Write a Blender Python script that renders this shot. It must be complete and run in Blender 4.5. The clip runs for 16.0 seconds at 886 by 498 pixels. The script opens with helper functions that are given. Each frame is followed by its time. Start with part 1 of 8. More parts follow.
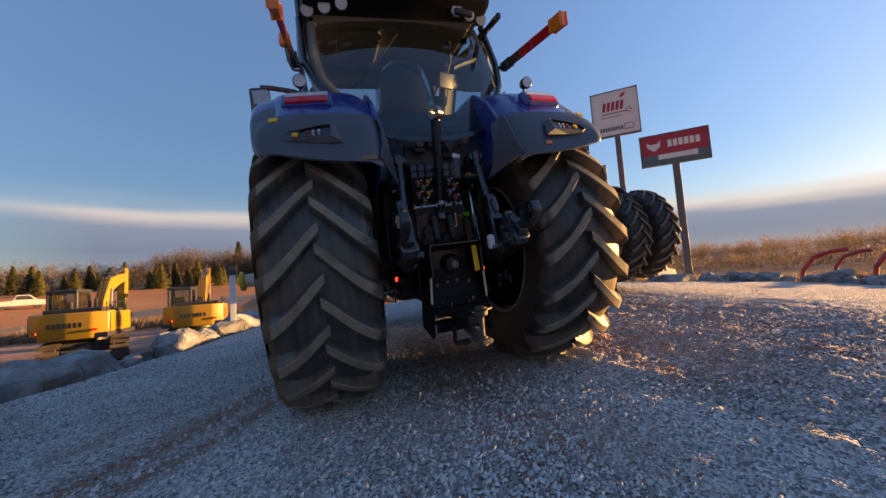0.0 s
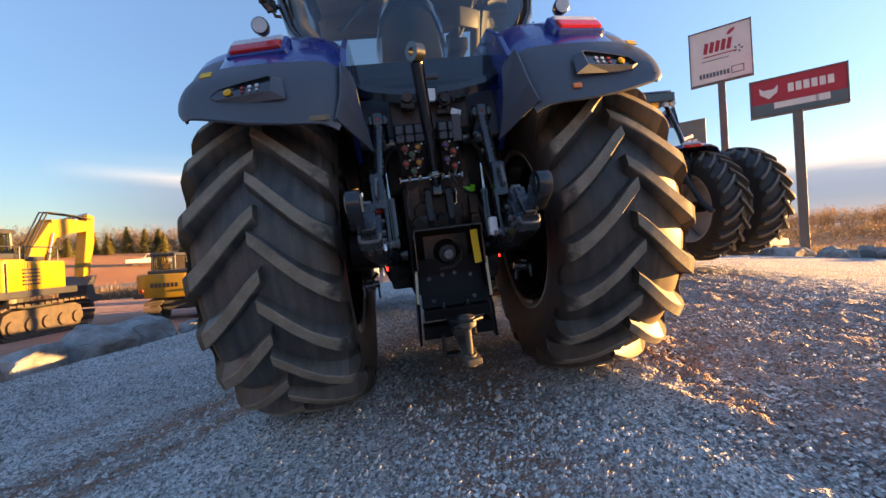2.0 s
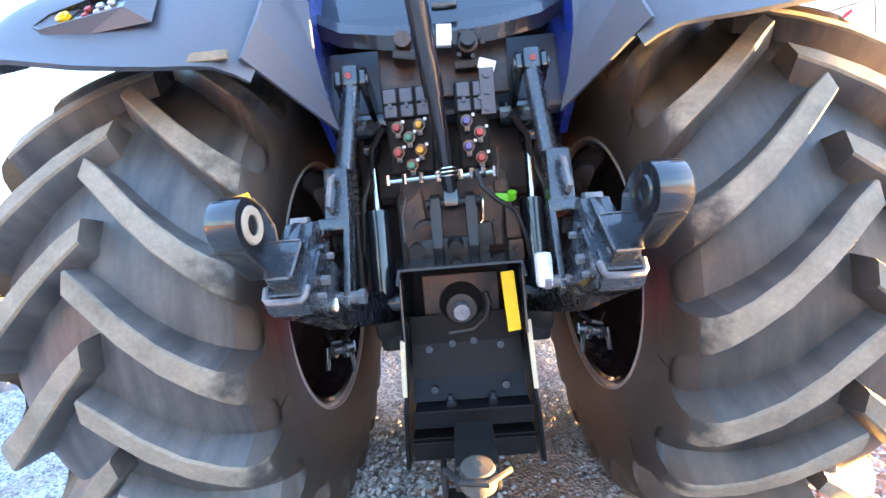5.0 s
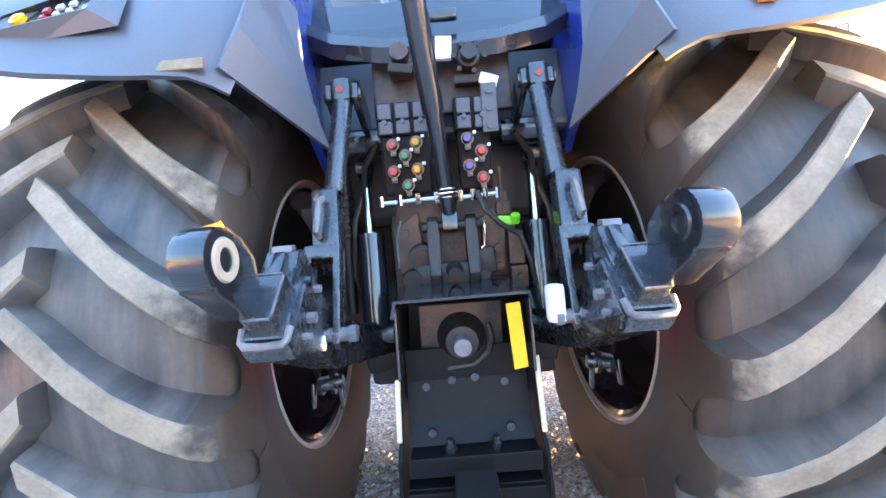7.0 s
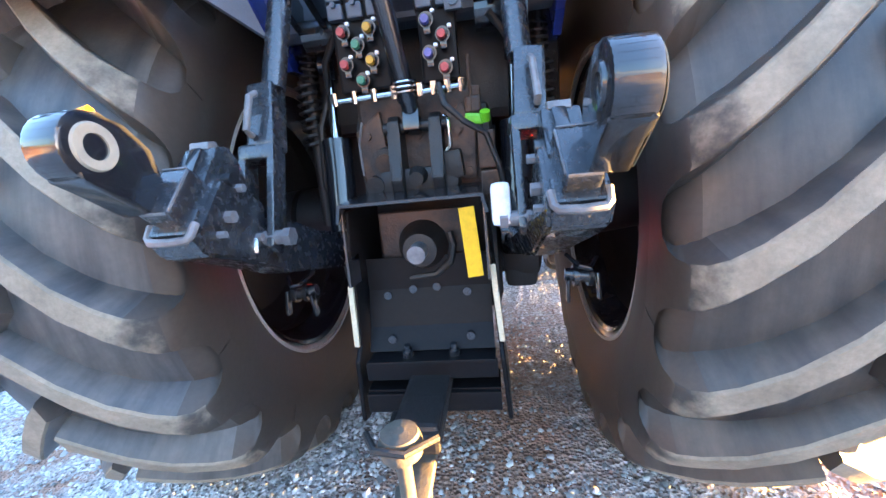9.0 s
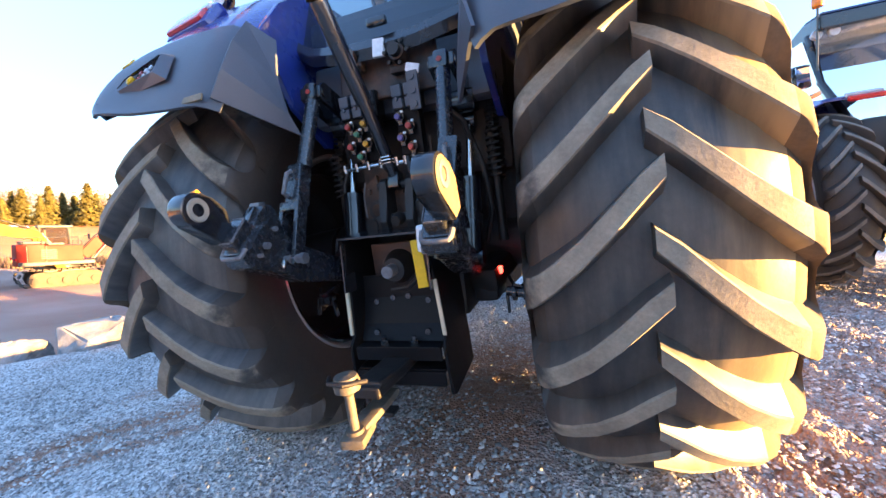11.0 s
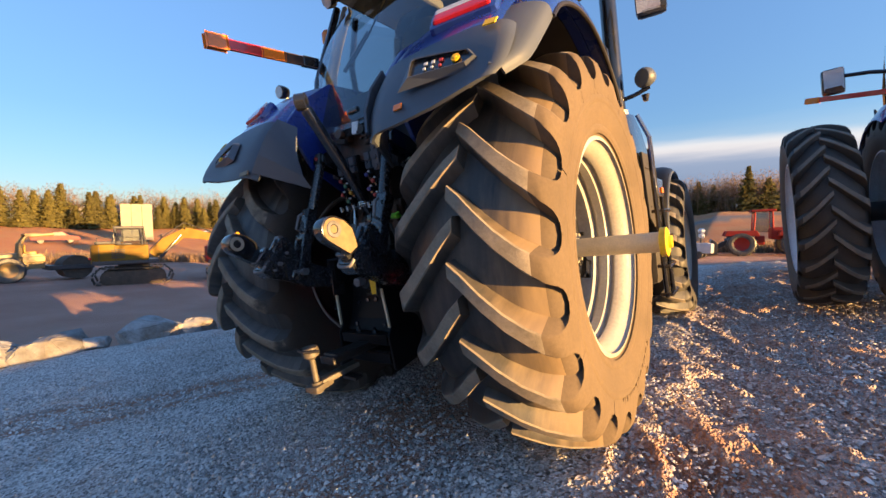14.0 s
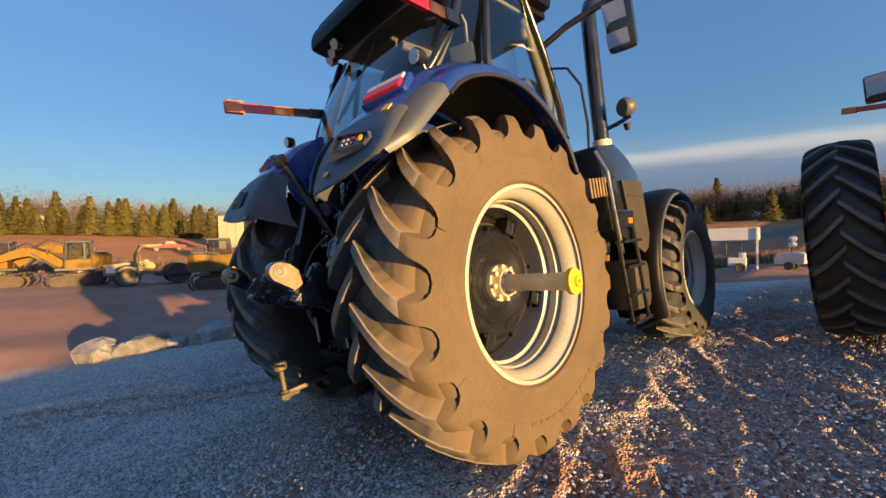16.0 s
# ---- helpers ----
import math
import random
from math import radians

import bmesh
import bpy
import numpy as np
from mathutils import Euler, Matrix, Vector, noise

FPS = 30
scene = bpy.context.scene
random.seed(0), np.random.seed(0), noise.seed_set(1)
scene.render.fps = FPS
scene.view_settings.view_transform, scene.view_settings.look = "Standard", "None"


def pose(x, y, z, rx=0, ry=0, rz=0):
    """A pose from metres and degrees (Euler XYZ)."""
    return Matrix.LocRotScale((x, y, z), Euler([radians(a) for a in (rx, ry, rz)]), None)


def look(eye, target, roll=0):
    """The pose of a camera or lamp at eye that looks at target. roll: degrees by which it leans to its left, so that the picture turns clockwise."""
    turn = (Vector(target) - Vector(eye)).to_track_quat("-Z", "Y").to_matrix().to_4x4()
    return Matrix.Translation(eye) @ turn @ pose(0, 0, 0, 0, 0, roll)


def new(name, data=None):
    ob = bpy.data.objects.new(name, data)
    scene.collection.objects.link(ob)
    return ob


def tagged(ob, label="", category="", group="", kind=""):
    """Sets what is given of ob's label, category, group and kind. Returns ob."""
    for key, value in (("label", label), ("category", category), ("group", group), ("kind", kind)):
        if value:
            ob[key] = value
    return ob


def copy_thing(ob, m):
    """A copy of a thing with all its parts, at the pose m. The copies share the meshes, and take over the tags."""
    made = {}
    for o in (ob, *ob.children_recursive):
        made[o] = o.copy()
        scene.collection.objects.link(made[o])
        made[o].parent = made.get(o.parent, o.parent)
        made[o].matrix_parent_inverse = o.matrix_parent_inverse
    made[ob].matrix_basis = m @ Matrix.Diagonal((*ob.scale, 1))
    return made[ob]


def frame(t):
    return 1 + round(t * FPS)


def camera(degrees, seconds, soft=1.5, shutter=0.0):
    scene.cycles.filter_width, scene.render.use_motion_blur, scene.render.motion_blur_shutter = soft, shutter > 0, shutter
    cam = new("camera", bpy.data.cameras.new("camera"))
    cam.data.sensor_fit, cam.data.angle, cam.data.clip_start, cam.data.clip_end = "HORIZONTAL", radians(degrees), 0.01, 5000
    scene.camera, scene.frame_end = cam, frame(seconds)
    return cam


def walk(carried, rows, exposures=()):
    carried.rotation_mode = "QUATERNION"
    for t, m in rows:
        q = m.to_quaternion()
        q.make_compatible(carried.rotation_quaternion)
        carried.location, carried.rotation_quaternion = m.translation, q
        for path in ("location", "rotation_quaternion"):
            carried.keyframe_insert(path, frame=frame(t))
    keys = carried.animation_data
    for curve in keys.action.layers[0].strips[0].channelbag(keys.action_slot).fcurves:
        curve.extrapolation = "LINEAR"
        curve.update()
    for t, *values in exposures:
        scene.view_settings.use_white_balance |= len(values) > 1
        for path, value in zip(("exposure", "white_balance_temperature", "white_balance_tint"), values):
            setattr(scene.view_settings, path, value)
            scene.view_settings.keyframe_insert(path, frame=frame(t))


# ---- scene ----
# The slope on which the tractor stands: its own frame (x right, y ahead, z up from the ground under the rear axle) in the world.
SLOPE_UP = Vector((0.0713, 0.1349, 0.9883))
SLOPE = SLOPE_UP.rotation_difference(Vector((0, 0, 1))).to_matrix().to_4x4()

cam = camera(95.77, 16.0)
ROWS = [
    (0.0, -0.933, -3.451, 1.293, 85.88, 5.66, -17.48),
    (0.5, -0.719, -3.301, 1.311, 84.60, 5.76, -14.97),
    (1.0, -0.566, -3.196, 1.321, 83.27, 5.77, -12.71),
    (1.5, -0.373, -3.065, 1.307, 82.64, 5.94, -9.69),
    (2.0, -0.262, -2.934, 1.314, 81.95, 6.30, -6.65),
    (2.5, -0.186, -2.691, 1.285, 81.00, 6.61, -3.59),
    (3.0, -0.129, -2.513, 1.289, 80.00, 6.61, -1.32),
    (3.5, -0.066, -2.347, 1.274, 79.40, 6.23, 0.29),
    (4.0, -0.007, -2.144, 1.287, 80.29, 5.74, 1.22),
    (4.5, 0.002, -2.032, 1.309, 81.58, 5.22, 1.17),
    (5.0, -0.004, -1.947, 1.320, 83.31, 5.02, 1.45),
    (5.2, -0.006, -1.923, 1.325, 84.41, 5.02, 1.79),
    (7.3, -0.035, -1.817, 1.352, 85.13, 4.72, -0.17),
    (7.5, -0.032, -1.805, 1.342, 83.44, 4.81, -0.04),
    (8.0, 0.002, -1.765, 1.324, 79.45, 5.16, 0.77),
    (8.5, 0.114, -1.726, 1.268, 76.12, 5.82, 3.41),
    (8.7, 0.161, -1.728, 1.255, 74.99, 5.89, 4.72),
    (10.8, 0.660, -2.103, 1.268, 80.90, 7.57, 16.79),
    (11.0, 0.769, -2.125, 1.270, 81.43, 7.63, 18.89),
    (11.5, 0.964, -2.180, 1.297, 83.02, 7.65, 23.27),
    (12.0, 1.047, -2.259, 1.286, 84.27, 8.00, 27.95),
    (12.5, 1.228, -2.345, 1.320, 85.17, 8.39, 30.77),
    (13.0, 1.380, -2.345, 1.345, 85.89, 8.81, 32.49),
    (13.5, 1.631, -2.314, 1.330, 85.07, 9.12, 34.54),
    (14.0, 1.848, -2.260, 1.325, 83.99, 9.32, 36.06),
    (14.5, 2.035, -2.175, 1.304, 83.86, 9.56, 39.05),
    (15.0, 2.198, -2.090, 1.363, 84.41, 9.65, 41.06),
    (15.5, 2.438, -2.047, 1.373, 85.37, 9.79, 43.97),
    (16.0, 2.656, -1.995, 1.402, 86.56, 10.07, 46.02),
]
EXPOSURES = [(0.0, 0.85, 7100, 18), (1.0, 1.32, 7450, 18), (2.0, 1.6, 7500, 17), (2.5, 2.0, 7350, 17), (3.5, 3.15, 7450, 15), (4.5, 3.9, 7600, 13), (5.0, 4.4, 7700, 13), (7.5, 4.6, 7500, 12), (8.5, 4.5, 7400, 12), (11.0, 3.0, 7000, 15),
             (12.5, 2.0, 6900, 18), (13.5, 1.5, 6600, 15), (14.5, 1.22, 6450, 11), (15.5, 0.98, 6350, 9), (16.0, 0.72, 6250, 8)]
walk(cam, [(t, SLOPE @ pose(x, y, z, rx, ry, rz)) for t, x, y, z, rx, ry, rz in ROWS], EXPOSURES)
# ---- world, sun and sky ----
SUN_AZ, SUN_EL = radians(0.8), radians(4.28)      # the sun stands low on the right of the tractor
SUN_DIR = Vector((math.cos(SUN_AZ) * math.cos(SUN_EL), math.sin(SUN_AZ) * math.cos(SUN_EL), math.sin(SUN_EL)))
world = bpy.data.worlds.new("sky")
scene.world = world
world.use_nodes = True
wn = world.node_tree
wn.nodes.clear()


def node(tree, kind, **values):
    n = tree.nodes.new(kind)
    for key, value in values.items():
        if key in n.inputs:
            n.inputs[key].default_value = value
    return n


w_out = wn.nodes.new("ShaderNodeOutputWorld")
w_bg = node(wn, "ShaderNodeBackground", Strength=0.26)
w_sky = wn.nodes.new("ShaderNodeTexSky")
w_sky.sky_type, w_sky.sun_disc = "NISHITA", False
w_sky.sun_elevation, w_sky.sun_rotation = SUN_EL, radians(90) - SUN_AZ
w_sky.air_density, w_sky.dust_density, w_sky.ozone_density = 1.0, 0.35, 3.4
# a long bank of cloud low over the horizon with thin streaks above it
w_tc = wn.nodes.new("ShaderNodeTexCoord")
w_sep = wn.nodes.new("ShaderNodeSeparateXYZ")
w_map = wn.nodes.new("ShaderNodeMapping")
w_map.inputs["Scale"].default_value = (1.6, 1.6, 16.0)
w_noise = node(wn, "ShaderNodeTexNoise", Scale=1.4, Detail=7.0, Roughness=0.55)
w_warp = wn.nodes.new("ShaderNodeMath")
w_warp.operation = "MULTIPLY_ADD"
w_warp.inputs[1].default_value, w_warp.inputs[2].default_value = 0.05, -0.025
w_add = wn.nodes.new("ShaderNodeMath")
w_low = wn.nodes.new("ShaderNodeMath")            # the bank stands lower towards the east
w_low.operation = "MULTIPLY_ADD"
w_low.inputs[1].default_value = 0.045
w_band = wn.nodes.new("ShaderNodeValToRGB")
els = w_band.color_ramp.elements
els[0].position, els[0].color = 0.0, (0.75, 0.75, 0.75, 1)
els[1].position, els[1].color = 0.21, (0, 0, 0, 1)
for pos, v in ((0.10, 0.95), (0.150, 0.95), (0.165, 0.55), (0.178, 0.12)):
    e = els.new(pos)
    e.color = (v, v, v, 1)
w_col = wn.nodes.new("ShaderNodeValToRGB")
ce = w_col.color_ramp.elements
ce[0].position, ce[0].color = 0.0, (0.62, 0.66, 0.84, 1)
ce[1].position, ce[1].color = 0.158, (1.60, 1.48, 1.38, 1)
for pos, c in ((0.085, (0.40, 0.53, 0.78)), (0.128, (0.52, 0.64, 0.88)), (0.142, (1.05, 1.05, 1.12))):
    e = ce.new(pos)
    e.color = (*c, 1)
w_side = wn.nodes.new("ShaderNodeMapRange")       # and ends towards the west
w_side.inputs["From Min"].default_value, w_side.inputs["From Max"].default_value = -0.62, -0.40
w_grade = wn.nodes.new("ShaderNodeValToRGB")       # dims the lower sky, and brightens it overhead as added light on the ground
ve = w_grade.color_ramp.elements
ve[0].position, ve[0].color = 0.0, (0.70, 0.67, 0.63, 1)
ve[1].position, ve[1].color = 0.85, (1.45, 1.43, 1.42, 1)
e = ve.new(0.25)
e.color = (0.74, 0.79, 0.82, 1)
w_west = wn.nodes.new("ShaderNodeMapRange")       # and the sky away from the sun is dimmer
w_west.inputs["From Min"].default_value, w_west.inputs["From Max"].default_value = -0.9, 0.1
w_west.inputs["To Min"].default_value, w_west.inputs["To Max"].default_value = 0.78, 1.0
w_dim = wn.nodes.new("ShaderNodeMix")
w_dim.data_type, w_dim.blend_type = "RGBA", "MULTIPLY"
w_dim.inputs["Factor"].default_value = 1.0
w_cut = wn.nodes.new("ShaderNodeMath")
w_cut.operation = "MULTIPLY"
w_mix = wn.nodes.new("ShaderNodeMix")
w_mix.data_type = "RGBA"
wl = wn.links.new
wl(w_tc.outputs["Generated"], w_sep.inputs[0])
wl(w_tc.outputs["Generated"], w_map.inputs[0])
wl(w_map.outputs[0], w_noise.inputs["Vector"])
wl(w_noise.outputs["Fac"], w_warp.inputs[0])
wl(w_warp.outputs[0], w_add.inputs[0])
wl(w_sep.outputs["Z"], w_add.inputs[1])
wl(w_sep.outputs["X"], w_low.inputs[0])
wl(w_add.outputs[0], w_low.inputs[2])
wl(w_low.outputs[0], w_band.inputs[0])
wl(w_low.outputs[0], w_col.inputs[0])
wl(w_sep.outputs["X"], w_side.inputs["Value"])
wl(w_band.outputs[0], w_cut.inputs[0])
wl(w_side.outputs[0], w_cut.inputs[1])
wl(w_cut.outputs[0], w_mix.inputs["Factor"])
wl(w_sep.outputs["Z"], w_grade.inputs[0])
w_tint = wn.nodes.new("ShaderNodeMix")
w_tint.data_type, w_tint.blend_type = "RGBA", "MULTIPLY"
w_tint.inputs["Factor"].default_value = 1.0
w_warm = wn.nodes.new("ShaderNodeMix")
w_warm.data_type, w_warm.blend_type = "RGBA", "MULTIPLY"
w_warm.inputs["Factor"].default_value = 1.0
w_warm.inputs["B"].default_value = (1.27, 1.0, 0.95, 1)
wl(w_sep.outputs["X"], w_west.inputs["Value"])
wl(w_grade.outputs[0], w_dim.inputs["A"])
wl(w_west.outputs[0], w_dim.inputs["B"])
wl(w_dim.outputs["Result"], w_tint.inputs["B"])
wl(w_sky.outputs[0], w_tint.inputs["A"])
wl(w_tint.outputs["Result"], w_warm.inputs["A"])
wl(w_warm.outputs["Result"], w_mix.inputs["A"])
wl(w_col.outputs[0], w_mix.inputs["B"])
wl(w_mix.outputs["Result"], w_bg.inputs["Color"])
wl(w_bg.outputs[0], w_out.inputs[0])

sun_data = bpy.data.lights.new("sun", "SUN")
sun_data.energy, sun_data.angle, sun_data.color = 9.6, radians(0.6), (1.0, 0.58, 0.20)
sun = new("sun", sun_data)
sun.matrix_world = look((30 * SUN_DIR.x, 30 * SUN_DIR.y, 30 * SUN_DIR.z), (0, 0, 0))


# ---- materials ----
def material(name, base, rough=0.6, metal=0.0, second=None, scale=8.0, fine=60.0, bump=0.15, spread=0.5, coat=0.0, per_island=0.0, per_object=0.0, stretch=None, shoulder=None, fade=None):
    """A surface with two scales of variation: large stains towards the second colour, and fine grain that also gives the relief."""
    m = bpy.data.materials.new(name)
    m.use_nodes = True
    t = m.node_tree
    bsdf = t.nodes["Principled BSDF"]
    second = second or tuple(c * 0.6 for c in base)
    tc = t.nodes.new("ShaderNodeTexCoord")
    big = node(t, "ShaderNodeTexNoise", Scale=scale, Detail=5.0, Roughness=0.6)
    small = node(t, "ShaderNodeTexNoise", Scale=fine, Detail=4.0, Roughness=0.65)
    ramp = t.nodes.new("ShaderNodeMapRange")
    ramp.inputs["From Min"].default_value, ramp.inputs["From Max"].default_value = 0.5 - spread / 2, 0.5 + spread / 2
    mix = t.nodes.new("ShaderNodeMix")
    mix.data_type = "RGBA"
    mix.inputs["A"].default_value, mix.inputs["B"].default_value = (*base, 1), (*second, 1)
    grain = t.nodes.new("ShaderNodeMix")
    grain.data_type, grain.blend_type = "RGBA", "MULTIPLY"
    grain.inputs["Factor"].default_value = 0.35
    l = t.links.new
    if stretch:
        mp = t.nodes.new("ShaderNodeMapping")
        mp.inputs["Scale"].default_value = stretch
        l(tc.outputs["Object"], mp.inputs[0])
        l(mp.outputs[0], big.inputs["Vector"])
    else:
        l(tc.outputs["Object"], big.inputs["Vector"])
    l(tc.outputs["Object"], small.inputs["Vector"])
    l(big.outputs["Fac"], ramp.inputs["Value"])
    l(ramp.outputs[0], mix.inputs["Factor"])
    gray = t.nodes.new("ShaderNodeMapRange")
    gray.inputs["From Min"].default_value, gray.inputs["From Max"].default_value = 0.3, 0.7
    gray.inputs["To Min"].default_value, gray.inputs["To Max"].default_value = 0.55, 1.25
    l(small.outputs["Fac"], gray.inputs["Value"])
    l(mix.outputs["Result"], grain.inputs["A"])
    l(gray.outputs[0], grain.inputs["B"])
    colour = grain.outputs["Result"]
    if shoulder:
        # dust and painted sunlight towards the outer shoulder of a tread that turns about x
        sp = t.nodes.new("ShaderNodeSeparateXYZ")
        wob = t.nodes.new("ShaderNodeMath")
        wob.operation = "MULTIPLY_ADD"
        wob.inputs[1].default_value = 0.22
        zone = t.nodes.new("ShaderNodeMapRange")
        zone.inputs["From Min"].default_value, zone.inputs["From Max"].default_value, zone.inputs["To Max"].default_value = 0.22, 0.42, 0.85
        tanned = t.nodes.new("ShaderNodeMix")
        tanned.data_type = "RGBA"
        tanned.inputs["B"].default_value = (*shoulder, 1)
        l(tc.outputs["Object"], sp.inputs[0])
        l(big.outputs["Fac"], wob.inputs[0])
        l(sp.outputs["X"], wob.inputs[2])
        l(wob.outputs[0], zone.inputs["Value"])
        l(zone.outputs[0], tanned.inputs["Factor"])
        l(colour, tanned.inputs["A"])
        colour = tanned.outputs["Result"]
    if fade:
        # darker towards one shoulder of a tread that turns about x
        inner, sign = fade
        fs = t.nodes.new("ShaderNodeSeparateXYZ")
        fw = t.nodes.new("ShaderNodeMath")
        fw.operation = "MULTIPLY"
        fw.inputs[1].default_value = sign
        fn = t.nodes.new("ShaderNodeMath")
        fn.operation = "MULTIPLY_ADD"
        fn.inputs[1].default_value = 0.30
        fz = t.nodes.new("ShaderNodeMapRange")
        fz.inputs["From Min"].default_value, fz.inputs["From Max"].default_value, fz.inputs["To Max"].default_value = 0.44, 0.515, 0.92
        fm = t.nodes.new("ShaderNodeMix")
        fm.data_type = "RGBA"
        fm.inputs["B"].default_value = (*inner, 1)
        l(tc.outputs["Object"], fs.inputs[0])
        l(fs.outputs["X"], fw.inputs[0])
        l(big.outputs["Fac"], fn.inputs[0])
        l(fw.outputs[0], fn.inputs[2])
        l(fn.outputs[0], fz.inputs["Value"])
        l(fz.outputs[0], fm.inputs["Factor"])
        l(colour, fm.inputs["A"])
        colour = fm.outputs["Result"]
    for amount, kind, output in ((per_island, "ShaderNodeNewGeometry", "Random Per Island"), (per_object, "ShaderNodeObjectInfo", "Random")):
        if amount:
            g = t.nodes.new(kind)
            r = t.nodes.new("ShaderNodeMapRange")
            r.inputs["To Min"].default_value, r.inputs["To Max"].default_value = 1 - amount, 1 + amount
            v = t.nodes.new("ShaderNodeMix")
            v.data_type, v.blend_type = "RGBA", "MULTIPLY"
            v.inputs["Factor"].default_value = 1.0
            l(g.outputs[output], r.inputs["Value"])
            l(colour, v.inputs["A"])
            l(r.outputs[0], v.inputs["B"])
            colour = v.outputs["Result"]
    l(colour, bsdf.inputs["Base Color"])
    rr = t.nodes.new("ShaderNodeMapRange")
    rr.inputs["To Min"].default_value, rr.inputs["To Max"].default_value = max(0.02, rough - 0.12), min(1.0, rough + 0.12)
    l(big.outputs["Fac"], rr.inputs["Value"])
    l(rr.outputs[0], bsdf.inputs["Roughness"])
    bsdf.inputs["Metallic"].default_value = metal
    bsdf.inputs["Coat Weight"].default_value = coat
    if bump:
        b = node(t, "ShaderNodeBump", Strength=bump, Distance=0.01)
        l(small.outputs["Fac"], b.inputs["Height"])
        l(b.outputs[0], bsdf.inputs["Normal"])
    return m


def glow(name, colour, strength):
    m = bpy.data.materials.new(name)
    m.use_nodes = True
    bsdf = m.node_tree.nodes["Principled BSDF"]
    bsdf.inputs["Base Color"].default_value = (*colour, 1)
    bsdf.inputs["Roughness"].default_value = 0.25
    bsdf.inputs["Emission Color"].default_value = (*colour, 1)
    bsdf.inputs["Emission Strength"].default_value = strength
    return m


def glass(name, tint, rough=0.02, clear=0.75):
    """Thin tinted glass: mostly see-through, with a mirror gloss."""
    m = bpy.data.materials.new(name)
    m.use_nodes = True
    t = m.node_tree
    t.nodes.clear()
    out = t.nodes.new("ShaderNodeOutputMaterial")
    see = node(t, "ShaderNodeBsdfTransparent", Color=(*tint, 1))
    gloss = node(t, "ShaderNodeBsdfGlossy", Color=(0.9, 0.95, 1.0, 1), Roughness=rough)
    fres = node(t, "ShaderNodeFresnel", IOR=1.5)
    mult = t.nodes.new("ShaderNodeMath")
    mult.operation = "MULTIPLY_ADD"
    mult.inputs[1].default_value, mult.inputs[2].default_value = 1.05, 0.025
    mix = t.nodes.new("ShaderNodeMixShader")
    t.links.new(fres.outputs[0], mult.inputs[0])
    t.links.new(mult.outputs[0], mix.inputs[0])
    t.links.new(see.outputs[0], mix.inputs[1])
    t.links.new(gloss.outputs[0], mix.inputs[2])
    t.links.new(mix.outputs[0], out.inputs[0])
    return m


RUBBER = material("tyre rubber", (0.027, 0.029, 0.033), 0.46, second=(0.095, 0.091, 0.084), scale=2.2, fine=40, bump=0.10, spread=0.40, stretch=(9.0, 1.3, 1.3))
# right tyre only: its shoulder colour carries the golden sun
SUN_DUST_RUBBER = material("dusty tyre rubber with a sun-gold shoulder", (0.021, 0.022, 0.024), 0.48, second=(0.070, 0.062, 0.052), scale=2.2, fine=40, bump=0.10, spread=0.40, stretch=(9.0, 1.3, 1.3), shoulder=(0.24, 0.168, 0.092))
LUG_GREY = material("grey scuffed lug face", (0.19, 0.17, 0.14), 0.8, second=(0.08, 0.074, 0.065), scale=6, fine=60, bump=0.1)
CLEAN_RUBBER = material("clean black rubber", (0.020, 0.021, 0.023), 0.6, second=(0.045, 0.040, 0.034), scale=3, fine=50, bump=0.1)
DUST = material("dusty lug face", (0.32, 0.275, 0.215), 0.9, second=(0.16, 0.135, 0.10), scale=7, fine=90, bump=0.12)
DUST_RIGHT, DUST_LEFT = (material("dusty lug face, darker inside", (0.29, 0.245, 0.185), 0.9, second=(0.12, 0.100, 0.075), scale=9, fine=90, bump=0.16, spread=0.6, fade=((0.030, 0.029, 0.028), sign)) for sign in (-1, 1))
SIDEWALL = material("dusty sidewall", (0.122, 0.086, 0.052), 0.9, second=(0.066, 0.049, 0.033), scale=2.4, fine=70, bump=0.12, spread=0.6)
# darker copy of SIDEWALL, with the shade of the inner side in its colour
SHADED_INNER_WALL = material("inner sidewall darkened for shade", (0.024, 0.022, 0.021), 0.55, second=(0.055, 0.040, 0.029), scale=2.2, fine=60, bump=0.1)
SCUFF = material("scuffed bare edge", (0.19, 0.19, 0.20), 0.42, second=(0.06, 0.06, 0.066), scale=20, fine=90, bump=0.1)
# brown tint on black plastic stands for golden sun and its bounce
TANK = material("dark moulded panel with a sun-brown tint", (0.040, 0.034, 0.028), 0.6, second=(0.018, 0.016, 0.015), scale=4, fine=120, bump=0.08)
BLUE = material("blue body paint", (0.010, 0.030, 0.22), 0.28, second=(0.014, 0.035, 0.19), scale=3, fine=30, bump=0.02, coat=0.6)
ROOF_BLUE = material("dark blue paint", (0.006, 0.012, 0.07), 0.5, second=(0.008, 0.016, 0.06), scale=3, bump=0.02)
PLASTIC = material("grey-black moulded plastic", (0.056, 0.068, 0.090), 0.46, second=(0.070, 0.080, 0.098), scale=2, fine=260, bump=0.08)
BLACK = material("black painted steel", (0.008, 0.009, 0.012), 0.24, second=(0.014, 0.015, 0.018), scale=6, fine=60, bump=0.03, coat=0.7)
SATIN = material("satin black plate", (0.0045, 0.005, 0.0065), 0.40, second=(0.010, 0.009, 0.009), scale=7, fine=70, bump=0.06)
SATIN.node_tree.nodes["Principled BSDF"].inputs["Specular IOR Level"].default_value = 0.12
LINK = material("speckled blue-black steel", (0.009, 0.011, 0.015), 0.26, second=(0.026, 0.028, 0.033), scale=60, fine=140, bump=0.22, spread=0.3, coat=0.7)
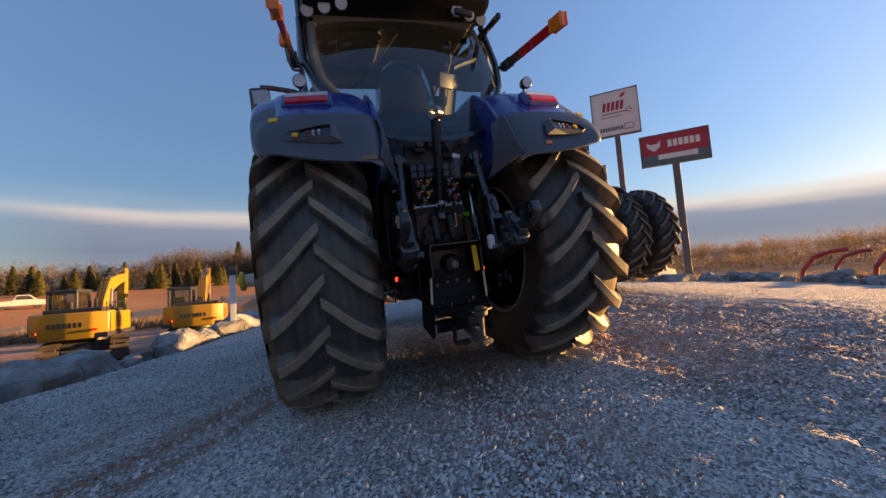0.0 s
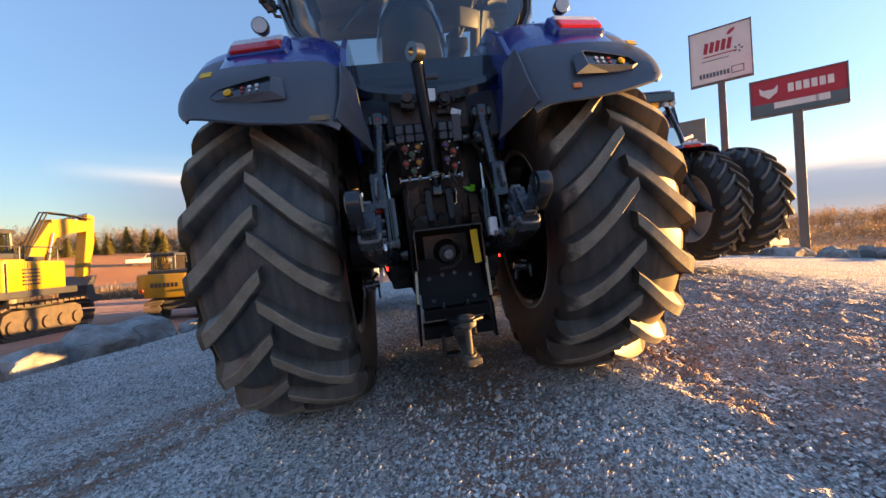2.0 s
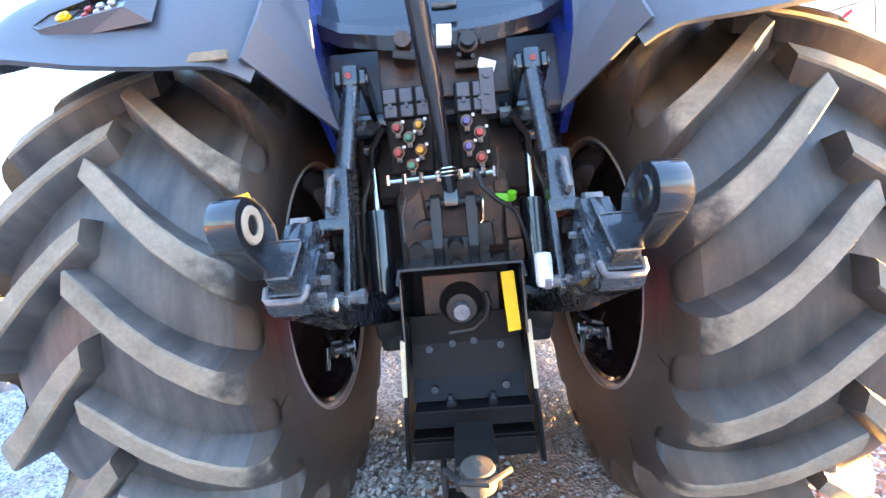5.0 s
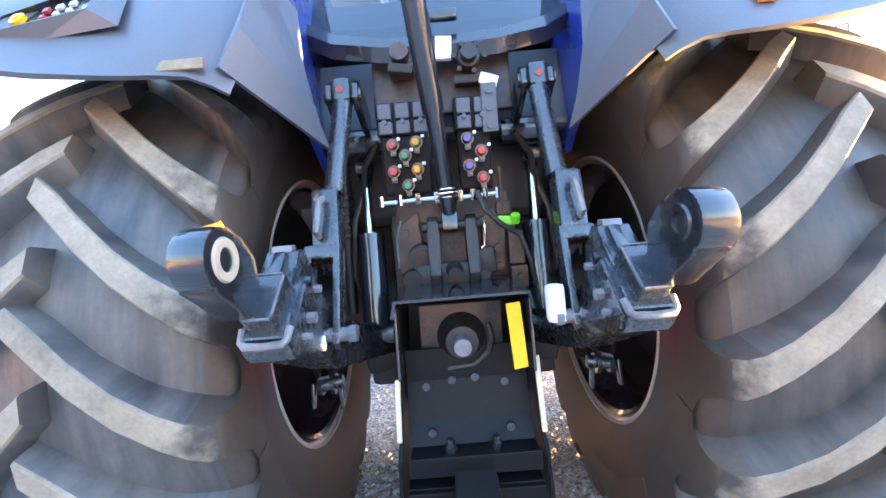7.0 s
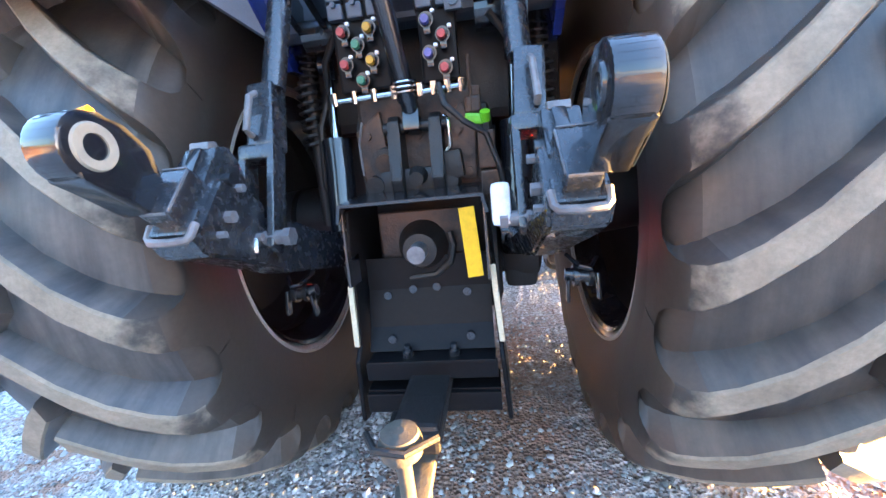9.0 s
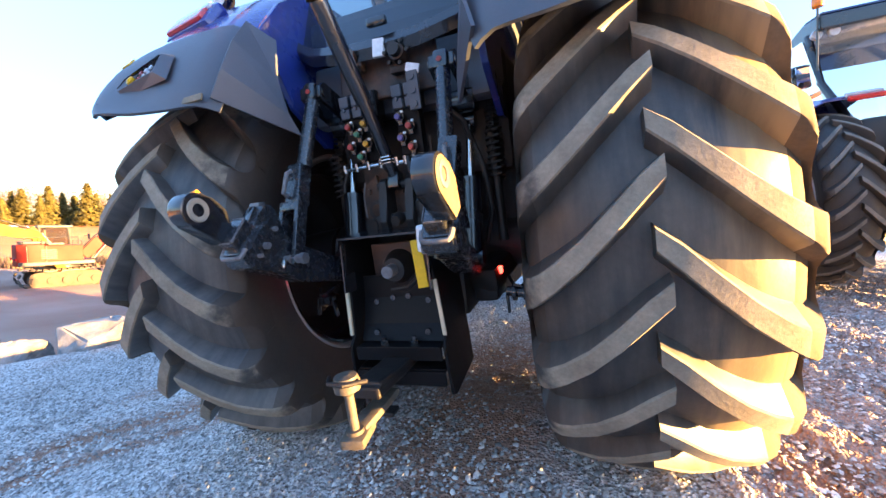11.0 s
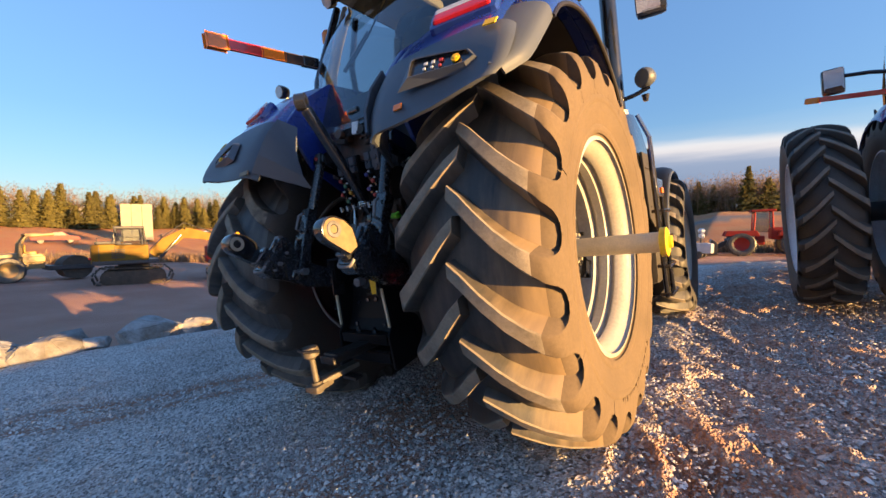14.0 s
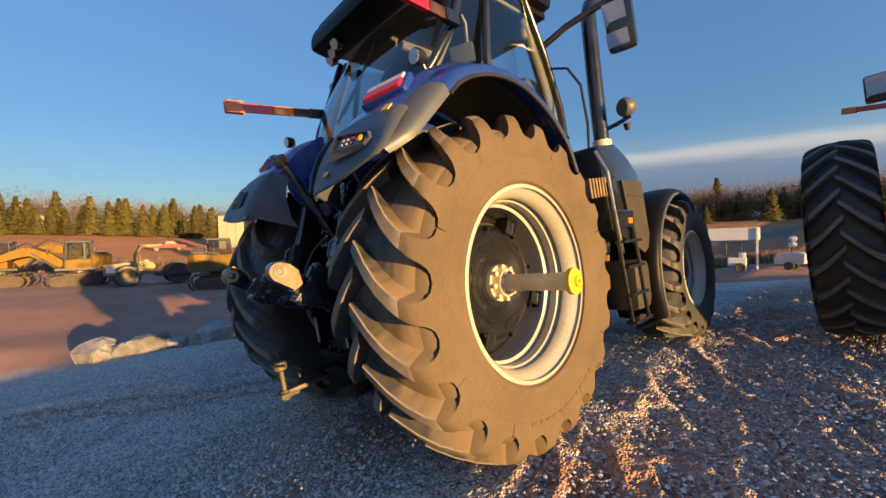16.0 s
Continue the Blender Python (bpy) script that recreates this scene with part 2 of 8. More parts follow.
WORN = material("worn dusty steel face", (0.25, 0.175, 0.088), 0.5, second=(0.085, 0.06, 0.036), scale=14, fine=60, bump=0.1)
SCUFF_DUST = material("dusty dark forged steel", (0.125, 0.105, 0.080), 0.55, second=(0.035, 0.032, 0.030), scale=16, fine=70, bump=0.2)
IRON = material("dull dark cast iron", (0.007, 0.007, 0.008), 0.5, second=(0.018, 0.014, 0.012), scale=9, fine=110, bump=0.25)
BROWN = material("brown dusty housing", (0.085, 0.036, 0.018), 0.46, second=(0.009, 0.007, 0.007), scale=7, fine=60, bump=0.3, spread=0.22)
CHROME = material("bright steel", (0.62, 0.62, 0.62), 0.18, 1.0, second=(0.45, 0.43, 0.40), scale=10, fine=60, bump=0.03)
AXLE = material("machined axle steel", (0.62, 0.55, 0.40), 0.38, 0.25, second=(0.50, 0.44, 0.31), scale=12, fine=150, bump=0.06)
RIM = material("cream-white rim paint", (0.42, 0.41, 0.385), 0.34, second=(0.33, 0.305, 0.26), scale=3, fine=60, bump=0.03, coat=0.3)
YELLOW = material("yellow paint", (0.72, 0.50, 0.02), 0.4, second=(0.62, 0.40, 0.02), scale=8, fine=60, bump=0.05)
STICKER = material("yellow warning sticker", (0.78, 0.47, 0.006), 0.45, second=(0.66, 0.38, 0.006), scale=10, bump=0.0)
WHITE = material("white plastic", (0.75, 0.76, 0.78), 0.45, second=(0.62, 0.63, 0.65), scale=9, bump=0.03)
RED = material("red reflector", (0.55, 0.012, 0.015), 0.22, second=(0.42, 0.01, 0.012), scale=10, bump=0.0, coat=0.5)
ORANGE = material("amber lens", (0.85, 0.22, 0.01), 0.25, second=(0.7, 0.16, 0.01), scale=10, bump=0.0, coat=0.4)
CLEAR = material("clear lamp lens", (0.55, 0.58, 0.62), 0.12, second=(0.42, 0.44, 0.48), scale=30, fine=140, bump=0.2, coat=0.6)
GREEN = material("green cap", (0.16, 0.62, 0.03), 0.4, bump=0.02)
CAP_RED = material("red coupling cap", (0.45, 0.05, 0.05), 0.45, bump=0.02)
CAP_GREEN = material("green coupling cap", (0.03, 0.20, 0.12), 0.45, bump=0.02)
CAP_AMBER = material("amber coupling cap", (0.62, 0.30, 0.02), 0.45, bump=0.02)
CAP_BLUE = material("violet-blue coupling cap", (0.10, 0.09, 0.28), 0.45, bump=0.02)
GLASS = glass("tinted cab glass", (0.62, 0.68, 0.68))
# tinted darker than GLASS to give the shade inside the cab
REAR_GLASS = glass("rear glass darkened for the dim cab", (0.42, 0.46, 0.47))
LINING = material("grey cab lining", (0.20, 0.205, 0.20), 0.85, second=(0.15, 0.155, 0.155), scale=5, fine=160, bump=0.1)
RED_GLOW = glow("glowing red", (1.0, 0.03, 0.02), 2.5)
SEAT = material("grey seat cloth", (0.05, 0.06, 0.075), 0.8, second=(0.08, 0.09, 0.11), scale=12, fine=200, bump=0.15)
FILM = glass("clear plastic seat cover", (0.62, 0.68, 0.74), 0.12)
MIRROR = bpy.data.materials.new("mirror glass")
MIRROR.use_nodes = True
for key, value in (("Base Color", (0.7, 0.74, 0.8, 1)), ("Roughness", 0.02), ("Metallic", 1.0)):
    MIRROR.node_tree.nodes["Principled BSDF"].inputs[key].default_value = value
EXC_YELLOW = material("yellow machine paint", (0.41, 0.232, 0.012), 0.40, second=(0.33, 0.18, 0.014), scale=2.5, fine=40, bump=0.05)
# darker copy of EXC_YELLOW: the shade over these machines is in the colour
COMPACT_YELLOW = material("yellow machine paint toned down for shade", (0.20, 0.115, 0.008), 0.6, second=(0.14, 0.08, 0.010), scale=2.5, fine=40, bump=0.05)
EXC_RED = material("orange-red machine paint", (0.34, 0.032, 0.020), 0.6, second=(0.26, 0.026, 0.018), scale=2.5, fine=40, bump=0.05)
EXC_GREY = material("dark grey machine paint", (0.026, 0.032, 0.046), 0.45, second=(0.05, 0.046, 0.042), scale=4, bump=0.05)
for dull in (COMPACT_YELLOW, EXC_RED):
    dull.node_tree.nodes["Principled BSDF"].inputs["Specular IOR Level"].default_value = 0.2
CREAM = material("cream machine paint", (0.30, 0.21, 0.09), 0.5, second=(0.21, 0.15, 0.07), scale=3, bump=0.06)
TRACK = material("muddy track steel", (0.10, 0.07, 0.05), 0.8, second=(0.04, 0.035, 0.03), scale=4, fine=50, bump=0.3)
BOULDER = material("pale boulder stone", (0.33, 0.34, 0.35), 0.88, second=(0.13, 0.11, 0.095), scale=2.2, fine=26, bump=0.8, spread=0.35, per_object=0.25)
POLE = material("brown-grey steel pole", (0.13, 0.11, 0.10), 0.55, second=(0.09, 0.08, 0.075), scale=2, bump=0.05)
SIGN_RED = material("red sign face", (0.42, 0.015, 0.03), 0.4, second=(0.36, 0.012, 0.025), scale=2, bump=0.02)
SIGN_WHITE = material("off-white sign face", (0.72, 0.66, 0.62), 0.45, second=(0.64, 0.58, 0.54), scale=2, bump=0.02)
SIGN_GREY = material("dark grey sign band", (0.09, 0.12, 0.13), 0.45, second=(0.075, 0.10, 0.11), scale=2, bump=0.02)
BARK = material("grey-brown bark", (0.12, 0.085, 0.06), 0.9, second=(0.07, 0.05, 0.035), scale=6, bump=0.4)
NEEDLES = material("spruce needles", (0.12, 0.12, 0.034), 0.8, second=(0.18, 0.145, 0.04), scale=1.2, fine=12, bump=0.0, per_island=0.45, per_object=0.2)
TWIGS = material("bare russet twigs", (0.30, 0.185, 0.11), 0.9, second=(0.24, 0.18, 0.11), scale=0.3, fine=6, bump=0.0, per_island=0.4)
for leafy in (NEEDLES, TWIGS):
    # thin growth lets some of the low sun through
    lt = leafy.node_tree
    lb = lt.nodes["Principled BSDF"]
    lthin = lt.nodes.new("ShaderNodeBsdfTranslucent")
    lmix = node(lt, "ShaderNodeMixShader", Fac=0.42)
    lt.links.new(lb.inputs["Base Color"].links[0].from_socket, lthin.inputs["Color"])
    lt.links.new(lb.outputs[0], lmix.inputs[1])
    lt.links.new(lthin.outputs[0], lmix.inputs[2])
    lt.links.new(lmix.outputs[0], lt.nodes["Material Output"].inputs["Surface"])
CONCRETE = material("pale tank panel", (0.30, 0.26, 0.20), 0.7, second=(0.24, 0.21, 0.165), scale=1.5, bump=0.1)
CAR_WHITE = material("white car paint", (0.66, 0.66, 0.67), 0.3, bump=0.0, coat=0.5)
CAR_RED = material("dark red car paint", (0.16, 0.012, 0.016), 0.6, bump=0.0)
FARM_RED = material("red implement paint", (0.40, 0.03, 0.03), 0.4, bump=0.03)


# ---- building helpers ----
def part(name, bm, mats, parent, label="", smooth=False):
    me = bpy.data.meshes.new(name)
    bm.normal_update()
    bm.to_mesh(me)
    bm.free()
    for m in mats if isinstance(mats, (list, tuple)) else [mats]:
        me.materials.append(m)
    if smooth:
        me.polygons.foreach_set("use_smooth", [True] * len(me.polygons))
        me.set_sharp_from_angle(angle=radians(38))
    ob = new(name, me)
    if parent is not None:
        ob.parent = parent
    if label:
        tagged(ob, label)
    return ob


def thing(name, m, label, category, group="", kind=""):
    ob = new(name)
    ob.empty_display_size = 0.2
    ob.matrix_world = m
    return tagged(ob, label, category, group, kind)


def rot(rx=0, ry=0, rz=0):
    return Euler((radians(rx), radians(ry), radians(rz))).to_matrix()


def box(bm, c, s, r=None, bev=0.0, mat=0):
    """A box round c, turned by the matrix r, with bevelled edges."""
    r = r or Matrix.Identity(3)
    tmp = bmesh.ops.create_cube(bm, size=1.0)["verts"]
    faces = {f for v in tmp for f in v.link_faces}
    for v in tmp:
        v.co = Vector(c) + r @ Vector((v.co.x * s[0], v.co.y * s[1], v.co.z * s[2]))
    for f in faces:
        f.material_index = mat
    if bev:
        edges = list({e for v in tmp for e in v.link_edges})
        bmesh.ops.bevel(bm, geom=edges, offset=min(bev, 0.45 * min(s)), segments=2, profile=0.6, affect="EDGES", material=mat)
    return bm


def ring_axes(d):
    d = Vector(d).normalized()
    u = d.orthogonal().normalized()
    return d, u, d.cross(u)


def cyl(bm, p0, p1, r0, r1=None, n=16, mat=0, cap=True):
    p0, p1 = Vector(p0), Vector(p1)
    r1 = r0 if r1 is None else r1
    _, u, v = ring_axes(p1 - p0)
    rings = []
    for p, r in ((p0, r0), (p1, r1)):
        rings.append([bm.verts.new(p + r * (math.cos(6.28318 * k / n) * u + math.sin(6.28318 * k / n) * v)) for k in range(n)])
    for k in range(n):
        f = bm.faces.new((rings[0][k], rings[0][(k + 1) % n], rings[1][(k + 1) % n], rings[1][k]))
        f.material_index = mat
    if cap:
        bm.faces.new(rings[0][::-1]).material_index = mat
        bm.faces.new(rings[1]).material_index = mat
    return bm


def tube(bm, pts, r, n=8, mat=0):
    pts = [Vector(p) for p in pts]
    rings = []
    d0, u, v = ring_axes(pts[1] - pts[0])
    for i, p in enumerate(pts):
        d = (pts[min(i + 1, len(pts) - 1)] - pts[max(i - 1, 0)]).normalized()
        u = (u - d * u.dot(d)).normalized()
        v = d.cross(u)
        rings.append([bm.verts.new(p + r * (math.cos(6.28318 * k / n) * u + math.sin(6.28318 * k / n) * v)) for k in range(n)])
    for a, b in zip(rings, rings[1:]):
        for k in range(n):
            bm.faces.new((a[k], a[(k + 1) % n], b[(k + 1) % n], b[k])).material_index = mat
    bm.faces.new(rings[0][::-1]).material_index = mat
    bm.faces.new(rings[-1]).material_index = mat
    return bm


def lathe(bm, profile, n=48, m=None, mat=0, closed=False):
    """Turns a profile of (along the axle x, radius) about the x axis."""
    m = m or Matrix.Identity(4)
    rings = []
    for x, r in profile:
        rings.append([bm.verts.new(m @ Vector((x, r * math.cos(6.2831853 * k / n), r * math.sin(6.2831853 * k / n)))) for k in range(n)])
    pairs = list(zip(rings, rings[1:])) + ([(rings[-1], rings[0])] if closed else [])
    for a, b in pairs:
        for k in range(n):
            bm.faces.new((a[k], a[(k + 1) % n], b[(k + 1) % n], b[k])).material_index = mat
    if not closed:
        for ring, (x, r) in ((rings[0], profile[0]), (rings[-1], profile[-1])):
            if 0 < r < 0.3:
                bm.faces.new(ring).material_index = mat
    return bm


def prism(bm, poly, a, b, axis="x", mat=0, bev=0.0):
    """A flat outline drawn in the two other axes, thick from a to b along one axis."""
    def place(p, t):
        return {"x": (t, p[0], p[1]), "y": (p[0], t, p[1]), "z": (p[0], p[1], t)}[axis]
    lo = [bm.verts.new(place(p, a)) for p in poly]
    hi = [bm.verts.new(place(p, b)) for p in poly]
    faces = [bm.faces.new(lo[::-1]), bm.faces.new(hi)]
    for k in range(len(poly)):
        j = (k + 1) % len(poly)
        faces.append(bm.faces.new((lo[k], lo[j], hi[j], hi[k])))
    for f in faces:
        f.material_index = mat
    if bev:
        edges = list({e for f in faces for e in f.edges})
        bmesh.ops.bevel(bm, geom=edges, offset=bev, segments=2, profile=0.6, affect="EDGES", material=mat)
    bmesh.ops.recalc_face_normals(bm, faces=[f for f in faces if f.is_valid])
    return bm


def sheet(bm, rows, thick=0.0, mat=0):
    """A skin over a grid of points; with a thickness it gets a back and edges."""
    grid = [[bm.verts.new(p) for p in row] for row in rows]
    faces = []
    for a, b in zip(grid, grid[1:]):
        for k in range(len(a) - 1):
            faces.append(bm.faces.new((a[k], a[k + 1], b[k + 1], b[k])))
    for f in faces:
        f.material_index = mat
    if thick:
        bm.normal_update()
        out = bmesh.ops.solidify(bm, geom=faces, thickness=thick)
        for f in out["geom"]:
            if isinstance(f, bmesh.types.BMFace):
                f.material_index = mat
    return bm


def dense(rows, a=3, b=2):
    """A finer grid of points on smooth curves through those of a coarse one."""
    def curve(pts, n):
        out = []
        for i in range(len(pts) - 1):
            p0, p1, p2, p3 = pts[max(i - 1, 0)], pts[i], pts[i + 1], pts[min(i + 2, len(pts) - 1)]
            for k in range(n):
                t = k / n
                out.append(0.5 * (2 * p1 + (p2 - p0) * t + (2 * p0 - 5 * p1 + 4 * p2 - p3) * t * t + (3 * p1 - p0 - 3 * p2 + p3) * t ** 3))
        return out + [pts[-1].copy()]
    rows = [curve(list(r), b) for r in rows]
    cols = [curve([r[k] for r in rows], a) for k in range(len(rows[0]))]
    return [[c[i] for c in cols] for i in range(len(cols[0]))]


def B():
    return bmesh.new()


# ---- wheels ----
def tyre_mesh(radius, width, bead, lugs, phase_in, phase_out, side, lug_h=0.062, drop=None, sag=0.0, lug_w=0.030, apart=None):
    """A radial farm tyre about the x axis. side: +1 where the outer half lies towards +x. Phases: angle of the first lug's tip from straight back, upwards. A list given as apart takes each lug as a mesh of its own."""
    bm = B()
    hw = width / 2
    base = radius - lug_h
    prof = [(-hw * 0.90, bead), (-hw * 0.98, bead + 0.05), (-hw * 1.06, bead + 0.42 * (base - bead)), (-hw * 1.055, bead + 0.58 * (base - bead)), (-hw * 1.01, base - 0.118),
            (-hw * 0.90, base - 0.084), (-hw * 0.68, base - 0.046), (-hw * 0.36, base - 0.011), (0, base)]
    prof = prof + [(-x, r) for x, r in prof[-2::-1]]
    n = 96
    rings = [[bm.verts.new((x, -r * math.cos(6.2831853 * k / n), r * math.sin(6.2831853 * k / n))) for k in range(n)] for x, r in prof]
    for i, (a, b) in enumerate(zip(rings, rings[1:])):
        for k in range(n):
            f = bm.faces.new((a[k], b[k], b[(k + 1) % n], a[(k + 1) % n]))
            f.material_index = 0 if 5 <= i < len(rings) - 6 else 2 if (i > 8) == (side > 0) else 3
            f.smooth = True
    drop = drop or 0.20
    pitch = 6.2831853 / lugs
    # stations along one lug: share of the half width at top and foot, top and foot below the crown, fall of angle, half widths of top and foot
    k = lug_w / 0.037
    st = [(-0.05, -0.05, 0.0, lug_h + 0.010, -0.02, 0.031, 0.047), (0.12, 0.12, 0.0, lug_h + 0.010, 0.15, 0.036, 0.053), (0.32, 0.32, 0.002, lug_h + 0.020, 0.38, 0.037, 0.056), (0.55, 0.55, 0.012, lug_h + 0.046, 0.63, 0.038, 0.061),
          (0.76, 0.76, 0.030, lug_h + 0.088, 0.83, 0.040, 0.074), (0.89, 0.88, 0.045, lug_h + 0.125, 0.94, 0.043, 0.090), (0.97, 0.94, 0.063, lug_h + 0.150, 1.0, 0.047, 0.094), (1.025, 0.955, 0.090, lug_h + 0.165, 1.03, 0.052, 0.096),
          (1.055, 0.975, 0.125, lug_h + 0.180, 1.05, 0.060, 0.102), (1.068, 0.995, 0.155, lug_h + 0.195, 1.06, 0.076, 0.113), (1.073, 1.015, 0.178, lug_h + 0.205, 1.065, 0.102, 0.132), (1.075, 1.03, 0.195, lug_h + 0.21, 1.065, 0.138, 0.150), (1.075, 1.035, 0.213, lug_h + 0.22, 1.065, 0.146, 0.152), (1.070, 1.04, 0.245, lug_h + 0.235, 1.065, 0.142, 0.146), (1.050, 1.04, 0.29, lug_h + 0.25, 1.065, 0.13, 0.134)]
    high = (radius - bead) / 0.472
    for half, phase in ((1, phase_out), (-1, phase_in)):
        sx = half * side
        for q in range(lugs):
            tip = phase + q * pitch
            prev = None
            if apart is not None:
                whole, bm = bm, B()
            jit = 0.004 * math.sin(q * 2.3 + half)
            for i, (u, ub, dt, db, fall, wt, wb) in enumerate(st):
                rt, rb = radius - dt * high, radius - db * high
                th = tip - drop * fall + jit
                room = 0.485 * pitch * radius
                wt, wb = min(wt * k, 0.93 * room), min(wb * k, room)
                lead, trail = wb / radius, (wb + 0.012) / radius
                wt = wt / radius
                ring = []
                edge, top_r = (1.07, 0.007) if i < 11 else (1.0, 0.0)
                if i >= 11:
                    wt = lead = trail = room = 0.5 * pitch
                    room *= radius
                for uu, r, dth in ((ub, rb, lead), (u, rt - top_r, wt * edge), (u, rt, wt * 0.88), (u, rt, -wt * 0.88), (u, rt - top_r, -wt * edge), (ub, rb, -min(trail, room / radius))):
                    a = th + dth
                    ring.append(bm.verts.new((sx * uu * hw, -r * math.cos(a), r * math.sin(a))))
                if prev:
                    for j in range(5):
                        quad = (prev[j], prev[j + 1], ring[j + 1], ring[j])
                        f = bm.faces.new(quad if sx > 0 else quad[::-1])
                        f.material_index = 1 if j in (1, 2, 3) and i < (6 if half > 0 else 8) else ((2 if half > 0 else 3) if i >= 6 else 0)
                else:
                    bm.faces.new(ring[::-1] if sx > 0 else ring).material_index = 0
                prev = ring
            if apart is not None:
                apart.append(bm)
                bm = whole
    if sag:
        low = -(radius - sag)
        for v in [v for b in [bm] + (apart or []) for v in b.verts]:
            if v.co.z < low:
                v.co.z = low - 0.25 * (low - v.co.z)
            k = max(0.0, min(1.0, (-v.co.z - radius * 0.55) / (radius * 0.45)))
            v.co.x *= 1 + 0.035 * k * k
    return bm


def rim_mesh(bead, width, side, out=0.31):
    """The stepped barrel of a rim, open to both sides; the flange stands at +-out."""
    bm = B()
    o = out
    b = bead
    prof = [(-o, b + 0.015), (-o + 0.012, b + 0.018), (-o + 0.022, b - 0.002), (-o + 0.06, b - 0.022), (-o + 0.10, b - 0.022), (-o + 0.13, b - 0.055), (0.02, b - 0.075), (o - 0.235, b - 0.075),
            (o - 0.215, b - 0.035), (o - 0.195, b - 0.055), (o - 0.15, b - 0.052), (o - 0.13, b - 0.022), (o - 0.11, b - 0.042), (o - 0.065, b - 0.036), (o - 0.035, b - 0.006), (o - 0.012, b + 0.014), (o, b + 0.018), (o + 0.004, b + 0.008)]
    inner = prof
    outer = [(x, r + 0.012) for x, r in prof[::-1]]
    lathe(bm, [(side * x, r) for x, r in inner + outer], n=72, closed=True)
    bmesh.ops.recalc_face_normals(bm, faces=bm.faces[:])
    return bm


def disc_mesh(r0, x, side, slots=8):
    """A dished wheel disc with a raised rim band, slots and bolts."""
    bm = B()
    lathe(bm, [(side * (x + d), r) for d, r in ((-0.02, 0.06), (0.012, 0.10), (0.012, 0.19), (0.035, 0.23), (0.035, r0 * 0.86), (0.0, r0 * 0.96), (-0.03, r0), (-0.045, r0))], n=48)
    for k in range(slots):
        a = 6.2831853 * k / slots + 0.69
        c2 = Vector((side * (x + 0.02), -math.cos(a) * r0 * 0.93, math.sin(a) * r0 * 0.93))
        cyl(bm, c2, c2 + Vector((side * 0.03, 0, 0)), 0.014, n=6)
    for k in range(4):
        a = 6.2831853 * k / 4 + 0.5
        box(bm, (side * (x + 0.012), -math.cos(a) * (r0 - 0.005), math.sin(a) * (r0 - 0.005)), (0.07, 0.10, 0.09), rot(-math.degrees(a), 0, 0), 0.015)
    return bm


def slot_mesh(r, x, side, a, wide=0.26, high=0.030):
    """The raised edge of one long curved slot in a wheel disc."""
    pts = []
    for k in range(25):
        u = 6.2831853 * k / 24
        th, rr = a + wide * math.cos(u), r + high * math.sin(u)
        pts.append((side * x, -rr * math.cos(th), rr * math.sin(th)))
    return tube(B(), pts, 0.008, 6)


# ---- the blue tractor ----
HUB = 0.971                                            # height of the rear axle over the ground
PITCH = radians(-5.6)                                  # its nose stands on falling ground


def body(x, y, z):
    """A place in the tractor's level plan (ahead of the rear axle) on the slope frame."""
    v = Matrix.Rotation(PITCH, 3, "X") @ Vector((0, y, z - HUB))
    return Vector((x, v.y, v.z + HUB))


BODY = Matrix.Translation((0, 0, HUB)) @ Matrix.Rotation(PITCH, 4, "X") @ Matrix.Translation((0, 0, -HUB))


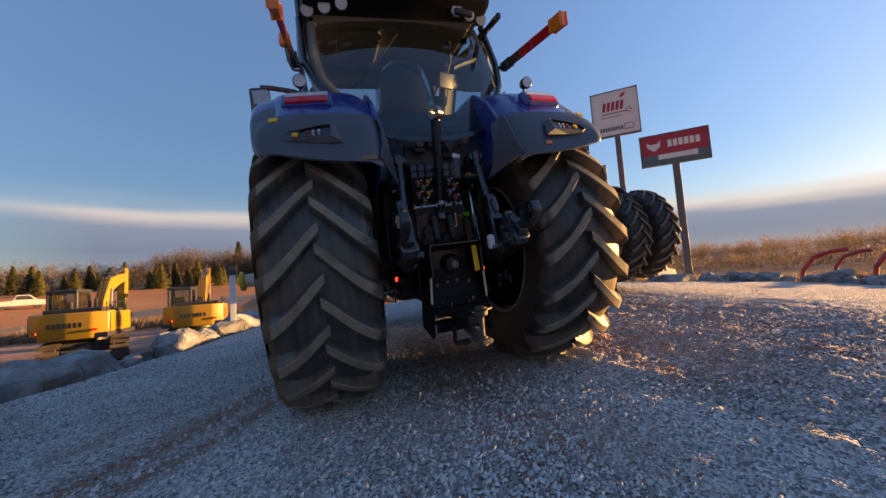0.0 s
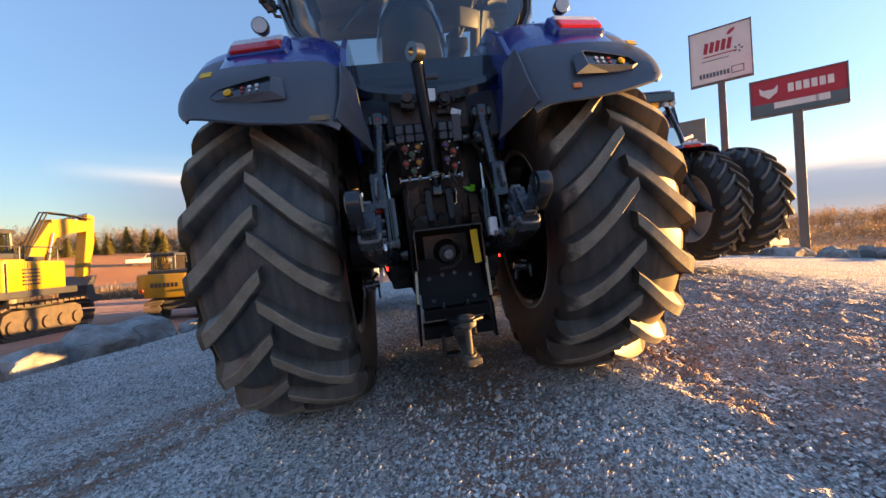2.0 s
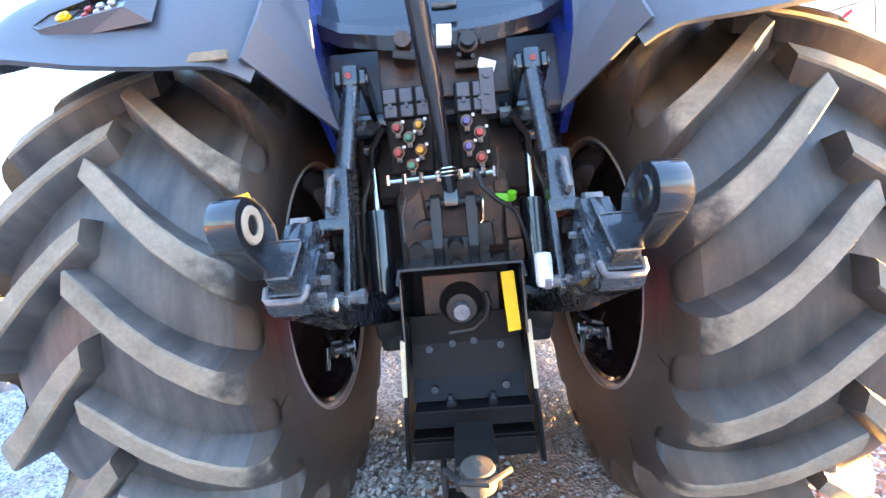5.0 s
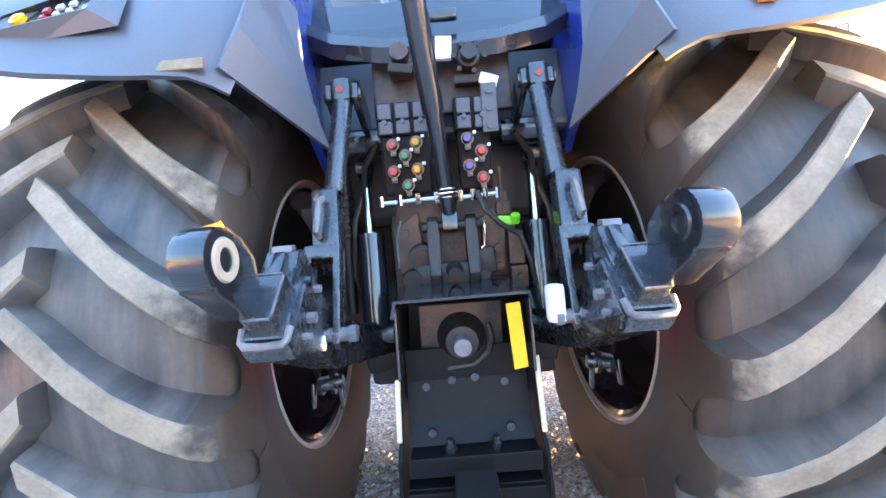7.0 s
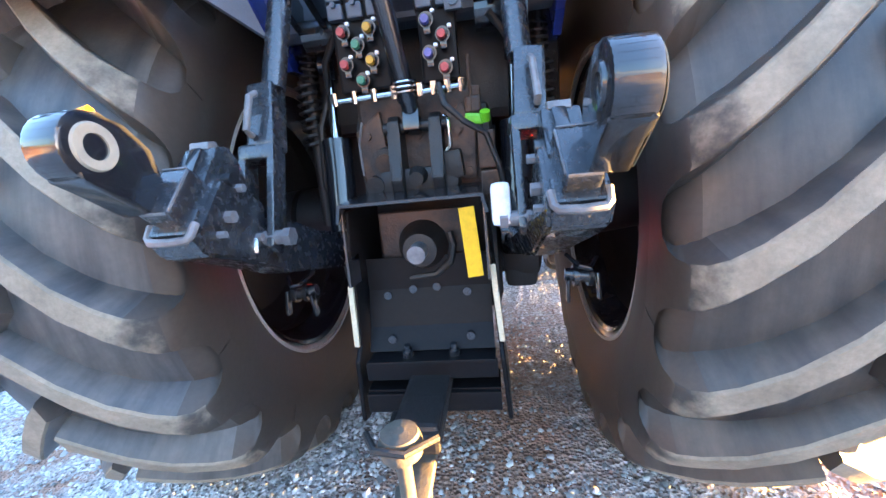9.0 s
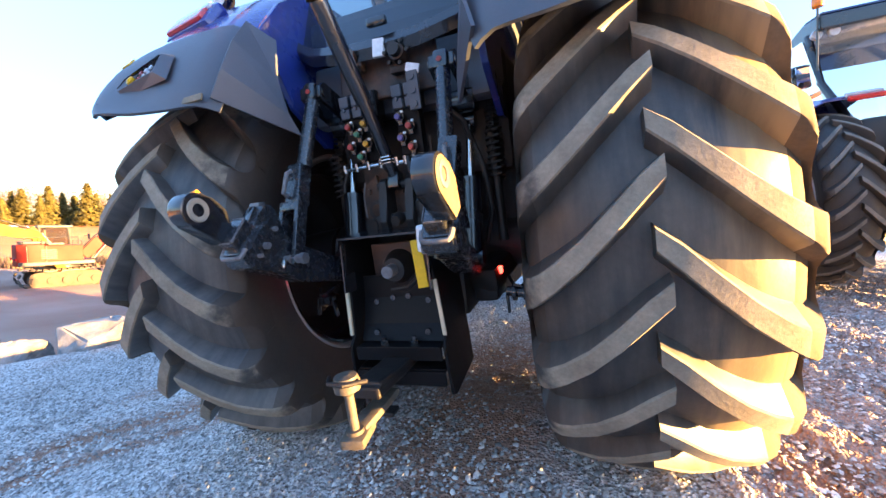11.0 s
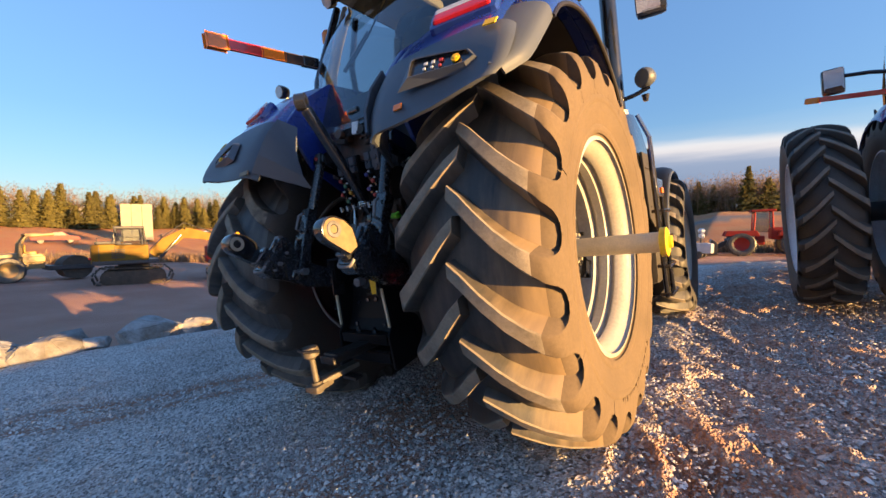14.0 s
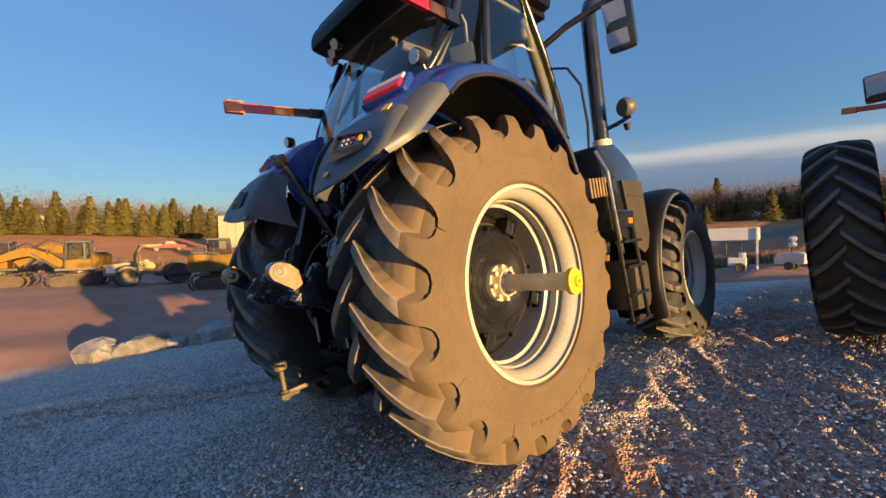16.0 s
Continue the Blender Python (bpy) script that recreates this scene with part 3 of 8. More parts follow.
def rear_wheel(tractor, side, phase_in, phase_out):
    x = side * 0.945
    lugs, mats = [], [SUN_DUST_RUBBER if side > 0 else RUBBER, DUST_RIGHT if side > 0 else DUST_LEFT, SIDEWALL, SHADED_INNER_WALL]
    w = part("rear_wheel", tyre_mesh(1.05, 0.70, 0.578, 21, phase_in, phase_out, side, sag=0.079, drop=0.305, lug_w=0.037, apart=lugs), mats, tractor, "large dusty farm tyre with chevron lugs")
    for lug in lugs:
        part("lug", lug, mats, w, "", True)
    w.location = (x, 0, HUB)
    part("rim", rim_mesh(0.562, 0.62, side, 0.325), RIM, w, "cream-white stepped steel rim", True)
    part("wheel_disc", disc_mesh(0.385, 0.03, side), BLACK, w, "black cast wheel disc", True)
    for k in range(6):
        part("slot_edge", slot_mesh(0.285, 0.067, side, 1.047 * k + 0.3), BLACK, w)
    part("hub_plate", lathe(B(), [(side * d, r) for d, r in ((0.040, 0.158), (0.052, 0.152), (0.052, 0.10))], 36), BLACK, w, "black hub plate", True)
    bm = B()
    cyl(bm, (side * -0.30, 0, 0), (side * 0.05, 0, 0), 0.15, 0.11, 24)
    lathe(bm, [(side * -0.2, 0.50), (side * -0.12, 0.495), (side * -0.02, 0.40), (side * -0.01, 0.06)], 48)
    part("hub_drum", bm, IRON, w, "black inner hub and dish", True)
    for r, x in ((0.632, 0.346), (0.772, 0.3725)):
        part("sidewall_rib", lathe(B(), [(side * (x + d), r + q) for d, q in ((-0.008, -0.030), (0.001, -0.018), (0.0035, 0.0), (0.001, 0.018), (-0.008, 0.030))], 72), SIDEWALL, w, "", True)
    if side > 0:
        bm = B()
        for start in (1.05, 4.2):
            for k in range(11):
                a = start + 0.088 * k
                box(bm, (side * 0.3695, -0.812 * math.cos(a), 0.812 * math.sin(a)), (0.010, 0.034 if k % 3 else 0.018, 0.062), rot(90 - math.degrees(a), 0, 0), 0.003)
        part("sidewall_lettering", bm, SIDEWALL, w, "worn raised lettering as plain bars")
    part("inner_barrel", lathe(B(), [(side * d, r) for d, r in ((-0.312, 0.553), (-0.300, 0.538), (-0.25, 0.528), (-0.21, 0.500), (-0.19, 0.49))], 64), BLACK, w, "glossy black inner side of the rim", True)
    bm = B()
    cyl(bm, (side * 0.05, 0, 0), (side * 0.085, 0, 0), 0.118, n=28)
    cyl(bm, (side * 0.085, 0, 0), (side * 0.14, 0, 0), 0.098, 0.088, 28)
    for k in range(8):
        a = 6.2831853 * k / 8
        c = Vector((side * 0.085, 0.104 * math.cos(a), 0.104 * math.sin(a)))
        cyl(bm, c, c + Vector((side * 0.035, 0, 0)), 0.017, n=6)
        c = Vector((side * 0.14, 0.07 * math.cos(a + 0.4), 0.07 * math.sin(a + 0.4)))
        cyl(bm, c, c + Vector((side * 0.018, 0, 0)), 0.014, n=6)
    part("hub_clamp", bm, AXLE, w, "silver bolted hub clamp", True)
    bm = B()
    cyl(bm, (side * 0.13, 0, 0), (side * 0.575, 0, 0), 0.052, n=32)
    part("axle_bar", bm, AXLE, w, "long bare steel bar axle", True)
    bm = B()
    lathe(bm, [(side * d, r) for d, r in ((0.565, 0.045), (0.572, 0.074), (0.60, 0.074), (0.606, 0.06), (0.606, 0.034), (0.622, 0.03), (0.622, 0.012), (0.605, 0.010), (0.605, 0.001))], 32)
    part("axle_cap", bm, YELLOW, w, "yellow axle end cap", True)
    return w


def fender(tractor, side):
    """Blue mudguard with a black flared tail, lamp, switch pocket and reflectors."""
    # stations from the tail over the top to the front: y, z, inner x, outer x
    st = [(-0.935, 1.700, 0.50, 1.175), (-0.910, 1.760, 0.48, 1.205), (-0.855, 1.855, 0.46, 1.220), (-0.785, 1.955, 0.46, 1.215), (-0.70, 2.045, 0.46, 1.19)]
    st2 = [(-0.70, 2.04, 0.46, 1.13), (-0.60, 2.125, 0.47, 1.12), (-0.50, 2.20, 0.48, 1.12), (-0.38, 2.28, 0.50, 1.13), (-0.22, 2.335, 0.50, 1.15), (0.0, 2.36, 0.50, 1.17), (0.25, 2.325, 0.50, 1.17), (0.48, 2.22, 0.50, 1.17), (0.68, 2.06, 0.50, 1.17), (0.84, 1.84, 0.50, 1.17), (0.96, 1.42, 0.52, 1.17)]

    def rows(stations, fr, drops):
        out = []
        for y, z, xi, xo in stations:
            n = Vector((0, y, z - HUB)).normalized()
            out.append([Vector((side * (xi + (xo - xi) * f), y, z)) - n * d for f, d in zip(fr, drops)])
        return out
    fend = part("fender", sheet(B(), dense(rows(st2, (0, 0.12, 0.35, 0.65, 0.9, 1.0), (0.05, 0.012, 0, 0.0, 0.022, 0.07))), 0.012), BLUE, tractor, "glossy blue rear mudguard", True)
    tail = rows(st, (0, 0.1, 0.3, 0.6, 0.85, 0.96, 1.0), (0.06, 0.012, 0, 0.0, 0.012, 0.032, 0.060))
    for i, row in enumerate(tail):
        for v, d in zip(row, (0.0, 0.0, 0.0, 0.02, 0.060, 0.085, 0.105)):
            v.z += d * (1 - i / 4)
        if i in (1, 2):
            row[3] += Vector((0, 0.015, -0.010))
            row[4] += Vector((0, 0.009, -0.006))
    part("tail_flare", sheet(B(), dense(tail), 0.014), PLASTIC, fend, "grey-black moulded plastic flare", True)
    # outer lip running forward along the wheel arch
    lip = []
    for i, (y, z, xi, xo) in enumerate(st[1:4] + st2[1:]):
        n = Vector((0, y, z - HUB)).normalized()
        p = Vector((0, y, z + (0.07 if i == 0 else 0.03 if i == 1 else 0)))
        k = min(1.0, 0.25 + 0.28 * i)
        lip.append([p - n * (d * (0.45 + 0.55 * k)) + Vector((side * (1.17 + (x - 1.17) * k), 0, 0)) for x, d in ((1.10, 0.05), (1.16, 0.060), (1.23, 0.085), (1.26, 0.115), (1.262, 0.16))])
    part("arch_lip", sheet(B(), dense(lip[:5]), 0.012), PLASTIC, fend, "grey-black wheel arch lip", True)
    part("arch_edge", sheet(B(), dense(lip[4:]), 0.012), BLUE, fend, "blue rolled edge over the wheel", True)
    bm = B()
    tube(bm, [row[-1] for row in dense(lip[4:])], 0.012, 8)
    part("edge_trim", bm, IRON, fend, "thin black edge trim", True)
    # liner under the guard
    lin = []
    for y, z, xi, xo in st2:
        n = Vector((0, y, z - HUB)).normalized()
        p = Vector((0, y, z))
        lin.append([p - n * d + Vector((side * x, 0, 0)) for x, d in ((0.52, 0.07), (0.8, 0.055), (1.1, 0.07))])
    part("arch_liner", sheet(B(), dense(lin), 0.006), TANK, fend, "black inner arch liner tinted for bounced sun", True)
    # brackets under the guard
    bm = B()
    prism(bm, [(-0.80, 1.845), (-0.66, 1.965), (-0.60, 1.955), (-0.70, 1.845), (-0.78, 1.80)], side * 1.02, side * 1.10, "x", bev=0.004)
    part("arch_bracket", bm, WORN, fend, "dusty folded bracket under the guard")
    bm = B()
    tube(bm, [(side * 0.55, -0.42, 2.12), (side * 0.85, -0.44, 2.11), (side * 1.14, -0.46, 2.08)], 0.018, 8)
    for x in (0.72, 0.95, 1.08):
        cyl(bm, (side * x, -0.30, 2.22), (side * x, -0.31, 2.19), 0.020, n=8)
    part("stay_bar", bm, IRON, fend, "dark stay and bolt heads under the guard", True)
    # inner wall towards the cab, with its black tail edge
    bm = B()
    prism(bm, [(-0.66, 2.02), (-0.50, 2.18), (-0.25, 2.32), (0.3, 2.30), (0.8, 1.85), (0.8, 1.55), (-0.30, 1.55), (-0.52, 1.72)], side * 0.44, side * 0.47, "x", bev=0.006)
    part("inner_wall", bm, BLUE, fend, "blue inner mudguard wall")
    bm = B()
    sheet(bm, [[Vector((side * x0, y0, z0)), Vector((side * x1, y1, z1))] for (x0, y0, z0), (x1, y1, z1) in (((0.47, -0.70, 2.04), (0.42, -0.60, 1.98)), ((0.465, -0.80, 1.94), (0.40, -0.66, 1.80)), ((0.475, -0.875, 1.82), (0.375, -0.66, 1.66)), ((0.505, -0.92, 1.715), (0.36, -0.62, 1.575)))], 0.012)
    part("tail_skirt", bm, PLASTIC, fend, "grey plastic inner skirt")
    # tail lamp: white over red, framed
    bm = B()
    r = rot(-40, 0, side * 10)
    c = Vector((side * 0.895, -0.538, 2.178))
    box(bm, c, (0.34, 0.07, 0.15), r, 0.03)
    lampb = part("tail_lamp", bm, BLUE, fend, "tail lamp in a blue surround")
    bm = B()
    box(bm, c + r @ Vector((0, -0.034, 0.034)), (0.285, 0.025, 0.046), r, 0.012)
    part("white_lens", bm, CLEAR, lampb, "clear upper lens")
    bm = B()
    box(bm, c + r @ Vector((0, -0.036, -0.022)), (0.285, 0.03, 0.066), r, 0.014)
    part("red_lens", bm, RED, lampb, "red lower lens")
    # round work lamp on a stalk
    bm = B()
    c = Vector((side * 0.93, -0.29, 2.40))
    cyl(bm, c + Vector((0, 0.06, -0.11)), c + Vector((0, 0.02, -0.02)), 0.012, n=8)
    lathe(bm, [(0.05, 0.012), (0.035, 0.04), (0.0, 0.05), (-0.03, 0.05), (-0.035, 0.044)], 24, Matrix.Translation(c) @ Matrix.Rotation(radians(90), 4, "Z"))
    wl_ = part("work_lamp", bm, BLACK, fend, "round black work lamp", True)
    bm = B()
    cyl(bm, c + Vector((0, -0.030, 0)), c + Vector((0, -0.037, 0)), 0.043, n=24)
    part("lens", bm, CLEAR, wl_, "clear round lens")
    # switch pocket let into the flare, with a raised edge that widens inwards
    r = rot(-34, 0, 0) @ rot(0, 0, side * 8)
    c = Vector((side * 0.918, -0.842, 1.892))

    def at(u, w, d):
        return c + r @ Vector((side * -u, -d, w))
    hole = [(-0.155, -0.018), (-0.12, 0.022), (0.0, 0.040), (0.125, 0.050), (0.140, 0.040), (0.135, -0.045), (0.0, -0.042), (-0.12, -0.040)]
    edge = [(-0.185, -0.020), (-0.135, 0.044), (0.0, 0.062), (0.14, 0.074), (0.180, 0.050), (0.200, -0.085), (0.0, -0.064), (-0.13, -0.060)]
    bm = B()
    bm.faces.new([bm.verts.new(at(u, w, 0.006)) for u, w in hole])
    lo, hi = [bm.verts.new(at(u, w, 0.006)) for u, w in hole], [bm.verts.new(at(u, w, 0.020)) for u, w in hole]
    for k in range(8):
        bm.faces.new((lo[k], lo[(k + 1) % 8], hi[(k + 1) % 8], hi[k]))
    bmesh.ops.recalc_face_normals(bm, faces=bm.faces[:])
    pk = part("switch_pocket", bm, BLACK, fend, "black recessed switch pocket")
    bm = B()
    top, mid, foot_ = [bm.verts.new(at(u, w, 0.020)) for u, w in hole], [bm.verts.new(at(u * 1.03, w * 1.12, 0.021)) for u, w in hole], [bm.verts.new(at(u, w, -0.012)) for u, w in edge]
    for k in range(8):
        j = (k + 1) % 8
        bm.faces.new((top[k], top[j], mid[j], mid[k]))
        bm.faces.new((mid[k], mid[j], foot_[j], foot_[k]))
    bmesh.ops.recalc_face_normals(bm, faces=bm.faces[:])
    part("pocket_rim", bm, PLASTIC, pk, "raised plastic pocket edge")
    for k, (dx, mat, nm) in enumerate(((-0.075, STICKER, "knob"), (-0.005, CAP_RED, "switch"), (0.032, CLEAR, "switch"), (0.068, CLEAR, "switch"))):
        bm = B()
        if k == 0:
            cyl(bm, at(dx, 0, 0.008), at(dx, 0, 0.018), 0.019, n=16)
            cyl(bm, at(dx, 0, 0.018), at(dx, 0, 0.022), 0.009, n=12)
        else:
            box(bm, at(dx, 0.014, 0.010), (0.017, 0.008, 0.016), r, 0.002)
            box(bm, at(dx, -0.013, 0.010), (0.013, 0.008, 0.012), r, 0.002)
        part(nm, bm, mat, pk)
    bm = B()
    if side > 0:
        box(bm, (0.715, -0.912, 1.772), (0.045, 0.008, 0.028), rot(-25, 0, 0), 0.002)
    else:
        box(bm, (-0.575, -0.934, 1.722), (0.105, 0.008, 0.028), rot(-22, 0, 0), 0.003)
    part("reflector", bm, ORANGE if side > 0 else WORN, fend, "small amber reflector" if side > 0 else "rubbed tan patch on the flare")
    bm = B()
    box(bm, Vector((side * 1.115, -0.745, 2.010)), (0.055, 0.006, 0.045), rot(-46, 0, side * 10) @ rot(0, side * 8, 0), 0.002)
    part("sticker", bm, STICKER, fend, "yellow square sticker")
    return fend


def lift_arm(tractor, side):
    """Three-point lift: rocker, lift rod with sleeve, fork, lower link with hook, and ram. Both link ends hang a little to the left."""
    s, lean = side, -0.022

    def X(x, k=1.0):
        return s * x + lean * k
    bm = B()
    for x in (0.262, 0.345):
        prism(bm, [(-0.30, 1.60), (-0.30, 1.70), (-0.42, 1.76), (-0.52, 1.80), (-0.56, 1.78), (-0.57, 1.735), (-0.53, 1.705), (-0.42, 1.66)], X(x - 0.011, 0.5), X(x + 0.011, 0.5), "x", bev=0.006)
    cyl(bm, (X(0.245, 0.5), -0.535, 1.752), (X(0.362, 0.5), -0.535, 1.752), 0.021, n=12)
    cyl(bm, (s * 0.20, -0.33, 1.64), (s * 0.36, -0.33, 1.64), 0.055, n=18)
    rocker = part("rocker_arm", bm, BLACK, tractor, "black steel rocker with two cheeks")
    bm = B()
    box(bm, (X(0.303, 0.5), -0.548, 1.755), (0.060, 0.060, 0.075), rot(-16, 0, 0), 0.014)
    part("rod_head", bm, BLACK, rocker, "black rod head between the cheeks", True)
    bm = B()
    cyl(bm, (X(0.303, 0.5), -0.576, 1.758), (X(0.303, 0.5), -0.584, 1.758), 0.011, n=6)
    part("head_bolt", bm, CAP_RED, rocker, "red dabbed bolt")
    bm = B()
    cyl(bm, (X(0.304, 0.5), -0.555, 1.72), (X(0.322, 0.8), -0.665, 1.44), 0.031, n=20)
    rod = part("lift_rod", bm, LINK, tractor, "blue-black steel lift rod", True)
    bm = B()
    box(bm, (X(0.336, 0.8), -0.704, 1.362), (0.074, 0.070, 0.178), rot(-25, s * 4, 0), 0.008)
    part("sleeve", bm, LINK, rod, "square black adjusting sleeve")
    bm = B()
    tube(bm, [(X(0.340, 0.8), -0.728, 1.425), (X(0.342, 0.8), -0.756, 1.415), (X(0.348, 0.8), -0.789, 1.335), (X(0.348, 0.8), -0.768, 1.322)], 0.009, 8)
    part("grip", bm, SCUFF, rod, "small bent handle on the sleeve", True)
    bm = B()
    for dx in (-0.038, 0.038):
        prism(bm, [(-0.715, 1.285), (-0.775, 1.300), (-0.850, 1.100), (-0.868, 1.060), (-0.845, 1.035), (-0.812, 1.045), (-0.770, 1.14)], X(0.338) + dx - 0.009, X(0.338) + dx + 0.009, "x", bev=0.004)
    box(bm, (X(0.338), -0.750, 1.272), (0.088, 0.070, 0.040), rot(-22, 0, 0), 0.008)
    fork = part("lift_fork", bm, LINK, tractor, "black forged fork", True)
    bm = B()
    cyl(bm, (X(0.255), -0.842, 1.075), (X(0.405), -0.842, 1.075), 0.018, n=16)
    cyl(bm, (X(0.268), -0.842, 1.075), (X(0.250), -0.842, 1.075), 0.024, n=6)
    part("clevis_pin", bm, SCUFF, fork, "bright clevis pin and nut")
    bm = B()
    box(bm, (X(0.338), -0.880, 1.066), (0.040, 0.020, 0.042), rot(-20, 0, 10), 0.009)
    part("pin_block", bm, CHROME, fork, "scuffed bright block at the pin", True)
    # lower link: a deep beam that rises to its socket end
    bm = B()
    prism(bm, [(-0.15, 0.80), (-0.15, 0.93), (-0.60, 1.035), (-0.76, 1.115), (-0.86, 1.19), (-0.95, 1.235), (-1.062, 1.130), (-1.035, 1.085), (-0.93, 1.045), (-0.78, 0.965)], 0, 1, "x")
    for v in bm.verts:
        k = min(1.0, (-v.co.y - 0.15) / 0.78)
        wide = 0.060 + 0.052 * max(0.0, min(1.0, (-v.co.y - 0.72) / 0.22))
        v.co.x = X(0.235 + 0.150 * k, k) + (v.co.x - 0.5) * wide
    bmesh.ops.recalc_face_normals(bm, faces=bm.faces[:])
    bmesh.ops.bevel(bm, geom=bm.edges[:], offset=0.008, segments=2, affect="EDGES")
    link = part("lower_link", bm, LINK, tractor, "black steel lower link")
    # mouth of the socket with its bare scuffed lip
    c = X(0.385)
    bm = B()
    path = [(-1.010, 1.190, -1), (-1.040, 1.155, -1), (-1.058, 1.134, -0.95), (-1.064, 1.127, -0.8), (-1.066, 1.125, 0), (-1.064, 1.127, 0.8), (-1.058, 1.134, 0.95), (-1.040, 1.155, 1), (-1.010, 1.190, 1)]
    tube(bm, [(c + 0.048 * k, y, z) for y, z, k in path[1:-1]], 0.0085, 8)
    part("socket_lip", bm, SCUFF, link, "bare scuffed lip of the socket", True)
    bm = B()
    box(bm, (c, -1.030, 1.150), (0.094, 0.062, 0.030), rot(45, 0, 0), 0.006)
    part("socket_face", bm, LINK, link, "speckled bottom of the socket")
    # latch housing on top of the link
    bm = B()
    prism(bm, [(-0.79, 1.12), (-0.835, 1.265), (-0.862, 1.300), (-0.905, 1.300), (-0.925, 1.262), (-0.985, 1.215), (-0.93, 1.15)], c - 0.044, c + 0.034, "x", bev=0.010)
    latch = part("latch_housing", bm, LINK, link, "black latch housing on the link")
    bm = B()
    prism(bm, [(-0.868, 1.296), (-0.874, 1.312), (-0.902, 1.312), (-0.908, 1.296)], c - 0.030, c + 0.016, "x", bev=0.003)
    part("latch_edge", bm, SCUFF, latch, "rubbed top edge of the latch")
    bm = B()
    box(bm, (c - 0.008, -0.935, 1.262), (0.030, 0.020, 0.085), rot(-38, 0, s * 8), 0.006)
    cyl(bm, (c + s * -0.030, -0.905, 1.225), (c + s * -0.058, -0.905, 1.225), 0.017, n=14)
    part("latch_lever", bm, BLACK, latch, "black latch lever", True)
    for y, z, q in ((-0.955, 1.150, 0.014), (-0.870, 1.085, 0.010), (-0.90, 1.205, 0.010), (-0.995, 1.12, 0.008)):
        bm = B()
        cyl(bm, (c - s * 0.050, y, z), (c - s * 0.074, y, z), q, n=6)
        part("bolt", bm, SCUFF, link)
    # square end block, cut off square to the rising link
    r = rot(-45, 0, s * 4)
    tip = Vector((X(0.385), -1.040, 1.222))
    bm = B()
    box(bm, tip + r @ Vector((0, 0.085, 0)), (0.066, 0.170, 0.112), r, 0.007)
    hook = part("hook_block", bm, LINK, tractor, "black square link end block")
    bm = B()
    for u, w, su, sw in ((0, 0.0545, 0.056, 0.004), (0, -0.0545, 0.056, 0.004), (0.031, 0, 0.004, 0.100), (-0.031, 0, 0.004, 0.100)):
        box(bm, tip + r @ Vector((u, 0.001, w)), (su, 0.006, sw), r, 0.0015)
    part("rubbed_edge", bm, SCUFF, hook, "rubbed bright edges of the block")
    # hook: a thick teardrop plate with a round eye
    ey, ez, er = -1.143, 1.307, 0.060
    arc = [(ey - er * math.cos(radians(u)), ez + er * math.sin(radians(u))) for u in range(112, -62, -12)]
    poly = [(-1.015, 1.205), (-1.030, 1.300), (-1.075, 1.345)] + arc + [(-1.070, 1.178)]
    bm = B()
    prism(bm, poly, X(0.393), X(0.458), "x", bev=0.010)
    part("link_hook", bm, BLACK, hook, "thick black forged hook with rubbed edges", True)
    bm = B()
    ring = ((-0.036, 0.020), (-0.037, 0.034), (-0.026, 0.040), (0.026, 0.040), (0.037, 0.034), (0.036, 0.020), (0.0, 0.018))
    lathe(bm, [(d, q * (1.12 if s < 0 else 0.92)) for d, q in ring], 28, Matrix.Translation((X(0.4255), ey, ez)), closed=True)
    part("hook_ball", bm, CONCRETE if s < 0 else BLACK, hook, "pale ball in the hook eye" if s < 0 else "black bush in the hook eye", True)
    if s > 0:
        bm = B()
        prism(bm, [(ey + (y - ey) * 0.90, 1.27 + (z - 1.27) * 0.90) for y, z in poly], X(0.4585), X(0.4605), "x")
        part("worn_face", bm, WORN, hook, "dusty rubbed outer hook face")
        bm = B()
        lathe(bm, [(0.0, 0.020), (0.004, 0.021), (0.005, 0.036), (0.0, 0.038)], 28, Matrix.Translation((X(0.4605), ey, ez)), closed=True)
        part("eye_ring", bm, SCUFF, hook, "bright ring round the hook eye", True)
    else:
        bm = B()
        tube(bm, [(X(0.40 + 0.012 * k), ey + 0.020 - 0.004 * k, ez + er - 0.006 - 0.003 * k) for k in range(5)], 0.014, 8)
        part("amber_strip", bm, CAP_AMBER, hook, "amber strip on top of the hook", True)
    # ram, deep beside the housing
    bm = B()
    cyl(bm, (s * 0.312, -0.300, 1.545), (s * 0.303, -0.365, 1.295), 0.0185, n=16)
    ram = part("ram_rod", bm, CHROME, tractor, "chromed lift ram rod", True)
    bm = B()
    cyl(bm, (s * 0.285, -0.298, 1.555), (s * 0.340, -0.298, 1.555), 0.036, n=18)
    cyl(bm, (s * 0.312, -0.300, 1.545), (s * 0.310, -0.310, 1.50), 0.026, n=14)
    part("ram_eye", bm, BLACK, ram, "black ram eye", True)
    bm = B()
    cyl(bm, (s * 0.303, -0.362, 1.300), (s * 0.295, -0.445, 0.975), 0.049, n=28)
    cyl(bm, (s * 0.303, -0.362, 1.300), (s * 0.3025, -0.368, 1.275), 0.0515, n=28)
    cyl(bm, (s * 0.235, -0.450, 0.955), (s * 0.345, -0.450, 0.955), 0.036, n=16)
    part("ram_barrel", bm, BLACK, ram, "gloss black ram barrel", True)
    # spring and lever cable behind the ram
    bm = B()
    cyl(bm, (s * 0.405, -0.24, 1.66), (s * 0.405, -0.27, 1.08), 0.013, n=12)
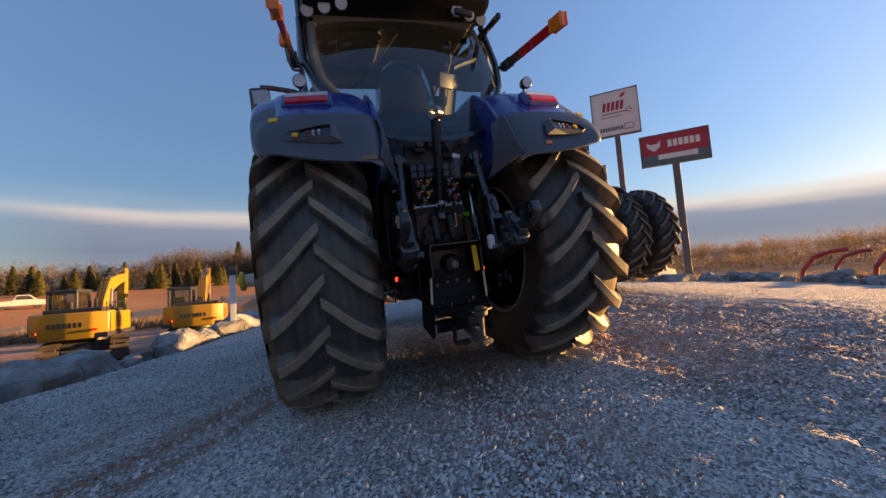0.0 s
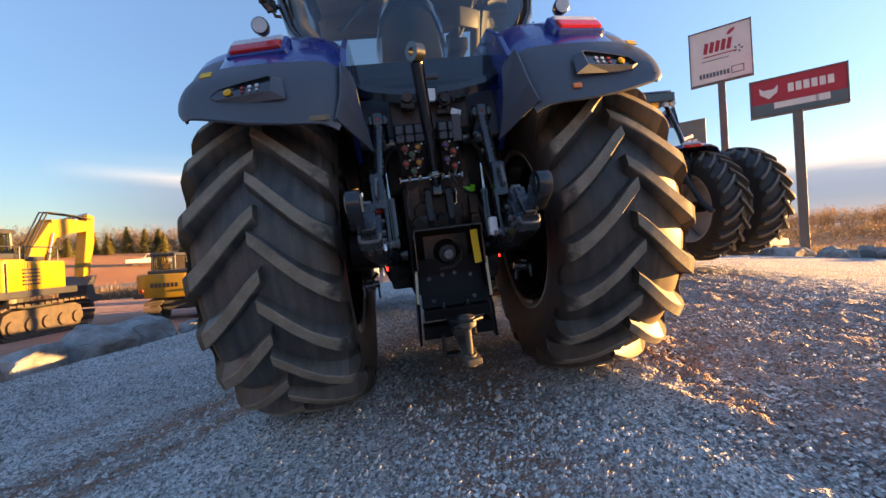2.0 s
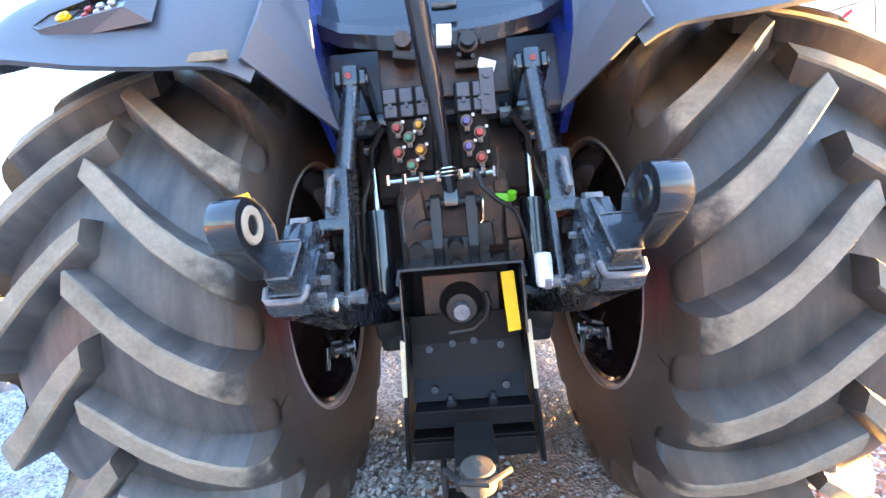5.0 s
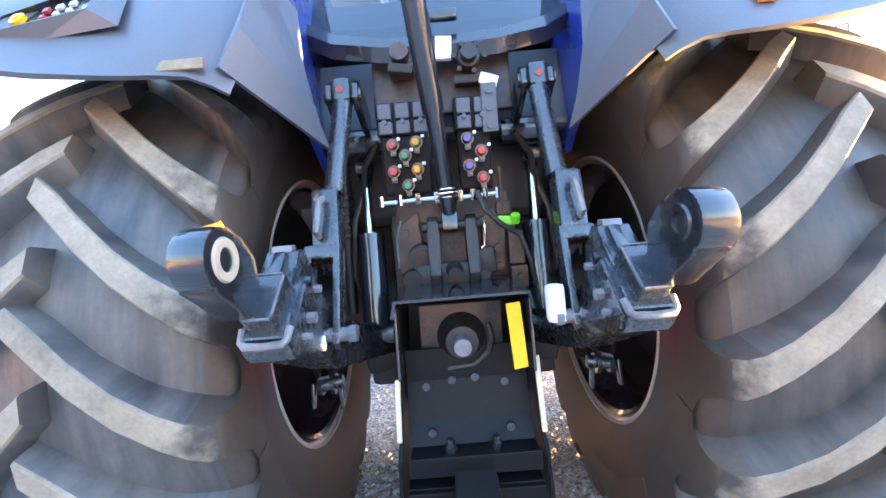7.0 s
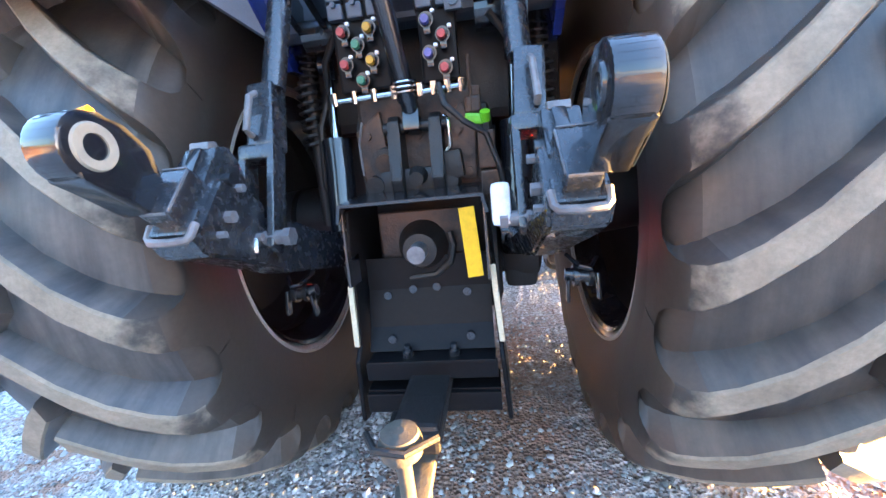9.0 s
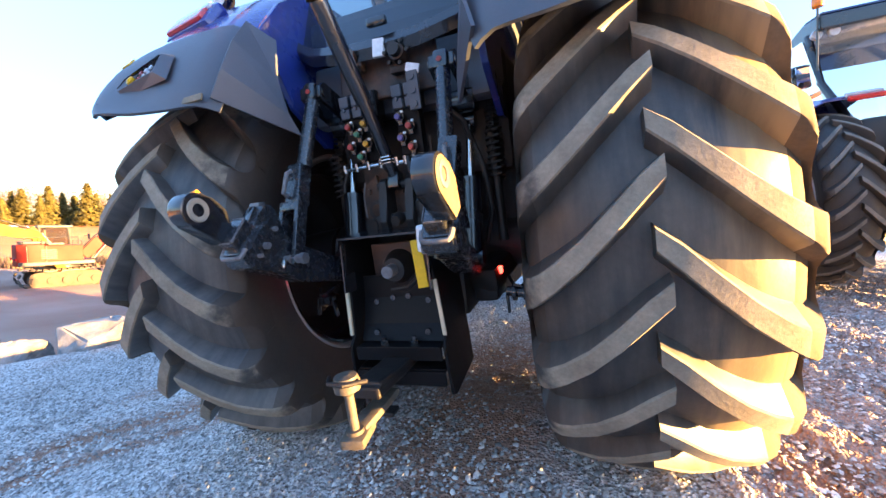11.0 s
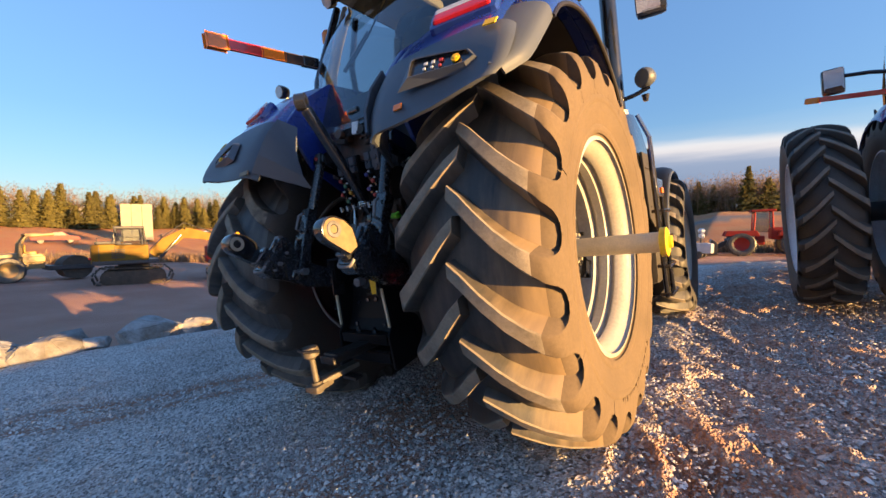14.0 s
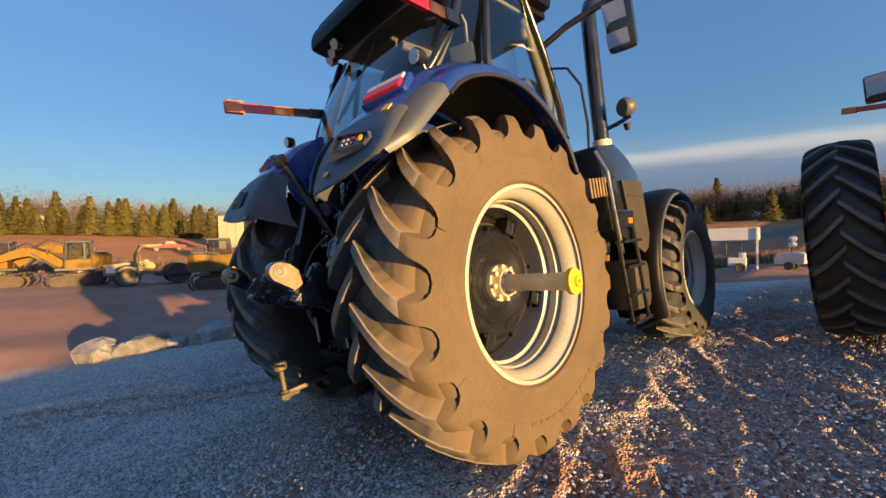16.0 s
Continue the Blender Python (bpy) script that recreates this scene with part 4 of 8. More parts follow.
    tube(bm, [(s * 0.405 + 0.026 * math.cos(k * 0.8), -0.25 + 0.026 * math.sin(k * 0.8) - 0.0002 * k, 1.62 - 0.0028 * k) for k in range(110)], 0.0055, 6)
    cyl(bm, (s * 0.405, -0.255, 1.325), (s * 0.405, -0.256, 1.30), 0.032, n=16)
    part("check_spring", bm, IRON, tractor, "dark coil spring on a rod", True)
    # stabiliser below the link, in front of the rim
    bm = B()
    cyl(bm, (s * 0.43, -0.46, 0.80), (s * 0.52, -0.47, 0.79), 0.022, n=14)
    cyl(bm, (s * 0.455, -0.465, 0.795), (s * 0.470, -0.465, 0.795), 0.036, n=16)
    cyl(bm, (s * 0.500, -0.465, 0.79), (s * 0.515, -0.465, 0.79), 0.032, n=16)
    box(bm, (s * 0.435, -0.49, 0.755), (0.012, 0.026, 0.085), rot(10, 0, 0), 0.004)
    box(bm, (s * 0.53, -0.49, 0.765), (0.012, 0.026, 0.085), rot(-14, 0, 0), 0.004)
    tube(bm, [(s * 0.44, -0.44, 0.86), (s * 0.47, -0.50, 0.835), (s * 0.50, -0.505, 0.83), (s * 0.53, -0.46, 0.85)], 0.008, 8)
    part("stabiliser", bm, BLACK, tractor, "black stabiliser turnbuckle", True)
    # a glowing block stands for the red glint inside the wheel
    bm = B()
    box(bm, (s * 0.36, -0.30, 0.86), (0.05, 0.03, 0.035), None, 0.006)
    part("red_glint", bm, RED_GLOW, tractor, "small glowing red block for a red glint")


def build_tractor():
    t = thing("tractor", SLOPE, "large dusty blue farm tractor parked on a gravel slope", "tractor")
    rear_wheel(t, 1, -0.035, 0.094)
    rear_wheel(t, -1, -0.083, 0.045)
    fender(t, 1)
    fender(t, -1)
    lift_arm(t, 1)
    lift_arm(t, -1)
    # rear axle housing and transmission
    bm = B()
    cyl(bm, (-0.62, 0, HUB), (0.62, 0, HUB), 0.15, n=28)
    box(bm, (0, 0.02, 1.02), (0.46, 0.84, 0.72), None, 0.05)
    box(bm, (0, 0.9, 0.82), (0.56, 1.3, 0.62), rot(-5.6, 0, 0), 0.06)
    box(bm, (0, 2.0, 0.72), (0.5, 1.3, 0.6), rot(-5.6, 0, 0), 0.06)
    part("transmission", bm, IRON, t, "black transmission and axle housing", True)
    bm = B()
    box(bm, (0, 0.10, 1.60), (0.96, 0.62, 0.56), None, 0.04)
    for s in (-1, 1):
        box(bm, (s * 0.37, 0.08, 1.22), (0.24, 0.36, 0.60), None, 0.05)
    part("rear_frame", bm, IRON, t, "black frame between axle and cab")
    bm = B()
    box(bm, (0, -0.395, 1.27), (0.40, 0.05, 0.30), None, 0.012)
    prism(bm, [(-0.205, 1.315), (-0.120, 1.375), (-0.105, 1.205), (-0.195, 1.150)], -0.448, -0.42, "y", bev=0.006)
    prism(bm, [(0.095, 1.330), (0.140, 1.375), (0.180, 1.300), (0.172, 1.140), (0.100, 1.140)], -0.452, -0.42, "y", bev=0.006)
    box(bm, (0.208, -0.452, 1.225), (0.052, 0.055, 0.115), None, 0.006)
    box(bm, (0.212, -0.458, 1.125), (0.056, 0.060, 0.075), None, 0.006)
    part("gear_cover", bm, BROWN, t, "brown dusty gear cover")
    for x, y, z, q in ((-0.165, -0.45, 1.300, 0.013), (-0.140, -0.45, 1.165, 0.018), (0.122, -0.455, 1.290, 0.013), (0.150, -0.455, 1.225, 0.017), (0.150, -0.455, 1.165, 0.013), (-0.008, -0.425, 1.292, 0.016), (0.212, -0.488, 1.128, 0.010)):
        bm = B()
        cyl(bm, (x, y + 0.02, z), (x, y - 0.014, z), q, n=6)
        part("cover_bolt", bm, BROWN, t)
    bm = B()
    cyl(bm, (-0.112, -0.42, 1.215), (-0.112, -0.490, 1.212), 0.052, 0.046, n=24)
    box(bm, (0.100, -0.465, 1.190), (0.066, 0.070, 0.090), rot(0, -6, 0), 0.014)
    box(bm, (-0.010, -0.455, 1.150), (0.26, 0.09, 0.075), rot(-10, 0, 0), 0.025)
    cyl(bm, (-0.150, -0.46, 1.150), (-0.150, -0.505, 1.146), 0.030, n=16)
    part("lift_casting", bm, IRON, t, "black casting below the top link", True)
    bm = B()
    cyl(bm, (-0.112, -0.488, 1.213), (-0.112, -0.4935, 1.212), 0.030, n=20)
    part("boss_face", bm, BROWN, t, "brown face of the round boss")
    bm = B()
    tube(bm, [(0.088, -0.505, 1.335), (0.100, -0.510, 1.325), (0.100, -0.512, 1.245), (0.088, -0.508, 1.235)], 0.006, 8)
    part("linch_clip", bm, CHROME, t, "bright bent linch clip", True)
    bm = B()
    tube(bm, [(-0.178, -0.455, 1.345), (-0.198, -0.450, 1.28), (-0.198, -0.450, 1.18)], 0.004, 6)
    part("bright_edge", bm, SCUFF, t, "bright edge of the gear cover", True)
    bm = B()
    box(bm, (0, -0.42, 1.80), (0.47, 0.03, 0.22), rot(-10, 0, 0), 0.01)
    box(bm, (-0.13, -0.46, 1.85), (0.085, 0.05, 0.07), rot(-10, 0, 0), 0.012)
    cyl(bm, (-0.13, -0.47, 1.87), (-0.13, -0.52, 1.88), 0.03, n=12)
    cyl(bm, (0.09, -0.45, 1.84), (0.09, -0.51, 1.85), 0.035, n=14)
    box(bm, (0.09, -0.46, 1.79), (0.10, 0.05, 0.03), None, 0.008)
    part("rear_plate", bm, BROWN, t, "brown plate below the cab")
    bm = B()
    cyl(bm, (0.09, -0.50, 1.85), (0.09, -0.54, 1.855), 0.026, n=14)
    part("socket_cover", bm, IRON, t, "dark trailer socket cover")
    bm = B()
    for a in range(6):
        p = Vector((0.09 + 0.05 * math.cos(a), -0.505, 1.845 + 0.045 * math.sin(a)))
        cyl(bm, p, p + Vector((0, -0.015, 0)), 0.008, n=8)
        part("socket_pin", bm, IRON, t)
        bm = B()
    box(bm, (-0.13, -0.50, 1.83), (0.08, 0.03, 0.03), rot(0, 10, 0), 0.006)
    part("socket_clip", bm, IRON, t, "dark socket clip")
    # hydraulic valves with capped couplings
    for x0, cols in ((-0.138, 3), (0.09, 2)):
        bm = B()
        box(bm, (x0, -0.45, 1.53), (0.055 * cols, 0.06, 0.20), None, 0.01)
        v = part("valve_block", bm, SATIN, t, "dark hydraulic remote valve block")
        bm = B()
        box(bm, (x0, -0.44, 1.68), (0.06 * cols, 0.08, 0.11), None, 0.008)
        part("valve_head", bm, SATIN, v)
        for k in range(cols):
            bm = B()
            xx = x0 + (k - (cols - 1) / 2) * 0.058
            box(bm, (xx, -0.49, 1.70), (0.046, 0.03, 0.05), None, 0.006)
            box(bm, (xx, -0.487, 1.648), (0.046, 0.035, 0.042), None, 0.006)
            cyl(bm, (xx, -0.50, 1.665), (xx, -0.515, 1.665), 0.008, n=8)
            part("solenoid", bm, PLASTIC, v, "dark grey solenoid")
        caps = ((-0.176, 1.590, CAP_RED), (-0.099, 1.594, CAP_AMBER), (-0.138, 1.554, CAP_GREEN), (-0.179, 1.505, CAP_RED), (-0.101, 1.508, CAP_AMBER), (-0.136, 1.458, CAP_GREEN)) if cols == 3 else ((0.066, 1.592, CAP_BLUE), (0.109, 1.550, CAP_RED), (0.067, 1.506, CAP_BLUE), (0.109, 1.464, CAP_RED))
        for x, z, mat in caps:
            bm = B()
            cyl(bm, (x, -0.48, z), (x, -0.515, z), 0.021, n=18)
            cyl(bm, (x, -0.515, z), (x, -0.53, z), 0.016, 0.013, n=18)
            box(bm, (x, -0.50, z - 0.026), (0.020, 0.028, 0.022), None, 0.004)
            c = part("coupling", bm, BLACK, v, "black quick coupling", True)
            bm = B()
            cyl(bm, (x - 0.002, -0.525, z - 0.002), (x - 0.002, -0.538, z - 0.002), 0.0145, 0.011, n=16)
            part("cap", bm, mat, c, "coloured dust cap", True)
            bm = B()
            box(bm, (x + 0.022, -0.535, z + 0.014), (0.011, 0.012, 0.010), None, 0.003)
            part("tag", bm, WHITE, c, "white number tag")
        bm = B()
        w = 0.06 * cols
        tube(bm, [(x0 - w / 2, -0.52, 1.405), (x0 + w / 2, -0.52, 1.41)], 0.008)
        for k in range(4):
            xx = x0 - w / 2 + w * k / 3
            cyl(bm, (xx, -0.52, 1.395), (xx, -0.525, 1.43), 0.011, n=8)
        part("drain_rail", bm, CHROME, v, "steel drain line fittings")
    bm = B()
    box(bm, (0.145, -0.505, 1.685), (0.05, 0.02, 0.155), None, 0.004)
    for z in (1.63, 1.685, 1.74):
        cyl(bm, (0.145, -0.512, z), (0.145, -0.522, z), 0.014, n=12)
    part("port_strip", bm, PLASTIC, t, "grey strip with three round ports")
    bm = B()
    box(bm, (0.012, -0.50, 1.882), (0.052, 0.02, 0.075), rot(-8, 4, 0), 0.004)
    part("paper_tag", bm, WHITE, t, "white paper tag")
    bm = B()
    box(bm, (0.15, -0.50, 1.775), (0.06, 0.012, 0.035), rot(0, 18, 0), 0.003)
    part("paper_label", bm, WHITE, t, "white folded label")
    # top link
    bm = B()
    cyl(bm, (-0.011, -0.485, 1.36), (-0.036, -0.61, 1.66), 0.027, n=20)
    cyl(bm, (-0.036, -0.61, 1.66), (-0.072, -0.77, 1.99), 0.034, n=20)
    cyl(bm, (-0.013, -0.497, 1.39), (-0.017, -0.512, 1.425), 0.033, n=20)
    box(bm, (-0.011, -0.478, 1.335), (0.055, 0.065, 0.085), rot(-16, 0, 0), 0.015)
    link = part("top_link", bm, BLACK, t, "black top link leaning up to the cab", True)
    bm = B()
    tube(bm, [(-0.017 + 0.036 * math.cos(0.55 * k), -0.507 + 0.036 * math.sin(0.55 * k) - 0.0004 * k, 1.40 + 0.0011 * k) for k in range(36)], 0.004, 6)
    part("retaining_spring", bm, CHROME, link, "bright spring round the link", True)
    bm = B()
    lathe(bm, [(d, r) for d, r in ((-0.028, 0.020), (-0.028, 0.048), (0.028, 0.048), (0.028, 0.020))], 24, Matrix.Translation((-0.075, -0.79, 2.03)) @ Matrix.Rotation(radians(35), 4, "Z"), closed=True)
    part("top_eye", bm, BLACK, link, "black ball eye", True)
    bm = B()
    for x in (-0.070, 0.058):
        poly = [(-0.40, 1.14), (-0.40, 1.30), (-0.435, 1.340), (-0.470, 1.352), (-0.498, 1.335), (-0.505, 1.29), (-0.52, 1.23), (-0.545, 1.16), (-0.53, 1.12)]
        prism(bm, poly, x - 0.019, x + 0.019, "x", bev=0.009)
    cyl(bm, (-0.105, -0.470, 1.315), (0.095, -0.470, 1.315), 0.018, n=14)
    cyl(bm, (-0.008, -0.50, 1.168), (-0.008, -0.548, 1.160), 0.030, 0.022, n=16)
    part("top_link_bracket", bm, IRON, t, "black cast clevis for the top link")
    bm = B()
    tube(bm, [(0.085, -0.53, 1.42), (0.10, -0.56, 1.36), (0.15, -0.56, 1.31), (0.21, -0.55, 1.27), (0.24, -0.55, 1.18), (0.255, -0.53, 1.10)], 0.009)
    part("hose", bm, IRON, t, "black rubber hose")
    bm = B()
    box(bm, (0.178, -0.47, 1.318), (0.06, 0.02, 0.032), rot(0, 8, 0), 0.01)
    cyl(bm, (0.21, -0.47, 1.31), (0.21, -0.485, 1.335), 0.016, n=12)
    part("green_cap", bm, GREEN, t, "bright green plastic cap")
    bm = B()
    tube(bm, [(0.17, -0.46, 1.34), (0.17, -0.46, 1.50)], 0.006)
    box(bm, (0.175, -0.455, 1.36), (0.05, 0.02, 0.05), None, 0.008)
    part("dipstick", bm, BROWN, t, "brown dipstick bracket")
    # hitch frame: sloping back plate, side cheeks, guard over the shaft
    frame_ = None
    for s in (-1, 1):
        bm = prism(B(), [(-0.40, 1.10), (-0.70, 1.10), (-0.715, 0.92), (-0.70, 0.88), (-0.70, 0.70), (-0.735, 0.66), (-0.735, 0.46), (-0.70, 0.445), (-0.42, 0.47)], 0, 1, "x")
        for v in bm.verts:
            v.co.x = s * (0.188 + 0.035 * max(0.0, (1.1 - v.co.z) / 0.65) + 0.014 * (v.co.x - 0.5))
        bmesh.ops.recalc_face_normals(bm, faces=bm.faces[:])
        bmesh.ops.bevel(bm, geom=bm.edges[:], offset=0.004, segments=1, affect="EDGES")
        cheek = part("hitch_frame" if frame_ is None else "side_cheek", bm, SATIN, frame_ or t, "black steel hitch frame cheek")
        frame_ = frame_ or cheek
    bm = B()
    sheet(bm, [[Vector((x * (0.185 + 0.05 * k), y, z)) for x in (-1, -0.4, 0.4, 1)] for y, z, k in ((-0.575, 0.93, 0.1), (-0.585, 0.83, 0.1), (-0.625, 0.72, 0.1), (-0.665, 0.655, 0.1))], 0.012)
    part("back_plate", bm, SATIN, frame_, "black sloping back plate")
    bm = B()
    box(bm, (-0.004, -0.555, 0.955), (0.268, 0.02, 0.225), None, 0.004)
    part("shaft_plate", bm, BROWN, frame_, "brown plate behind the drive shaft")
    for x, y, z in ((-0.130, -0.592, 0.812), (-0.048, -0.59, 0.828), (0.026, -0.59, 0.832), (0.118, -0.592, 0.812), (-0.119, -0.648, 0.690), (0.121, -0.648, 0.692)):
        bm = B()
        cyl(bm, (x, y + 0.02, z), (x, y - 0.016, z + 0.004), 0.0155, 0.013, n=10)
        part("bolt", bm, BLACK, frame_)
    bm = B()
    lathe(bm, [(-d, r) for d, r in ((0.0, 0.078), (0.02, 0.072), (0.05, 0.060), (0.075, 0.050), (0.080, 0.026))], 28, Matrix.Translation((-0.006, -0.565, 0.962)) @ Matrix.Rotation(radians(90), 4, "Z"))
    boss = part("shaft_boss", bm, IRON, frame_, "dark cast shaft boss", True)
    bm = B()
    cyl(bm, (-0.006, -0.58, 0.965), (-0.006, -0.700, 0.965), 0.027, 0.026, n=20)
    part("drive_shaft", bm, SCUFF, boss, "dull steel splined shaft stub", True)
    bm = B()
    tube(bm, [(-0.055, -0.585, 0.862), (0.03, -0.59, 0.872), (0.075, -0.59, 0.91), (0.088, -0.59, 0.96), (0.078, -0.585, 1.0)], 0.012)
    part("locking_hook", bm, IRON, frame_, "dark bent hook")
    bm = B()
    sheet(bm, [[Vector((-0.195, y, 1.105 - d)), Vector((-0.185, y, 1.118)), Vector((0.185, y, 1.118)), Vector((0.195, y, 1.105 - d))] for y, d in ((-0.50, 0.06), (-0.62, 0.05), (-0.74, 0.03))], 0.008)
    for s in (-1, 1):
        box(bm, (s * 0.192, -0.685, 1.0), (0.008, 0.09, 0.22), rot(-6, 0, 0), 0.003)
    part("shaft_guard", bm, BLACK, frame_, "black guard over the shaft")
    bm = B()
    box(bm, (0.150, -0.715, 0.995), (0.042, 0.008, 0.19), rot(-3, -3, 10), 0.002)
    part("warning_sticker", bm, STICKER, frame_, "yellow warning sticker")
    for s, z0, z1 in ((-1, 0.70, 0.89), (1, 0.70, 0.93)):
        bm = B()
        box(bm, (s * (0.188 + 0.035 * (1.1 - (z0 + z1) / 2) / 0.65 + 0.004), -0.709, (z0 + z1) / 2), (0.016, 0.012, z1 - z0), rot(0, s * -3, 0), 0.003)
        part("scuffed_edge", bm, AXLE, frame_, "bare scuffed steel edge")
    bm = B()
    box(bm, (0.004, -0.695, 0.650), (0.375, 0.085, 0.014), rot(-4, 0, 0), 0.003)
    box(bm, (0.004, -0.728, 0.628), (0.385, 0.016, 0.056), None, 0.004)
    part("cross_bar", bm, SATIN, frame_, "black angle bar across the frame")
    for x in (-0.066, 0.072):
        bm = B()
        cyl(bm, (x, -0.700, 0.656), (x, -0.700, 0.676), 0.018, n=6)
        cyl(bm, (x, -0.700, 0.674), (x, -0.700, 0.694), 0.010, n=8)
        part("bolt", bm, BLACK, frame_)
    bm = B()
    box(bm, (0.0, -0.728, 0.522), (0.40, 0.016, 0.062), None, 0.004)
    box(bm, (0.0, -0.67, 0.552), (0.40, 0.10, 0.012), None, 0.003)
    part("lower_bar", bm, SATIN, frame_, "black lower bar across the frame")
    # drawbar and its pin
    bm = B()
    box(bm, (0.0, -0.70, 0.590), (0.120, 0.62, 0.045), rot(-3, 0, 0), 0.010)
    box(bm, (0.0, -0.88, 0.60), (0.115, 0.22, 0.05), rot(-8, 0, 0), 0.015)
    box(bm, (-0.10, -0.82, 0.48), (0.018, 0.06, 0.12), None, 0.006)
    box(bm, (-0.05, -0.82, 0.425), (0.11, 0.06, 0.018), None, 0.006)
    draw = part("drawbar", bm, IRON, t, "black worn drawbar")
    bm = B()
    lathe(bm, [(d, r) for d, r in ((0.03, 0.012), (0.027, 0.038), (0.005, 0.045), (-0.02, 0.043), (-0.03, 0.024), (-0.04, 0.016), (-0.19, 0.016))], 24, Matrix.Translation((0.0, -1.095, 0.69)) @ Matrix.Rotation(radians(-90), 4, "Y"))
    part("hitch_pin", bm, SCUFF_DUST, draw, "worn hitch pin", True)
    bm = B()
    tube(bm, [(-0.075, -1.08, 0.70), (-0.04, -1.135, 0.708), (0.02, -1.145, 0.708), (0.075, -1.09, 0.70)], 0.008)
    part("pin_handle", bm, IRON, draw, "black wire pin handle", True)
    bm = B()
    box(bm, (0.0, -1.08, 0.50), (0.085, 0.13, 0.034), rot(0, 0, 10), 0.010)
    cyl(bm, (0, -1.095, 0.53), (0, -1.095, 0.47), 0.030, n=18)
    box(bm, (0.0, -0.95, 0.515), (0.07, 0.26, 0.03), None, 0.01)
    part("lower_jaw", bm, SCUFF_DUST, draw, "dusty lower drawbar jaw", True)
    # loose rams, springs and pipes beside the transmission
    for s in (-1, 1):
        bm = B()
        box(bm, (s * 0.34, -0.10, 0.86), (0.14, 0.5, 0.12), rot(10, 0, s * -10), 0.03)
        box(bm, (s * 0.30, -0.22, 0.80), (0.12, 0.22, 0.18), None, 0.03)
        cyl(bm, (s * 0.40, -0.28, 1.50), (s * 0.41, -0.30, 1.00), 0.022, n=14)
        tube(bm, [(s * 0.41 + 0.035 * math.cos(k * 0.9), -0.29 + 0.035 * math.sin(k * 0.9), 1.28 + 0.004 * k) for k in range(60)], 0.007, 6)
        tube(bm, [(s * 0.30, -0.30, 1.52), (s * 0.36, -0.34, 1.35), (s * 0.38, -0.34, 1.15), (s * 0.33, -0.3, 1.0)], 0.012)
        tube(bm, [(s * 0.24, -0.40, 1.62), (s * 0.30, -0.36, 1.55), (s * 0.33, -0.3, 1.40)], 0.012)
        part("pipework", bm, IRON, t, "black pipes and springs", True)
    bm = B()
    box(bm, (0.233, -0.832, 1.108), (0.044, 0.050, 0.098), rot(-8, 0, 0), 0.013)
    part("white_block", bm, WHITE, t, "white plastic sleeve on the link pin")
    build_cab(t)
    build_front(t)
    return t


